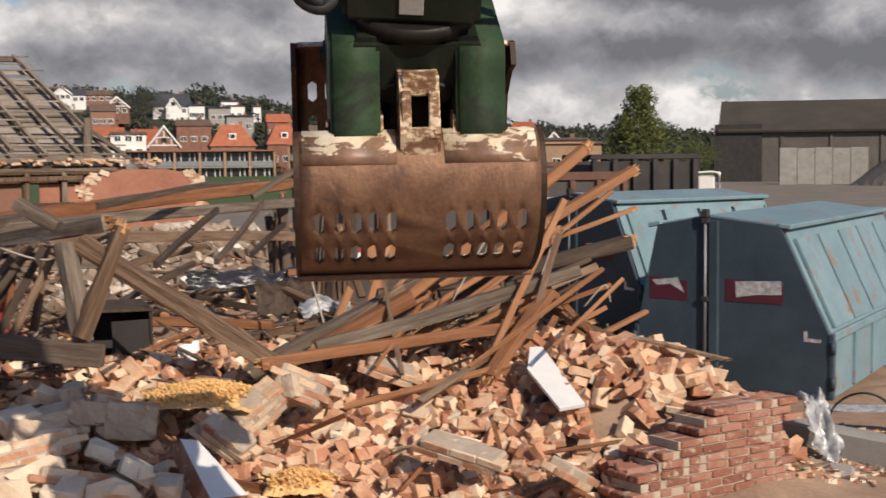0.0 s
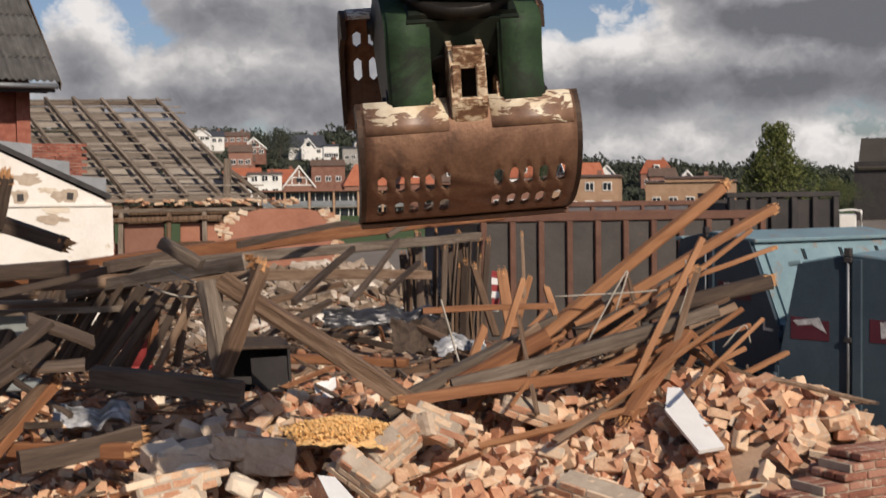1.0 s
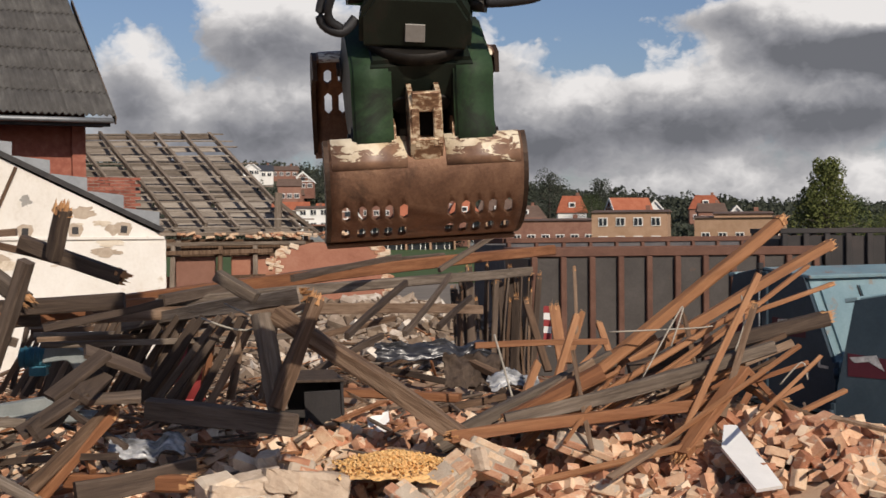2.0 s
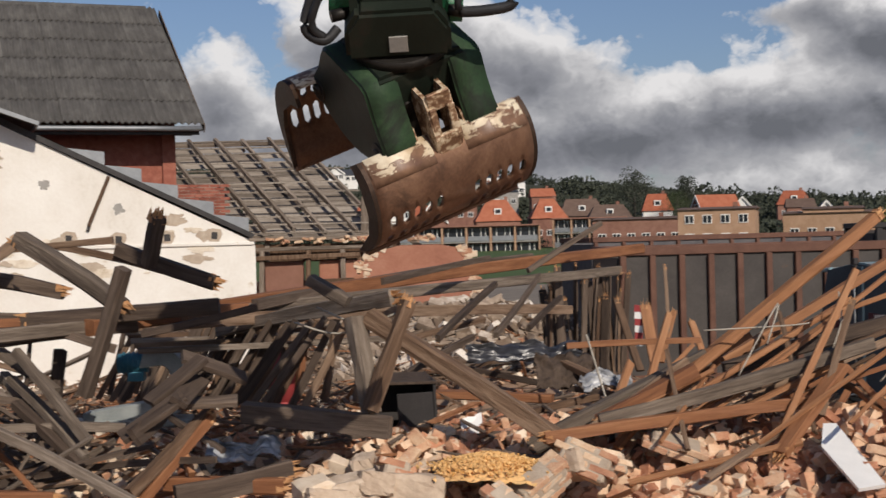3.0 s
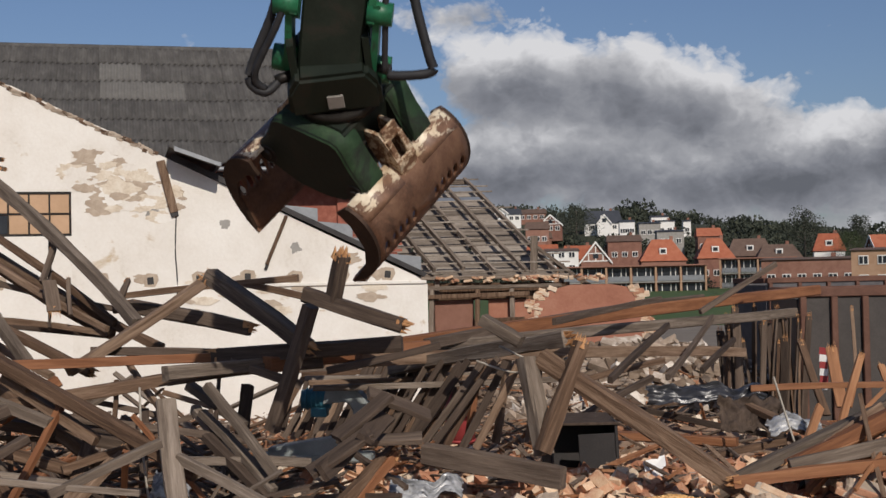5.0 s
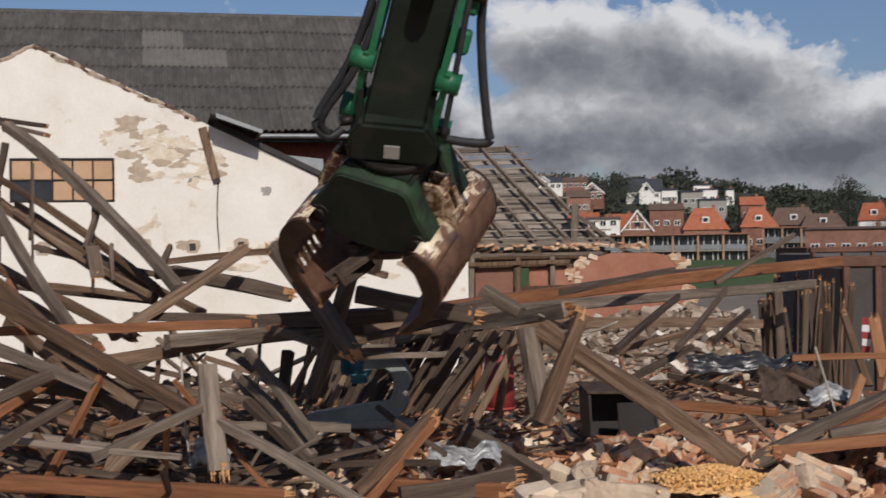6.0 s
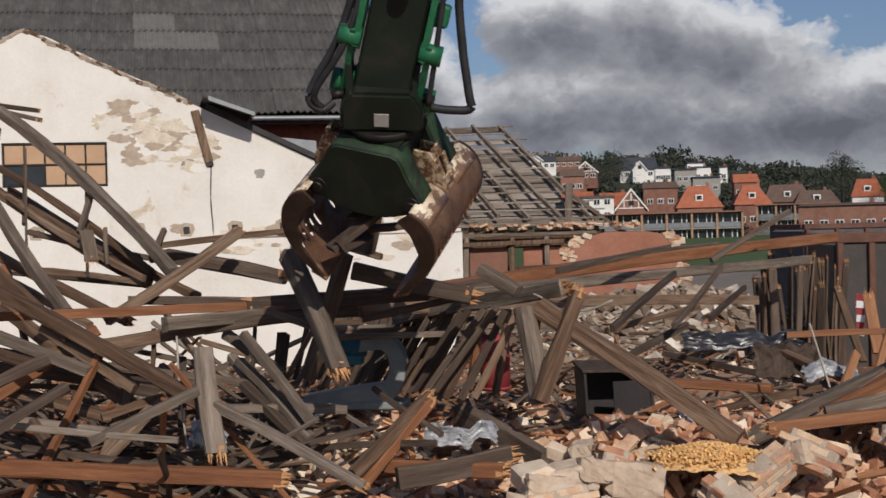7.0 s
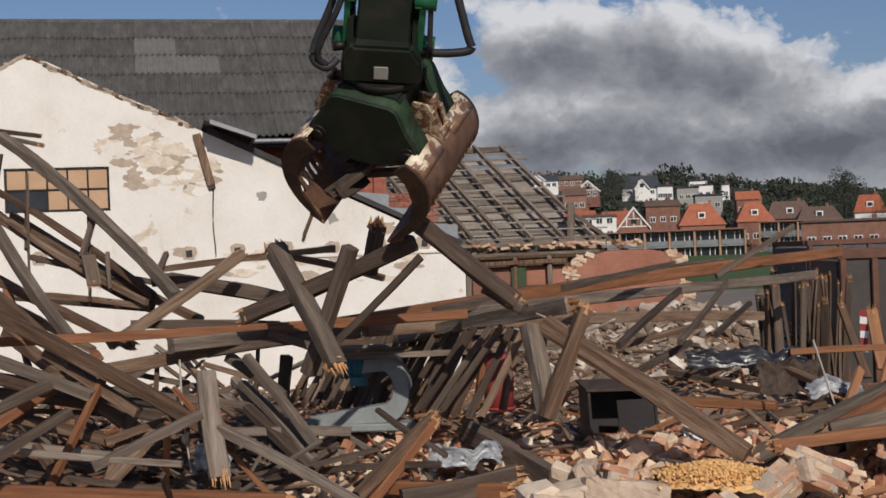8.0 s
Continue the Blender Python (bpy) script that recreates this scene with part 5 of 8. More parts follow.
def terrace(at, bays, bay_w, label, storeys=2, wall_mat="house_brick", storey=2.9):
    """A flat-roofed block of flats with a frame of piers and slabs, glass and balconies."""
    b = thing("apartment_building", at, label, "apartment building")
    w = bays * bay_w
    part("core", box((w, 8, storeys * storey), pose(w / 2, 5.2, storeys * storey / 2)), wall_mat, b)
    part("roof", box((w + 0.6, 10.2, 0.25), pose(w / 2, 4.6, storeys * storey + 0.13), 0.02), "house_brick", b)
    for s in range(storeys + 0):
        part("floor_band", box((w, 1.3, 0.3), pose(w / 2, 0.6, s * storey + 0.15)), "concrete", b)
    for i in range(bays + 1):
        part("pier", box((0.36, 1.5, storeys * storey), pose(i * bay_w, 0.5, storeys * storey / 2), 0.02), "yellow_brick", b)
    for s in range(storeys):
        for i in range(bays):
            x = (i + 0.5) * bay_w
            part("glazing", box((bay_w - 0.7, 0.1, storey - 0.5), pose(x, 1.1, s * storey + storey / 2)), "dark_glass", b)
            for k in (-0.25, 0.1, 0.3):
                part("mullion", box((0.14, 0.12, storey - 0.5), pose(x + k * bay_w, 1.02, s * storey + storey / 2)), "render_white", b)
            part("balcony_rail", box((bay_w - 0.6, 0.08, 0.9), pose(x, -0.15, s * storey + 0.75)), "grey_metal", b)
    return b


terrace(pose(-56.1, 233.7, -1.33, 0, 0, 10), 6, 4.4, "low terrace of flats with glazed balconies in a brick frame", 2, "house_brick", 2.9)
terrace(pose(-30.5, 264.1, -0.10, 0, 0, 4), 4, 3.6, "brown brick block of flats with balconies", 2, "house_brick", 2.9)


# ---- trees ----
def leaves_in(bm, rng, centre, radius, n, size, squash=1.0, mat=0):
    """Small bent leaf clumps, spread through a ball-shaped region, thicker near its shell."""
    for _ in range(n):
        d = Vector((rng.gauss(0, 1), rng.gauss(0, 1), rng.gauss(0, 1))).normalized() * radius * rng.uniform(0.45, 1.0) ** 0.6
        p = Vector(centre) + Vector((d.x, d.y, d.z * squash))
        q = Euler((rng.uniform(0, 6.3), rng.uniform(0, 6.3), rng.uniform(0, 6.3))).to_matrix()
        s = size * rng.uniform(0.6, 1.4)
        vs = [bm.verts.new(p + q @ Vector(c) * s) for c in ((-1, 0, 0), (0, -0.6, 0.15), (1, 0, 0), (0, 0.6, 0.25))]
        f = bm.faces.new(vs)
        f.material_index = mat


def tree(at, tall, spread, label, leaf="leaf_light", seed=1, lean=0.0, clumps=26):
    rng = random.Random(seed)
    t = thing("tree", at, label, "tree")
    bm = bmesh.new()
    rod_in(bm, (0, 0, -0.3), (lean, 0, tall * 0.55), tall * 0.028, 8, tall * 0.014)
    rod_in(bm, (lean, 0, tall * 0.55), (lean * 1.5, 0, tall * 0.92), tall * 0.014, 6, tall * 0.004)
    crown = bmesh.new()
    for i in range(clumps):
        f = (i + 0.5) / clumps
        a = i * 2.4 + rng.uniform(-0.4, 0.4)
        z = tall * (0.22 + 0.74 * f)
        r = spread * (1.0 - 0.72 * f) * rng.uniform(0.35, 1.0)
        c = Vector((lean + r * math.cos(a), r * math.sin(a), z))
        rod_in(bm, (lean * 0.5, 0, z - tall * 0.08), c, tall * 0.008, 5, tall * 0.003)
        leaves_in(crown, rng, c, spread * rng.uniform(0.26, 0.46) * (1.15 - 0.5 * f), 150, tall * 0.017, 1.25)
    part("trunk", bm, "bark", t)
    part("crown", crown, leaf, t)
    return t


tree(pose(16.5, 111.0, 1.84), 6.8, 2.6, "tall slender poplar with yellowish green leaves", "leaf_light", 1, 0.1, 40)
tree(pose(15.2, 112.8, 2.08), 4.3, 1.6, "young tree with yellowish green leaves", "leaf_light", 2, 0.1, 26)
tree(pose(20.2, 120.9, 1.96), 3.8, 2.6, "bushy green tree by the yard", "leaf", 3, 0.1, 26)
tree(pose(23.9, 125.9, 1.86), 2.4, 2.2, "low bushy tree by the yard", "leaf_light", 4, 0.1, 26)
tree(pose(26.3, 130.9, 1.80), 2.1, 2.0, "low bushy tree by the yard", "leaf", 5, 0.1, 26)
tree(pose(-18.3, 338.5, 7.09), 10.6, 7.5, "large dark green hillside tree", "leaf_dark", 6, 0.1, 26)
tree(pose(-6.8, 300.2, 6.14), 4.7, 4.6, "rounded green garden tree", "leaf", 7, 0.1, 26)
tree(pose(-5.8, 363.0, 6.71), 10.4, 5.5, "large dark green hillside tree", "leaf_dark", 8, 0.1, 26)
tree(pose(-83.1, 371.5, 13.02), 9.7, 7.5, "large dark green hillside tree", "leaf_dark", 9, 0.1, 26)
tree(pose(-16.2, 151.7, 0.67), 1.9, 4.5, "dark green hedge-like shrub", "leaf_dark", 10, 0.1, 26)


def woodland():
    """The far wooded slope between and behind the houses."""
    rng = random.Random(77)
    verts, faces = [], []
    eye = 2.9
    for _ in range(2900):
        ang = radians(rng.uniform(-40, 24))
        d = rng.uniform(282, 520) if rng.random() < 0.75 else rng.uniform(246, 300)
        x, y = d * math.sin(ang), d * math.cos(ang)
        z = height(x, y)
        s = rng.uniform(1.3, 3.0) * (1.3 if rng.random() < 0.12 else 1.0)
        rise = (z + s * 1.75 - eye) / y
        if any(abs(x - hx * y / hy) < hw + s * 0.6 and y < hy + 6 and rise > (hz - eye) / hy for hx, hy, hw, hz in CLEAR):
            continue
        if -62 < x < -14 and y < 272:
            continue
        for _ in range(5):
            c = Vector((x + rng.uniform(-1, 1) * s * 0.7, y + rng.uniform(-1, 1) * s * 0.7, z + s * rng.uniform(0.3, 1.2)))
            r = s * rng.uniform(0.4, 0.75)
            for _ in range(24):
                d3 = Vector((rng.gauss(0, 1), rng.gauss(0, 1), rng.gauss(0, 1))).normalized() * r * rng.uniform(0.7, 1.05)
                p = c + d3
                q = Euler((rng.uniform(0, 6.3), rng.uniform(0, 6.3), rng.uniform(0, 6.3))).to_matrix()
                k = r * rng.uniform(0.2, 0.38)
                base = len(verts)
                verts.extend([p + q @ Vector((-k, 0, 0)), p + q @ Vector((0, -k * 0.7, k * 0.2)), p + q @ Vector((k, 0, 0)), p + q @ Vector((0, k * 0.7, k * 0.2))])
                faces.append((base, base + 1, base + 2, base + 3))
    me = bpy.data.meshes.new("woodland")
    me.from_pydata(verts, [], faces)
    me.materials.append(M["leaf_dark"])
    tagged(new("woodland", me), "dark green trees covering the hillside", "woodland", kind="stuff")


woodland()

# ---- collapsed truss, pushed aside by the grapple ----
def truss_beam(parent, name, a, b, w, h, mat, broken=(), bend=0.01, label=""):
    a, b = Vector(a), Vector(b)
    ob = part(name, beam_bm(BEAM_RNG, a, b, w, h, bend, broken), (mat, "splinter"), parent, label, Matrix.Translation(a) @ (b - a).to_track_quat("Z", "Y").to_matrix().to_4x4())
    return ob


def make_truss():
    t = thing("collapsed_truss", pose(0, 0, 0), "collapsed row of weathered roof trusses leaning on rubble", "roof truss")
    top_a, top_b = Vector((-5.55, 14.06, 1.91)), Vector((-3.04, 12.02, 2.34))
    truss_beam(t, "top_chord", top_a, top_b, 0.13, 0.15, "grey_wood", (1,))
    truss_beam(t, "leg", (-3.42, 11.91, 2.17), (-3.23, 11.78, 1.29), 0.16, 0.13, "grey_wood")
    truss_beam(t, "leg", (-2.90, 11.97, 2.30), (-3.23, 11.68, 1.33), 0.13, 0.13, "old_wood", (0,))
    truss_beam(t, "diagonal_brace", (-3.30, 12.00, 2.17), (-1.45, 11.74, 1.03), 0.17, 0.16, "old_wood")
    chord = truss_beam(t, "bottom_chord", (-4.51, 11.89, 1.28), (-3.03, 11.64, 1.17), 0.12, 0.20, "dark_wood")
    truss_beam(t, "knee_block", (-3.82, 11.87, 2.53), (-3.43, 11.79, 2.32), 0.11, 0.11, "grey_wood")
    # the purlins that run back along the row
    truss_beam(t, "purlin", (-5.97, 11.71, 2.11), (-1.31, 23.32, 2.60), 0.13, 0.17, "orange_wood", (), 0.004)
    truss_beam(t, "purlin", (-6.56, 10.78, 2.09), (-1.56, 21.14, 2.29), 0.12, 0.13, "grey_wood", (1,), 0.006)
    truss_beam(t, "purlin", (-5.39, 12.63, 2.10), (-2.23, 19.88, 1.75), 0.10, 0.14, "old_wood", (), 0.006)
    truss_beam(t, "purlin", (-4.98, 13.61, 2.21), (-3.05, 21.70, 2.52), 0.10, 0.12, "dark_wood", (), 0.006)
    # web members, one truss behind the other
    rng = random.Random(11)
    for i in range(21):
        f = i / 20
        a = Vector((-3.54, 12.19, 2.12)).lerp(Vector((-7.81, 17.01, 1.76)), f)
        b = Vector((-3.97, 12.06, 1.27)).lerp(Vector((-8.37, 16.85, 0.77)), f)
        c = Vector((-4.29, 12.17, 1.30)).lerp(Vector((-8.18, 17.02, 0.79)), f)
        j = Vector((rng.uniform(-0.05, 0.05), rng.uniform(-0.05, 0.05), rng.uniform(-0.03, 0.03)))
        truss_beam(t, "web", a + j, b + j, 0.05, 0.075, "dark_wood" if i % 2 else "old_wood")
        truss_beam(t, "web", a + j + Vector((-0.25, 0.1, 0)), c + j + Vector((-0.15, 0.1, 0)), 0.045, 0.065, "dark_wood")
        if i % 2 == 0:
            truss_beam(t, "web", a + j + Vector((0.16, 0.12, 0)), b + j + Vector((0.5, 0.1, 0.05)), 0.06, 0.07, "orange_wood" if i == 4 else "old_wood")
    for i in range(7):
        f = i / 6
        a = Vector((-6.00, 12.86, 1.79)).lerp(Vector((-8.32, 17.37, 1.74)), f)
        b = Vector((-3.50, 13.68, 1.83)).lerp(Vector((-5.54, 18.27, 1.73)), f)
        truss_beam(t, "batten", a, b, 0.07, 0.06, "old_wood" if i % 2 else "grey_wood", (), 0.006)
    # cross ties over the purlins
    for a, b in (((-2.67, 15.53, 1.71), (-2.40, 17.70, 2.34)), ((-3.02, 13.84, 1.81), (-2.73, 16.02, 2.30)), ((-2.42, 16.66, 1.71), (-2.19, 18.31, 2.01)), ((-2.68, 18.66, 2.38), (-1.74, 20.01, 3.04)), ((-3.68, 14.13, 2.42), (-3.05, 17.49, 2.59))):
        truss_beam(t, "tie", a, b, 0.055, 0.075, "dark_wood")
    return t, chord


TRUSS, CHORD = make_truss()

# ---- timbers of the fallen roof beside the white wall ----
beam((-11.02, 13.49, 4.50), (-7.74, 12.07, 2.51), 0.143, 0.143, "grey_wood", (0,))
beam((-10.23, 11.75, 4.15), (-8.31, 10.99, 2.17), 0.134, 0.118, "grey_wood", ())
beam((-12.12, 13.59, 4.74), (-10.56, 13.67, 4.49), 0.067, 0.067, "dark_wood", (1,))
beam((-11.71, 13.54, 4.70), (-10.41, 13.51, 4.35), 0.059, 0.067, "dark_wood", (1,))
beam((-12.06, 13.61, 4.15), (-8.42, 12.67, 2.37), 0.126, 0.126, "old_wood", ())
beam((-10.91, 13.52, 3.51), (-7.77, 12.60, 2.22), 0.109, 0.109, "old_wood", ())
beam((-10.75, 11.97, 3.12), (-7.96, 11.55, 2.03), 0.126, 0.109, "old_wood", (1,))
beam((-11.87, 13.67, 3.05), (-11.07, 13.56, 3.18), 0.059, 0.059, "dark_wood", ())
beam((-11.67, 13.21, 2.61), (-8.80, 13.27, 2.34), 0.084, 0.092, "dark_wood", ())
beam((-10.55, 13.35, 3.80), (-10.32, 13.00, 3.08), 0.05, 0.076, "dark_wood", ())
beam((-9.51, 13.11, 3.46), (-9.05, 12.42, 2.45), 0.042, 0.067, "dark_wood", ())
beam((-11.78, 13.73, 4.95), (-11.27, 13.05, 2.92), 0.042, 0.05, "dark_wood", ())
beam((-10.96, 13.40, 4.28), (-11.10, 13.34, 3.62), 0.076, 0.101, "dark_wood", ())
beam((-9.29, 12.87, 3.38), (-9.24, 12.56, 2.96), 0.067, 0.084, "dark_wood", (0,))
beam((-8.25, 12.74, 2.97), (-8.17, 12.34, 2.63), 0.067, 0.067, "dark_wood", (0,))
beam((-7.18, 12.52, 2.93), (-7.94, 11.13, 2.07), 0.134, 0.126, "old_wood", (0,))
beam((-8.35, 12.91, 2.67), (-6.92, 13.04, 2.41), 0.168, 0.185, "dark_wood", (0,1))
beam((-7.96, 11.56, 2.25), (-6.51, 12.02, 2.19), 0.101, 0.109, "dark_wood", ())
beam((-9.12, 10.13, 2.17), (-4.77, 12.82, 2.23), 0.084, 0.109, "orange_wood", ())
beam((-8.63, 9.45, 1.14), (-7.68, 10.59, 2.03), 0.126, 0.126, "orange_wood", (0,))
beam((-7.28, 8.90, 0.72), (-7.42, 10.26, 1.85), 0.076, 0.076, "orange_wood", ())
beam((-8.12, 10.09, 1.80), (-6.85, 11.13, 2.00), 0.143, 0.143, "old_wood", (0,))
beam((-6.85, 11.13, 1.99), (-5.68, 12.13, 2.10), 0.126, 0.126, "dark_wood", ())
beam((-6.25, 10.08, 1.91), (-5.96, 9.75, 1.05), 0.21, 0.084, "grey_wood", (1,))
beam((-6.06, 9.93, 1.44), (-4.69, 9.93, 0.79), 0.101, 0.101, "grey_wood", (1,))
beam((-6.49, 10.84, 1.27), (-5.42, 11.26, 1.23), 0.101, 0.101, "grey_wood", ())
beam((-8.00, 8.73, 1.07), (-5.27, 9.59, 0.89), 0.118, 0.168, "orange_wood", (1,))
beam((-4.89, 10.17, 0.84), (-4.45, 10.89, 1.43), 0.109, 0.126, "old_wood", (1,))
beam((-6.57, 12.10, 1.29), (-6.59, 12.31, 1.85), 0.134, 0.134, "dark_wood", ())
beam((-7.89, 12.01, 1.53), (-7.01, 11.81, 0.97), 0.101, 0.101, "grey_wood", ())
beam((-6.80, 11.58, 1.68), (-5.74, 10.91, 0.98), 0.126, 0.101, "grey_wood", ())
beam((-6.41, 11.09, 1.47), (-5.60, 10.75, 0.96), 0.134, 0.101, "dark_wood", ())
beam((-9.52, 10.83, 1.87), (-7.38, 11.13, 1.44), 0.067, 0.067, "dark_wood", ())
beam((-9.28, 10.38, 1.67), (-7.59, 11.48, 1.56), 0.05, 0.05, "dark_wood", ())
beam((-8.48, 10.05, 1.54), (-7.15, 10.47, 1.15), 0.109, 0.109, "old_wood", ())
beam((-8.60, 9.57, 1.36), (-7.08, 10.17, 1.12), 0.101, 0.084, "grey_wood", (1,))
beam((-7.76, 9.69, 1.29), (-6.99, 9.34, 0.74), 0.101, 0.084, "old_wood", ())
beam((-7.41, 10.69, 1.49), (-7.09, 9.74, 0.86), 0.134, 0.101, "old_wood", ())
beam((-7.31, 10.08, 1.28), (-6.71, 10.75, 1.50), 0.084, 0.084, "old_wood", ())
beam((-9.69, 11.84, 2.66), (-8.78, 11.01, 1.70), 0.084, 0.084, "old_wood", ())
beam((-6.39, 11.53, 2.14), (-5.74, 11.78, 1.90), 0.101, 0.101, "dark_wood", ())
beam((-4.47, 10.12, 0.83), (-3.68, 10.76, 0.94), 0.118, 0.218, "dark_wood", (1,))
beam((-8.32, 12.63, 2.79), (-6.28, 12.92, 2.95), 0.084, 0.084, "old_wood", ())
beam((-5.87, 12.88, 2.68), (-5.68, 12.72, 3.18), 0.168, 0.168, "dark_wood", (1,))
beam((-7.14, 13.31, 2.90), (-5.88, 13.30, 2.61), 0.084, 0.084, "old_wood", ())
beam((-4.75, 10.57, 0.85), (-3.67, 10.54, 0.85), 0.118, 0.151, "orange_wood", (1,))
beam((-4.84, 10.25, 0.74), (-4.42, 10.83, 1.39), 0.092, 0.101, "orange_wood", (1,))
beam((-4.65, 10.69, 1.19), (-4.48, 10.51, 0.94), 0.067, 0.084, "fresh_wood", ())
beam((-11.14, 13.33, 3.90), (-8.39, 12.68, 2.50), 0.084, 0.092, "old_wood", ())
beam((-10.61, 13.10, 3.42), (-8.36, 12.48, 2.44), 0.076, 0.084, "old_wood", ())
beam((-10.26, 13.02, 2.99), (-8.50, 12.85, 2.65), 0.067, 0.076, "dark_wood", ())
beam((-10.91, 13.20, 3.72), (-10.66, 12.86, 2.70), 0.042, 0.042, "dark_wood", ())
beam((-10.41, 13.19, 3.99), (-10.04, 12.67, 2.60), 0.038, 0.042, "dark_wood", ())
beam((-11.42, 13.32, 3.91), (-11.03, 12.93, 2.70), 0.042, 0.042, "dark_wood", ())
beam((-9.17, 12.59, 2.98), (-9.00, 12.44, 2.64), 0.185, 0.042, "dark_wood", (1,))
beam((-11.60, 13.36, 3.51), (-11.13, 13.33, 3.56), 0.05, 0.059, "dark_wood", ())
beam((-11.60, 13.14, 3.00), (-10.86, 13.22, 3.18), 0.059, 0.067, "dark_wood", ())
beam((-10.36, 11.69, 2.95), (-9.05, 11.34, 2.27), 0.126, 0.118, "old_wood", ())
beam((-9.66, 11.75, 2.62), (-9.05, 11.34, 2.16), 0.059, 0.067, "orange_wood", ())
beam((-8.25, 12.74, 2.96), (-8.17, 12.34, 2.66), 0.067, 0.059, "dark_wood", (0,))
beam((-8.97, 12.67, 3.00), (-8.78, 12.42, 2.59), 0.059, 0.059, "dark_wood", (0,))
beam((-10.29, 12.57, 2.57), (-8.43, 12.58, 2.39), 0.076, 0.084, "old_wood", ())
beam((-9.25, 11.23, 2.21), (-7.28, 10.63, 1.27), 0.143, 0.143, "old_wood", ())
beam((-9.64, 11.74, 2.50), (-8.29, 11.35, 2.01), 0.092, 0.092, "old_wood", ())
beam((-7.08, 11.98, 1.87), (-6.39, 11.80, 1.50), 0.168, 0.084, "grey_wood", ())
beam((-6.58, 11.31, 1.67), (-5.59, 10.80, 1.03), 0.109, 0.084, "grey_wood", ())
beam((-8.08, 11.21, 1.56), (-7.63, 11.79, 1.97), 0.059, 0.059, "grey_wood", ())
beam((-7.13, 9.83, 0.95), (-6.97, 10.53, 1.40), 0.126, 0.101, "old_wood", (1,))
beam((-8.25, 9.98, 1.25), (-7.26, 10.21, 1.09), 0.076, 0.059, "grey_wood", (1,))
beam((-8.34, 11.75, 1.77), (-7.35, 11.89, 1.57), 0.059, 0.059, "dark_wood", ())
beam((-8.16, 11.39, 1.54), (-7.16, 11.63, 1.40), 0.059, 0.059, "dark_wood", ())
beam((-7.46, 11.00, 1.44), (-6.67, 11.70, 1.65), 0.05, 0.059, "dark_wood", ())
beam((-8.58, 11.03, 1.71), (-8.05, 10.36, 1.15), 0.059, 0.05, "old_wood", ())
beam((-7.91, 10.63, 1.43), (-7.17, 10.24, 0.98), 0.084, 0.067, "dark_wood", ())
beam((-8.65, 10.58, 1.49), (-7.62, 10.94, 1.40), 0.059, 0.059, "dark_wood", ())
beam((-8.66, 11.43, 1.79), (-7.61, 12.01, 1.85), 0.059, 0.067, "dark_wood", ())
beam((-7.89, 11.91, 1.92), (-7.52, 11.19, 1.36), 0.059, 0.059, "old_wood", ())
beam((-7.88, 12.13, 2.08), (-7.25, 11.71, 1.64), 0.067, 0.067, "old_wood", ())
beam((-7.20, 11.31, 1.69), (-6.90, 10.76, 1.11), 0.084, 0.067, "dark_wood", ())
beam((-6.89, 12.27, 2.06), (-6.58, 11.52, 1.33), 0.05, 0.059, "dark_wood", ())
beam((-7.79, 9.60, 1.07), (-6.56, 9.82, 0.92), 0.084, 0.067, "dark_wood", ())
beam((-5.68, 11.41, 1.25), (-4.76, 11.09, 0.89), 0.05, 0.042, "grey_wood", ())
beam((-5.73, 10.54, 0.96), (-5.12, 11.17, 1.08), 0.084, 0.05, "dark_wood", ())
beam((-5.43, 11.92, 1.35), (-4.60, 11.57, 0.97), 0.067, 0.059, "dark_wood", ())

# the fan of rafters that leans on the low tangle
beam((-8.82, 10.14, 2.57), (-6.02, 10.16, 1.26), 0.143, 0.143, "old_wood", ())
beam((-8.63, 9.78, 1.97), (-7.66, 9.73, 1.77), 0.110, 0.110, "old_wood", ())
beam((-7.98, 9.18, 1.60), (-7.49, 9.59, 1.86), 0.121, 0.121, "dark_wood", ())
beam((-7.82, 8.81, 1.45), (-6.04, 9.29, 1.24), 0.066, 0.066, "grey_wood", ())
beam((-7.83, 10.53, 1.72), (-6.15, 11.40, 1.41), 0.077, 0.077, "dark_wood", ())
beam((-9.04, 10.26, 1.72), (-7.17, 11.00, 1.38), 0.143, 0.143, "dark_wood", ())
beam((-8.03, 10.24, 2.08), (-7.03, 10.20, 1.53), 0.110, 0.110, "old_wood", ())
beam((-8.72, 10.40, 2.64), (-7.69, 10.16, 1.99), 0.099, 0.099, "old_wood", ())
beam((-9.03, 9.95, 2.23), (-7.40, 10.05, 1.69), 0.121, 0.121, "grey_wood", ())
beam((-7.34, 8.35, 1.27), (-6.99, 9.14, 1.68), 0.088, 0.088, "dark_wood", ())
beam((-6.71, 9.03, 1.24), (-6.09, 9.71, 1.59), 0.088, 0.088, "grey_wood", ())
beam((-6.40, 11.09, 1.95), (-5.55, 10.78, 1.17), 0.099, 0.099, "grey_wood", ())

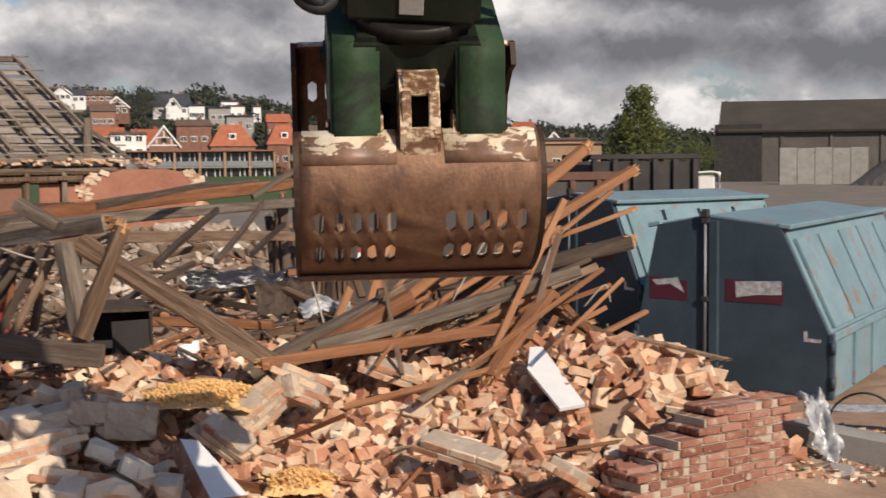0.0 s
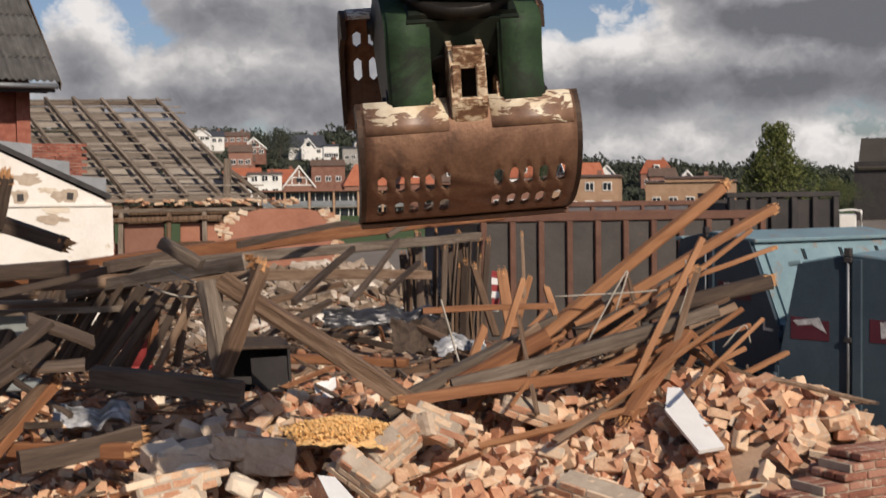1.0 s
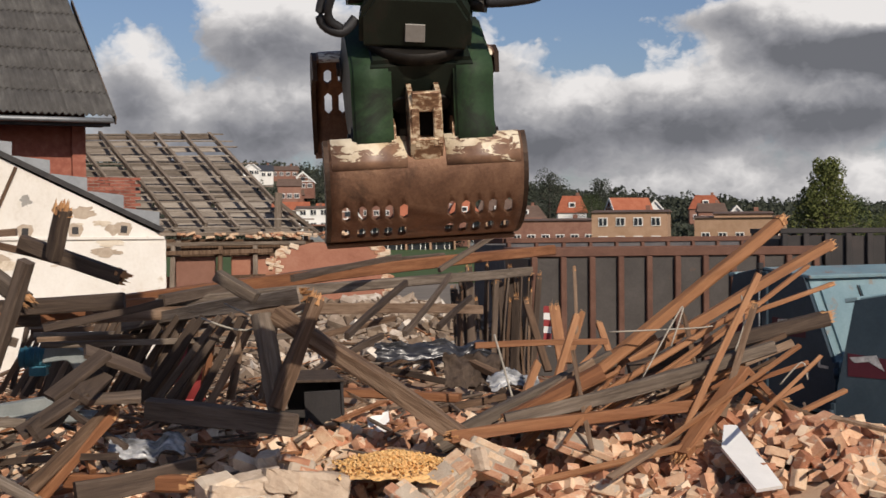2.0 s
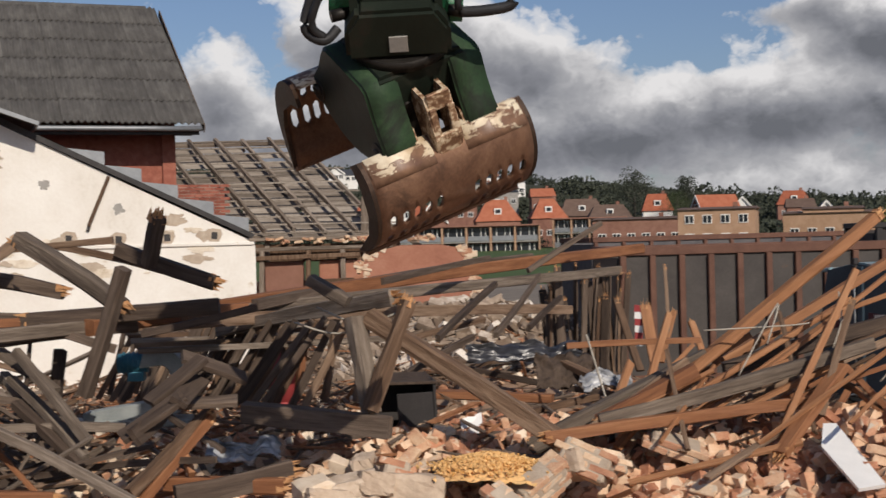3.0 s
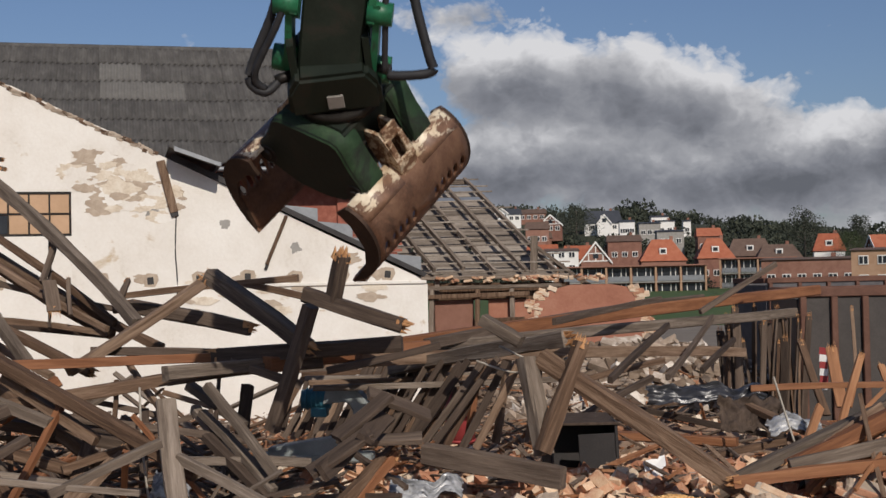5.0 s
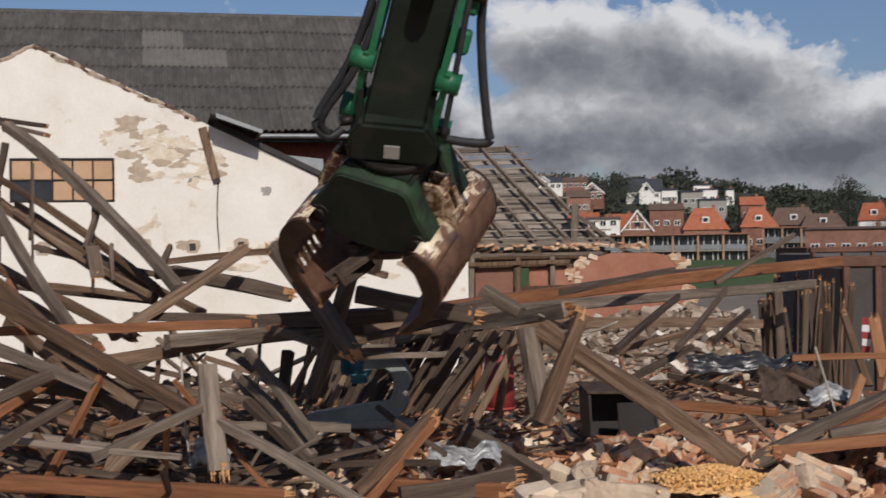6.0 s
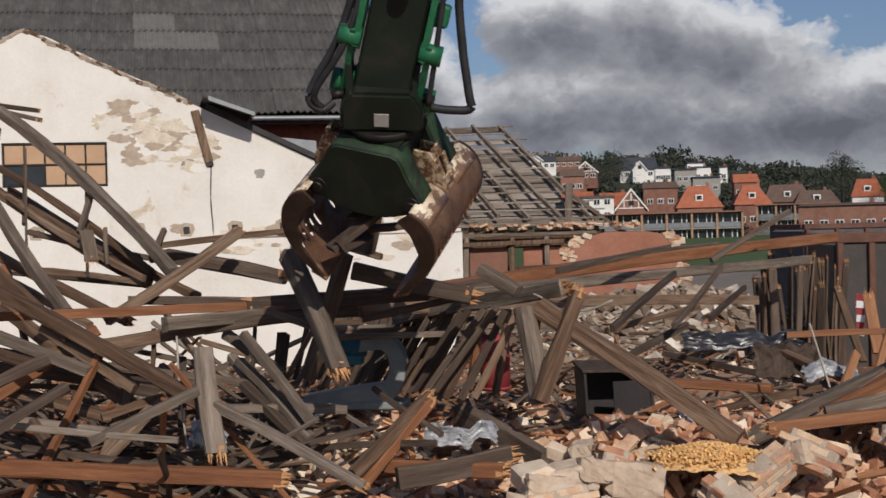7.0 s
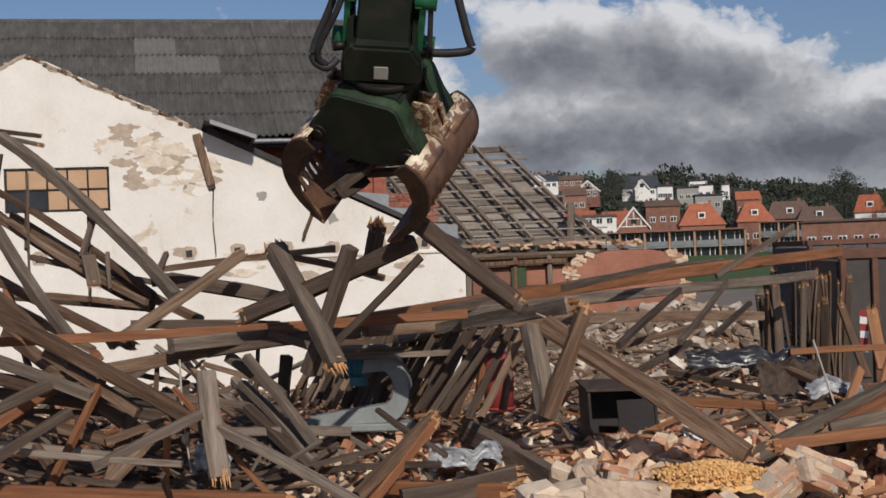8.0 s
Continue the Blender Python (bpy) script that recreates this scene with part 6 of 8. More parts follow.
# ---- timber heap by the brick pile ----
beam((-1.88, 12.25, 0.89), (-0.20, 12.73, 1.70), 0.202, 0.185, "grey_wood", (0,))
beam((-0.36, 12.60, 1.58), (1.50, 13.63, 3.02), 0.126, 0.126, "fresh_wood", (1,))
beam((-1.18, 12.16, 1.15), (-0.30, 12.41, 1.61), 0.168, 0.168, "orange_wood", (0,))
beam((-0.04, 13.36, 1.59), (2.07, 14.32, 2.76), 0.118, 0.118, "fresh_wood", (1,))
beam((-1.15, 11.86, 1.21), (1.29, 12.57, 1.83), 0.126, 0.143, "grey_wood", ())
beam((-1.61, 11.58, 1.10), (0.76, 12.27, 1.34), 0.118, 0.126, "orange_wood", (0,))
beam((0.40, 11.60, 0.96), (0.99, 12.31, 1.64), 0.16, 0.101, "orange_wood", (0,))
beam((-0.04, 13.16, 1.53), (1.94, 13.69, 2.02), 0.168, 0.168, "dark_wood", (1,))
beam((-0.72, 12.33, 1.14), (1.15, 13.16, 2.20), 0.059, 0.059, "fresh_wood", (1,))
beam((-0.41, 12.28, 1.15), (1.72, 13.45, 2.55), 0.05, 0.05, "fresh_wood", (1,))
beam((-0.20, 12.22, 1.21), (1.09, 13.04, 2.09), 0.059, 0.042, "fresh_wood", ())
beam((0.03, 12.15, 1.25), (1.02, 12.62, 1.67), 0.067, 0.05, "fresh_wood", ())
beam((0.14, 12.57, 1.14), (0.98, 12.71, 1.56), 0.067, 0.05, "orange_wood", ())
beam((-0.96, 11.99, 1.10), (0.53, 12.64, 1.67), 0.084, 0.042, "fresh_wood", (0,))
beam((1.03, 12.52, 1.63), (1.72, 12.42, 0.88), 0.067, 0.067, "orange_wood", ())
beam((1.03, 12.72, 1.45), (1.70, 12.62, 1.13), 0.118, 0.084, "old_wood", ())
beam((1.12, 12.63, 1.41), (1.47, 12.38, 1.08), 0.059, 0.05, "fresh_wood", ())
beam((0.34, 13.12, 1.84), (2.01, 13.80, 2.36), 0.067, 0.05, "fresh_wood", (1,))
beam((0.06, 12.77, 1.38), (1.48, 13.31, 1.88), 0.067, 0.067, "old_wood", ())
beam((0.41, 12.21, 1.30), (1.60, 12.61, 1.68), 0.05, 0.05, "orange_wood", ())
beam((-1.76, 14.91, 1.63), (-0.28, 15.35, 1.64), 0.084, 0.084, "orange_wood", ())
beam((-1.33, 17.01, 2.03), (-1.02, 16.54, 1.17), 0.118, 0.05, "old_wood", (0,))
beam((-0.97, 17.07, 1.95), (-0.84, 16.67, 1.26), 0.168, 0.042, "fresh_wood", (0,))
beam((-0.61, 17.12, 1.87), (-0.77, 16.68, 1.26), 0.084, 0.042, "fresh_wood", (0,))
beam((-0.72, 17.31, 2.45), (-0.68, 16.90, 1.53), 0.05, 0.042, "old_wood", (0,))
beam((-0.39, 16.55, 1.77), (-0.22, 16.17, 1.32), 0.101, 0.042, "fresh_wood", (0,))
beam((-1.75, 14.50, 1.47), (-0.85, 13.83, 1.19), 0.134, 0.084, "old_wood", ())
beam((-3.33, 14.14, 1.18), (-1.83, 14.08, 1.14), 0.252, 0.101, "orange_wood", ())
beam((-2.30, 13.19, 1.02), (-1.30, 13.56, 1.22), 0.101, 0.084, "old_wood", ())
beam((-2.63, 12.53, 0.94), (-1.77, 12.67, 0.99), 0.118, 0.084, "dark_wood", ())
beam((1.42, 12.78, 1.13), (2.05, 13.29, 1.34), 0.067, 0.05, "fresh_wood", ())
beam((-3.92, 15.57, 1.62), (-3.01, 16.74, 1.82), 0.101, 0.084, "old_wood", ())
beam((-3.56, 14.61, 1.35), (-3.07, 16.22, 1.64), 0.084, 0.084, "dark_wood", ())


# ---- bricks and rubble ----
def brick_mesh(rng, kind):
    """A whole or broken brick with chipped corners."""
    bm = bmesh.new()
    l = {0: 0.245, 1: 0.17, 2: 0.115}[kind] * rng.uniform(0.95, 1.05)
    box_in(bm, (l, 0.12, rng.uniform(0.064, 0.084)), None, 0.008)
    for v in bm.verts:
        v.co += Vector((rng.uniform(-1, 1), rng.uniform(-1, 1), rng.uniform(-1, 1))) * 0.004
        if kind and v.co.x > 0:
            v.co.x += rng.uniform(-0.045, 0.03)
    return mesh_of("brick", bm, "brick")


def lump_bm(rng, r, flat=0.7):
    """An angular broken lump: the hull of a few scattered corners, with a second smaller piece stuck to it."""
    bm = bmesh.new()
    for k, off in ((1.0, 0.0), (0.6, 0.75)):
        o = Vector((rng.uniform(-1, 1), rng.uniform(-1, 1), rng.uniform(-0.4, 0.4))) * r * off
        vs = []
        for sx in (-1, 1):
            for sy in (-1, 1):
                for sz in (-1, 1):
                    for _ in range(2):
                        vs.append(bm.verts.new(o + Vector((sx * rng.uniform(0.45, 1.0), sy * rng.uniform(0.4, 0.85), sz * flat * rng.uniform(0.4, 0.8))) * r * k * 1.1))
        res = bmesh.ops.convex_hull(bm, input=vs)
        bmesh.ops.delete(bm, geom=list({g for g in res["geom_interior"] + res["geom_unused"] if isinstance(g, bmesh.types.BMVert)}), context="VERTS")
    return bm


def make_brick_heap():
    heap = thing("brick_heap", pose(0, 0, 0), "heap of broken mortar-stained bricks and plaster", "brick heap")
    rng = random.Random(31)
    kinds = [[brick_mesh(rng, k) for _ in range(4)] for k in range(3)]
    made = 0
    while made < 300:
        x, y = rng.uniform(-3.6, 2.7), rng.uniform(9.4, 12.9)
        if x > 1.2 and y < 8.95 + 0.685 * x or x < -2.3 and rng.random() < 0.4:
            continue
        ob = new("brick", rng.choice(kinds[0] if rng.random() < 0.68 else kinds[1] if rng.random() < 0.8 else kinds[2]))
        ob.parent = heap
        tumble = 28 if rng.random() < 0.7 else 85
        ob.matrix_basis = pose(x, y, height(x, y) + rng.uniform(0.03, 0.17), rng.uniform(-tumble, tumble), rng.uniform(-tumble, tumble), rng.uniform(0, 360))
        made += 1
    poses = []
    for _ in range(4600):
        left = rng.random() < 0.30
        x, y = (rng.uniform(-5.4, -2.4), rng.uniform(9.0, 11.4)) if left else (rng.gauss(-0.8, 2.6), rng.uniform(8.6, 14.6))
        if x > 1.2 and y < 8.95 + 0.685 * x or x > 3:
            continue
        k = rng.uniform(0.65, 1.1)
        poses.append(pose(x, y, height(x, y) + rng.uniform(-0.02, 0.12), rng.uniform(-70, 70), rng.uniform(-70, 70), rng.uniform(0, 360)) @ Matrix.Diagonal((0.24 * k, 0.12, 0.075, 1)))
    stuff("broken_brick", poses, rng, "brick_stuff", "broken mortar-stained brick ends", parent=heap)
    return heap


def scatter_rubble():
    """Crumbs of brick, plaster and wood over the whole debris field."""
    rng = random.Random(41)
    verts, faces, kinds = [], [], []
    quads = ((0, 1, 3, 2), (4, 6, 7, 5), (0, 4, 5, 1), (2, 3, 7, 6), (0, 2, 6, 4), (1, 5, 7, 3))
    for _ in range(9500):
        y = rng.uniform(8.5, 26)
        x = rng.uniform(-0.86 * y - 1, 0.12 * y + 1.0)
        if x > 1.2 and y < 10.3 + 0.5 * x or x > 2.6:
            continue
        wood = rng.random() < (0.12 if -3.0 < x and y < 12.4 else 0.45)
        size = (rng.uniform(0.2, 1.0), rng.uniform(0.02, 0.06), rng.uniform(0.012, 0.03)) if wood else (rng.uniform(0.03, 0.16), rng.uniform(0.03, 0.12), rng.uniform(0.02, 0.08))
        m = pose(x, y, height(x, y) + rng.uniform(0, 0.10 if not wood else 0.25), rng.uniform(-25, 25), rng.uniform(-25, 25), rng.uniform(0, 360))
        base = len(verts)
        for sx in (-0.5, 0.5):
            for sy in (-0.5, 0.5):
                for sz in (-0.5, 0.5):
                    verts.append(m @ Vector((sx * size[0] * rng.uniform(0.7, 1.1), sy * size[1] * rng.uniform(0.7, 1.1), sz * size[2])))
        faces.extend([tuple(base + i for i in q) for q in quads])
        kinds.extend([1 + rng.randrange(3) if wood else (0 if rng.random() < 0.6 else 4)] * 6)
    # crumbs and splinters on the yard at the foot of the wall stump
    for _ in range(1500):
        x, y = rng.uniform(2.3, 4.9), rng.uniform(9.6, 13.4)
        if y < 9.4 + 0.45 * x:
            continue
        wood = rng.random() < 0.25
        size = (rng.uniform(0.1, 0.4), 0.025, 0.015) if wood else (rng.uniform(0.02, 0.09), rng.uniform(0.02, 0.07), rng.uniform(0.015, 0.05))
        m = pose(x, y, height(x, y) + 0.01, rng.uniform(-15, 15), rng.uniform(-15, 15), rng.uniform(0, 360))
        base = len(verts)
        verts.extend(m @ Vector((sx * size[0], sy * size[1], sz * size[2])) for sx in (-0.5, 0.5) for sy in (-0.5, 0.5) for sz in (-0.5, 0.5))
        faces.extend([tuple(base + i for i in q) for q in quads])
        kinds.extend([1 + rng.randrange(3) if wood else (0 if rng.random() < 0.6 else 4)] * 6)
    me = bpy.data.meshes.new("debris")
    me.from_pydata(verts, [], faces)
    for m in ("brick_stuff", "old_wood", "dark_wood", "orange_wood", "pale_stone"):
        me.materials.append(M[m])
    me.polygons.foreach_set("material_index", kinds)
    tagged(new("debris", me), "splinters, brick crumbs and plaster strewn over the yard", "debris", kind="stuff")


scatter_rubble()


def scatter_planks():
    """The looser planks and laths that fill the debris field."""
    rng = random.Random(52)
    for _ in range(160):
        y = rng.uniform(10.2, 22)
        x = rng.uniform(-0.78 * y + 0.4, -0.12 * y)
        if -0.54 * y < x < -0.27 * y and y < 18:
            continue
        l = rng.uniform(0.7, 2.6)
        a = rng.gauss(20, 45)
        up = rng.gauss(4, 16)
        flat = -0.37 * y < x < -0.14 * y and y < 16
        if flat:
            up = rng.gauss(0, 5)
        z = height(x, y) + rng.uniform(0.03, 0.2 if flat else 0.32)
        d = Vector((math.cos(radians(a)) * math.cos(radians(up)), math.sin(radians(a)) * math.cos(radians(up)), math.sin(radians(up)))) * l
        p = Vector((x, y, max(z, 0.1 + abs(d.z) * 0.5)))
        mat = rng.choice(("old_wood", "dark_wood", "grey_wood", "grey_wood", "orange_wood"))
        beam(p - d / 2, p + d / 2, rng.uniform(0.03, 0.10), rng.uniform(0.02, 0.06), mat, (1,) if rng.random() < 0.3 else (), 0.01, rng.uniform(0, 90), name="plank", group="loose planks")
    for _ in range(45):
        y = rng.uniform(11.6, 14.5)
        x = rng.uniform(-1.2, 1.35)
        l = rng.uniform(0.5, 1.8)
        a = rng.gauss(45, 28)
        up = rng.gauss(22, 14)
        d = Vector((math.cos(radians(a)) * math.cos(radians(up)), math.sin(radians(a)) * math.cos(radians(up)), math.sin(radians(up)))) * l
        p = Vector((x, y, height(x, y) + abs(d.z) / 2 + rng.uniform(0.0, 0.3)))
        mat = rng.choice(("fresh_wood", "orange_wood", "old_wood", "fresh_wood"))
        beam(p - d / 2, p + d / 2, rng.uniform(0.03, 0.09), rng.uniform(0.02, 0.05), mat, (1,) if rng.random() < 0.4 else (), 0.01, rng.uniform(0, 90), name="lath", label="splintered pine lath in the timber heap", group="splintered laths")

    # fallen rafters: long members that slope down towards the trusses, and a second set across them
    for k in range(20):
        y = rng.uniform(12.0, 18.5)
        x = rng.uniform(-0.60 * y, -0.36 * y)
        if -0.54 * y < x < -0.27 * y and y < 18:
            continue
        l = rng.uniform(1.2, 3.2)
        lean = rng.gauss(-26, 9) if k % 3 else rng.gauss(24, 14)
        a = rng.gauss(12, 22)
        d = Vector((math.cos(radians(a)) * math.cos(radians(lean)), math.sin(radians(a)) * math.cos(radians(lean)), math.sin(radians(lean)))) * l
        top = 0.35 + 1.15 * min(1.0, max(0.0, (-x - 0.28 * y) / (0.3 * y))) * (0.4 + 0.6 * rng.random())
        p = Vector((x, y, height(x, y) + max(abs(d.z) / 2 + 0.04, top * rng.uniform(0.3, 1.0))))
        beam(p - d / 2, p + d / 2, rng.uniform(0.03, 0.08), rng.uniform(0.03, 0.08), rng.choice(("dark_wood", "grey_wood", "old_wood", "orange_wood", "grey_wood")), (1,) if rng.random() < 0.4 else (), 0.012, rng.uniform(0, 90), name="rafter", label="fallen brown rafter in the tangle of roof timbers", group="fallen rafters")

    # a low tangle of thin laths and battens before the white wall
    for k in range(210):
        y = rng.uniform(9.3, 14.0)
        x = rng.uniform(-0.86 * y, -0.36 * y)
        if x > -5.0 and y < 11.2 or x > -0.56 * y and y > 11.0:
            continue
        l = rng.uniform(0.8, 2.4)
        lean, a = rng.gauss(-6, 16), rng.gauss(10, 40)
        d = Vector((math.cos(radians(a)) * math.cos(radians(lean)), math.sin(radians(a)) * math.cos(radians(lean)), math.sin(radians(lean)))) * l
        p = Vector((x, y, height(x, y) + abs(d.z) / 2 + rng.uniform(0.02, 0.22 if k % 3 else 0.55)))
        beam(p - d / 2, p + d / 2, rng.uniform(0.025, 0.06), rng.uniform(0.02, 0.05), rng.choice(("dark_wood", "dark_wood", "dark_wood", "old_wood", "orange_wood") if x < -6.0 else ("dark_wood", "old_wood", "old_wood", "orange_wood", "grey_wood", "grey_wood")), (1,) if rng.random() < 0.3 else (), 0.02, rng.uniform(0, 90), name="batten", label="thin brown batten in the low tangle of debris", group="fallen battens")


scatter_planks()


def ruin_rubble():
    """Pale rubble banks between the skips and the brick ruin."""
    rng = random.Random(91)
    poses = []
    for _ in range(1700):
        x, y = (rng.gauss(-5.2, 2.2), rng.gauss(26.4, 1.1)) if rng.random() < 0.6 else (rng.gauss(-9.0, 3.4), rng.gauss(32.4, 1.4))
        k = rng.uniform(0.05, 0.2) if rng.random() < 0.85 else rng.uniform(0.2, 0.32)
        poses.append(pose(x, y, height(x, y) + 0.03, rng.uniform(-40, 40), rng.uniform(-40, 40), rng.uniform(0, 360)) @ Matrix.Diagonal((k * 2.2, k, k * 0.5, 1)))
    stuff("rubble_bank", poses, rng, "pale_rubble", "bank of pale broken masonry before the ruin", "rubble")
    # planks lying on the bank, and upright laths, mostly dark for the shaded void at the end of the skip
    for _ in range(16):
        x, y = rng.uniform(-7.5, -3), rng.uniform(22.5, 26)
        l = rng.uniform(0.8, 2.2)
        d = Vector((l, rng.uniform(-0.5, 0.5), rng.uniform(-0.1, 0.15)))
        beam((x, y, height(x, y) + 0.15), Vector((x, y, height(x, y) + 0.15)) + d, 0.12, 0.04, rng.choice(("old_wood", "grey_wood", "roof_board")), (), name="plank", label="loose board lying on the rubble bank", group="loose planks")
    for i in range(26):
        a = Vector((-2.80, 21.46, 0.72)).lerp(Vector((-1.66, 23.48, 0.47)), (i % 13 + 0.5 * (i // 13)) / 13)
        tall = rng.uniform(1.7, 2.35)
        beam((a.x, a.y + rng.uniform(-0.1, 0.1), 0.05), (a.x + rng.uniform(-0.2, 0.2), a.y + rng.uniform(-0.1, 0.2), tall), 0.13, 0.03, "dark_wood" if i % 4 else "old_wood", (1,), name="board", label="ragged lath, mostly dark to fill the shaded void by the skip", group="boards by the skip")


ruin_rubble()


def make_masonry_block():
    """The stump of a brick wall in bond, its top broken away in steps."""
    rng = random.Random(61)
    a, b = Vector((1.45, 9.75, 0)), Vector((2.72, 10.62, 0))
    ang = math.degrees(math.atan2(b.y - a.y, b.x - a.x))
    block = thing("brick_wall_stump", pose(a.x, a.y, 0.0, 0, 0, ang), "broken stump of red brick wall in lime mortar", "brick wall")
    length = (b - a).length
    whole, half = (mesh_of("brick", box((l, 0.11, 0.057), None, 0.009), "stump_brick") for l in (0.228, 0.112))
    for c in range(14):
        z = 0.02 + c * 0.069
        first = max(0.0, (c - 6) * 0.13 + rng.uniform(-0.16, 0.16))
        x = first - (0.12 if c % 2 else 0.0)
        while x < length:
            for row in range(3):
                short = row == 0 and rng.random() < 0.12
                ob = new("brick", half if short else whole)
                ob.parent = block
                ob.matrix_basis = pose(x + 0.114, row * 0.122 + rng.uniform(-0.006, 0.006), z, rng.uniform(-2, 2), rng.uniform(-1.5, 1.5), rng.uniform(-2.5, 2.5))
            x += 0.24
        w = length - first
        part("mortar_bed", box((w, 0.33, 0.062), pose(first + w / 2 - 0.02, 0.125, z - 0.006)), "mortar", block)
    for i in range(34):
        ob = new("brick", whole if rng.random() < 0.6 else half)
        ob.parent = block
        x = rng.uniform(0.05, length - 0.08)
        z = 0.47 + 0.50 * max(0.0, x - 0.1) / length + rng.uniform(0.0, 0.08)
        ob.matrix_basis = pose(x, rng.uniform(0.0, 0.42), z, rng.uniform(-35, 35), rng.uniform(-35, 35), rng.uniform(0, 180))


make_masonry_block()


def make_small_things():
    rng = random.Random(71)
    # the white board on the bricks
    bm = bmesh.new()
    top = [bm.verts.new(p) for p in ((0.77, 11.77, 1.21), (0.88, 11.78, 1.21), (1.16, 10.81, 0.87), (0.94, 10.67, 0.86), (0.72, 11.35, 1.08))]
    low = [bm.verts.new(v.co + Vector((0, 0.02, -0.03))) for v in top]
    bm.faces.new(top)
    bm.faces.new(low[::-1])
    for k in range(5):
        bm.faces.new((top[k], low[k], low[(k + 1) % 5], top[(k + 1) % 5]))
    bmesh.ops.recalc_face_normals(bm, faces=bm.faces)
    tagged(part("white_board", bm, "white_board"), "white laminated board lying on the bricks", "board")
    for corners, drop in ((((-2.06, 10.18, 0.74), (-1.94, 10.27, 0.71), (-1.46, 9.65, 0.43), (-1.70, 9.45, 0.45)), Vector((-0.09, 0.05, -0.12))),
                          (((-2.58, 12.66, 1.11), (-2.39, 12.81, 1.16), (-2.34, 12.62, 1.02), (-2.42, 12.50, 0.96), (-2.53, 12.57, 0.99)), Vector((0.02, 0.06, -0.05)))):
        bm = bmesh.new()
        top = [bm.verts.new(p) for p in corners]
        low = [bm.verts.new(v.co + drop) for v in top]
        k = len(top)
        bm.faces.new(top)
        bm.faces.new(low[::-1]).material_index = 1
        for q in range(k):
            bm.faces.new((top[q], low[q], low[(q + 1) % k], top[(q + 1) % k])).material_index = 1
        bmesh.ops.recalc_face_normals(bm, faces=bm.faces)
        tagged(part("plaster_slab", bm, ("white_board", "brick")), "white-faced broken plaster slab in the rubble", "plaster slab")
    # pale plaster lumps in the rubble
    for _ in range(60):
        x, y = rng.uniform(-6.2, -1.2), rng.uniform(9.4, 12.8)
        r = rng.uniform(0.05, 0.15)
        tagged(part("masonry_lump", lump_bm(rng, r), "pale_stone", at=pose(x, y, height(x, y) + r * 0.5, rng.uniform(-40, 40), rng.uniform(-40, 40), rng.uniform(0, 360))), "pale dusty lump of plastered masonry", "rubble", "lumps of masonry")
    for p, r in (((-3.40, 10.48, 0.83), 0.17), ((-3.09, 10.17, 0.69), 0.15), ((-3.34, 10.07, 0.67), 0.16), ((-3.03, 9.76, 0.55), 0.2), ((-3.22, 9.56, 0.49), 0.17), ((-2.77, 9.56, 0.49), 0.15), ((-2.67, 10.17, 0.65), 0.14), ((-2.34, 9.86, 0.58), 0.16), ((-2.04, 9.66, 0.50), 0.13), ((-2.43, 9.56, 0.49), 0.15), ((-3.35, 11.09, 0.93), 0.11)):
        tagged(part("masonry_lump", lump_bm(rng, r, 0.62), "pale_stone", at=Matrix.Translation(p) @ pose(0, 0, 0, rng.uniform(-30, 30), rng.uniform(-30, 30), rng.uniform(0, 360))), "pale dusty lump of plastered masonry", "rubble", "lumps of masonry")
    # squared blocks of plastered masonry
    for p, size, turn in (((-3.10, 10.63, 0.81), (0.4, 0.3, 0.24), (6, -8, 20)), ((-2.64, 10.88, 0.75), (0.5, 0.4, 0.3), (-8, 6, 12)), ((-3.09, 11.08, 0.76), (0.2, 0.3, 0.55), (4, -12, 8)), ((-3.26, 10.38, 0.74), (0.4, 0.3, 0.22), (-14, 10, 30)), ((-3.20, 9.76, 0.53), (0.5, 0.32, 0.2), (-10, -6, 12)), ((-1.30, 11.29, 0.92), (0.34, 0.3, 0.22), (-25, 10, 55)), ((-2.94, 10.68, 0.85), (0.3, 0.3, 0.2), (-12, 10, 25))):
        bm = bmesh.new()
        bmesh.ops.create_cube(bm, size=1)
        bmesh.ops.subdivide_edges(bm, edges=bm.edges[:], cuts=5, use_grid_fill=True)
        o = Vector((rng.uniform(0, 40), rng.uniform(0, 40), 0))
        for v in bm.verts:
            q = v.co.copy()
            edge = sum(1 for c in q if abs(c) > 0.49)
            chip = (0.05 if edge == 2 else 0.12 if edge == 3 else 0.0) * (1 + noise.noise(q * 4 + o))
            v.co = Vector((q.x * size[0], q.y * size[1], q.z * size[2])) * (1 - chip) + Vector((1, 1, 1)) * 0.02 * noise.noise(q * 5 + o)
        tagged(part("masonry_block", bm, "dusty_block", at=Matrix.Translation(p) @ pose(0, 0, 0, *turn)), "squared block of dusty plastered masonry", "rubble", "blocks of masonry")
    # chunks of wall still held together by mortar
    kinds = [mesh_of("brick", box((l, 0.108, 0.058), None, 0.006), "brick") for l in (0.228, 0.16)]
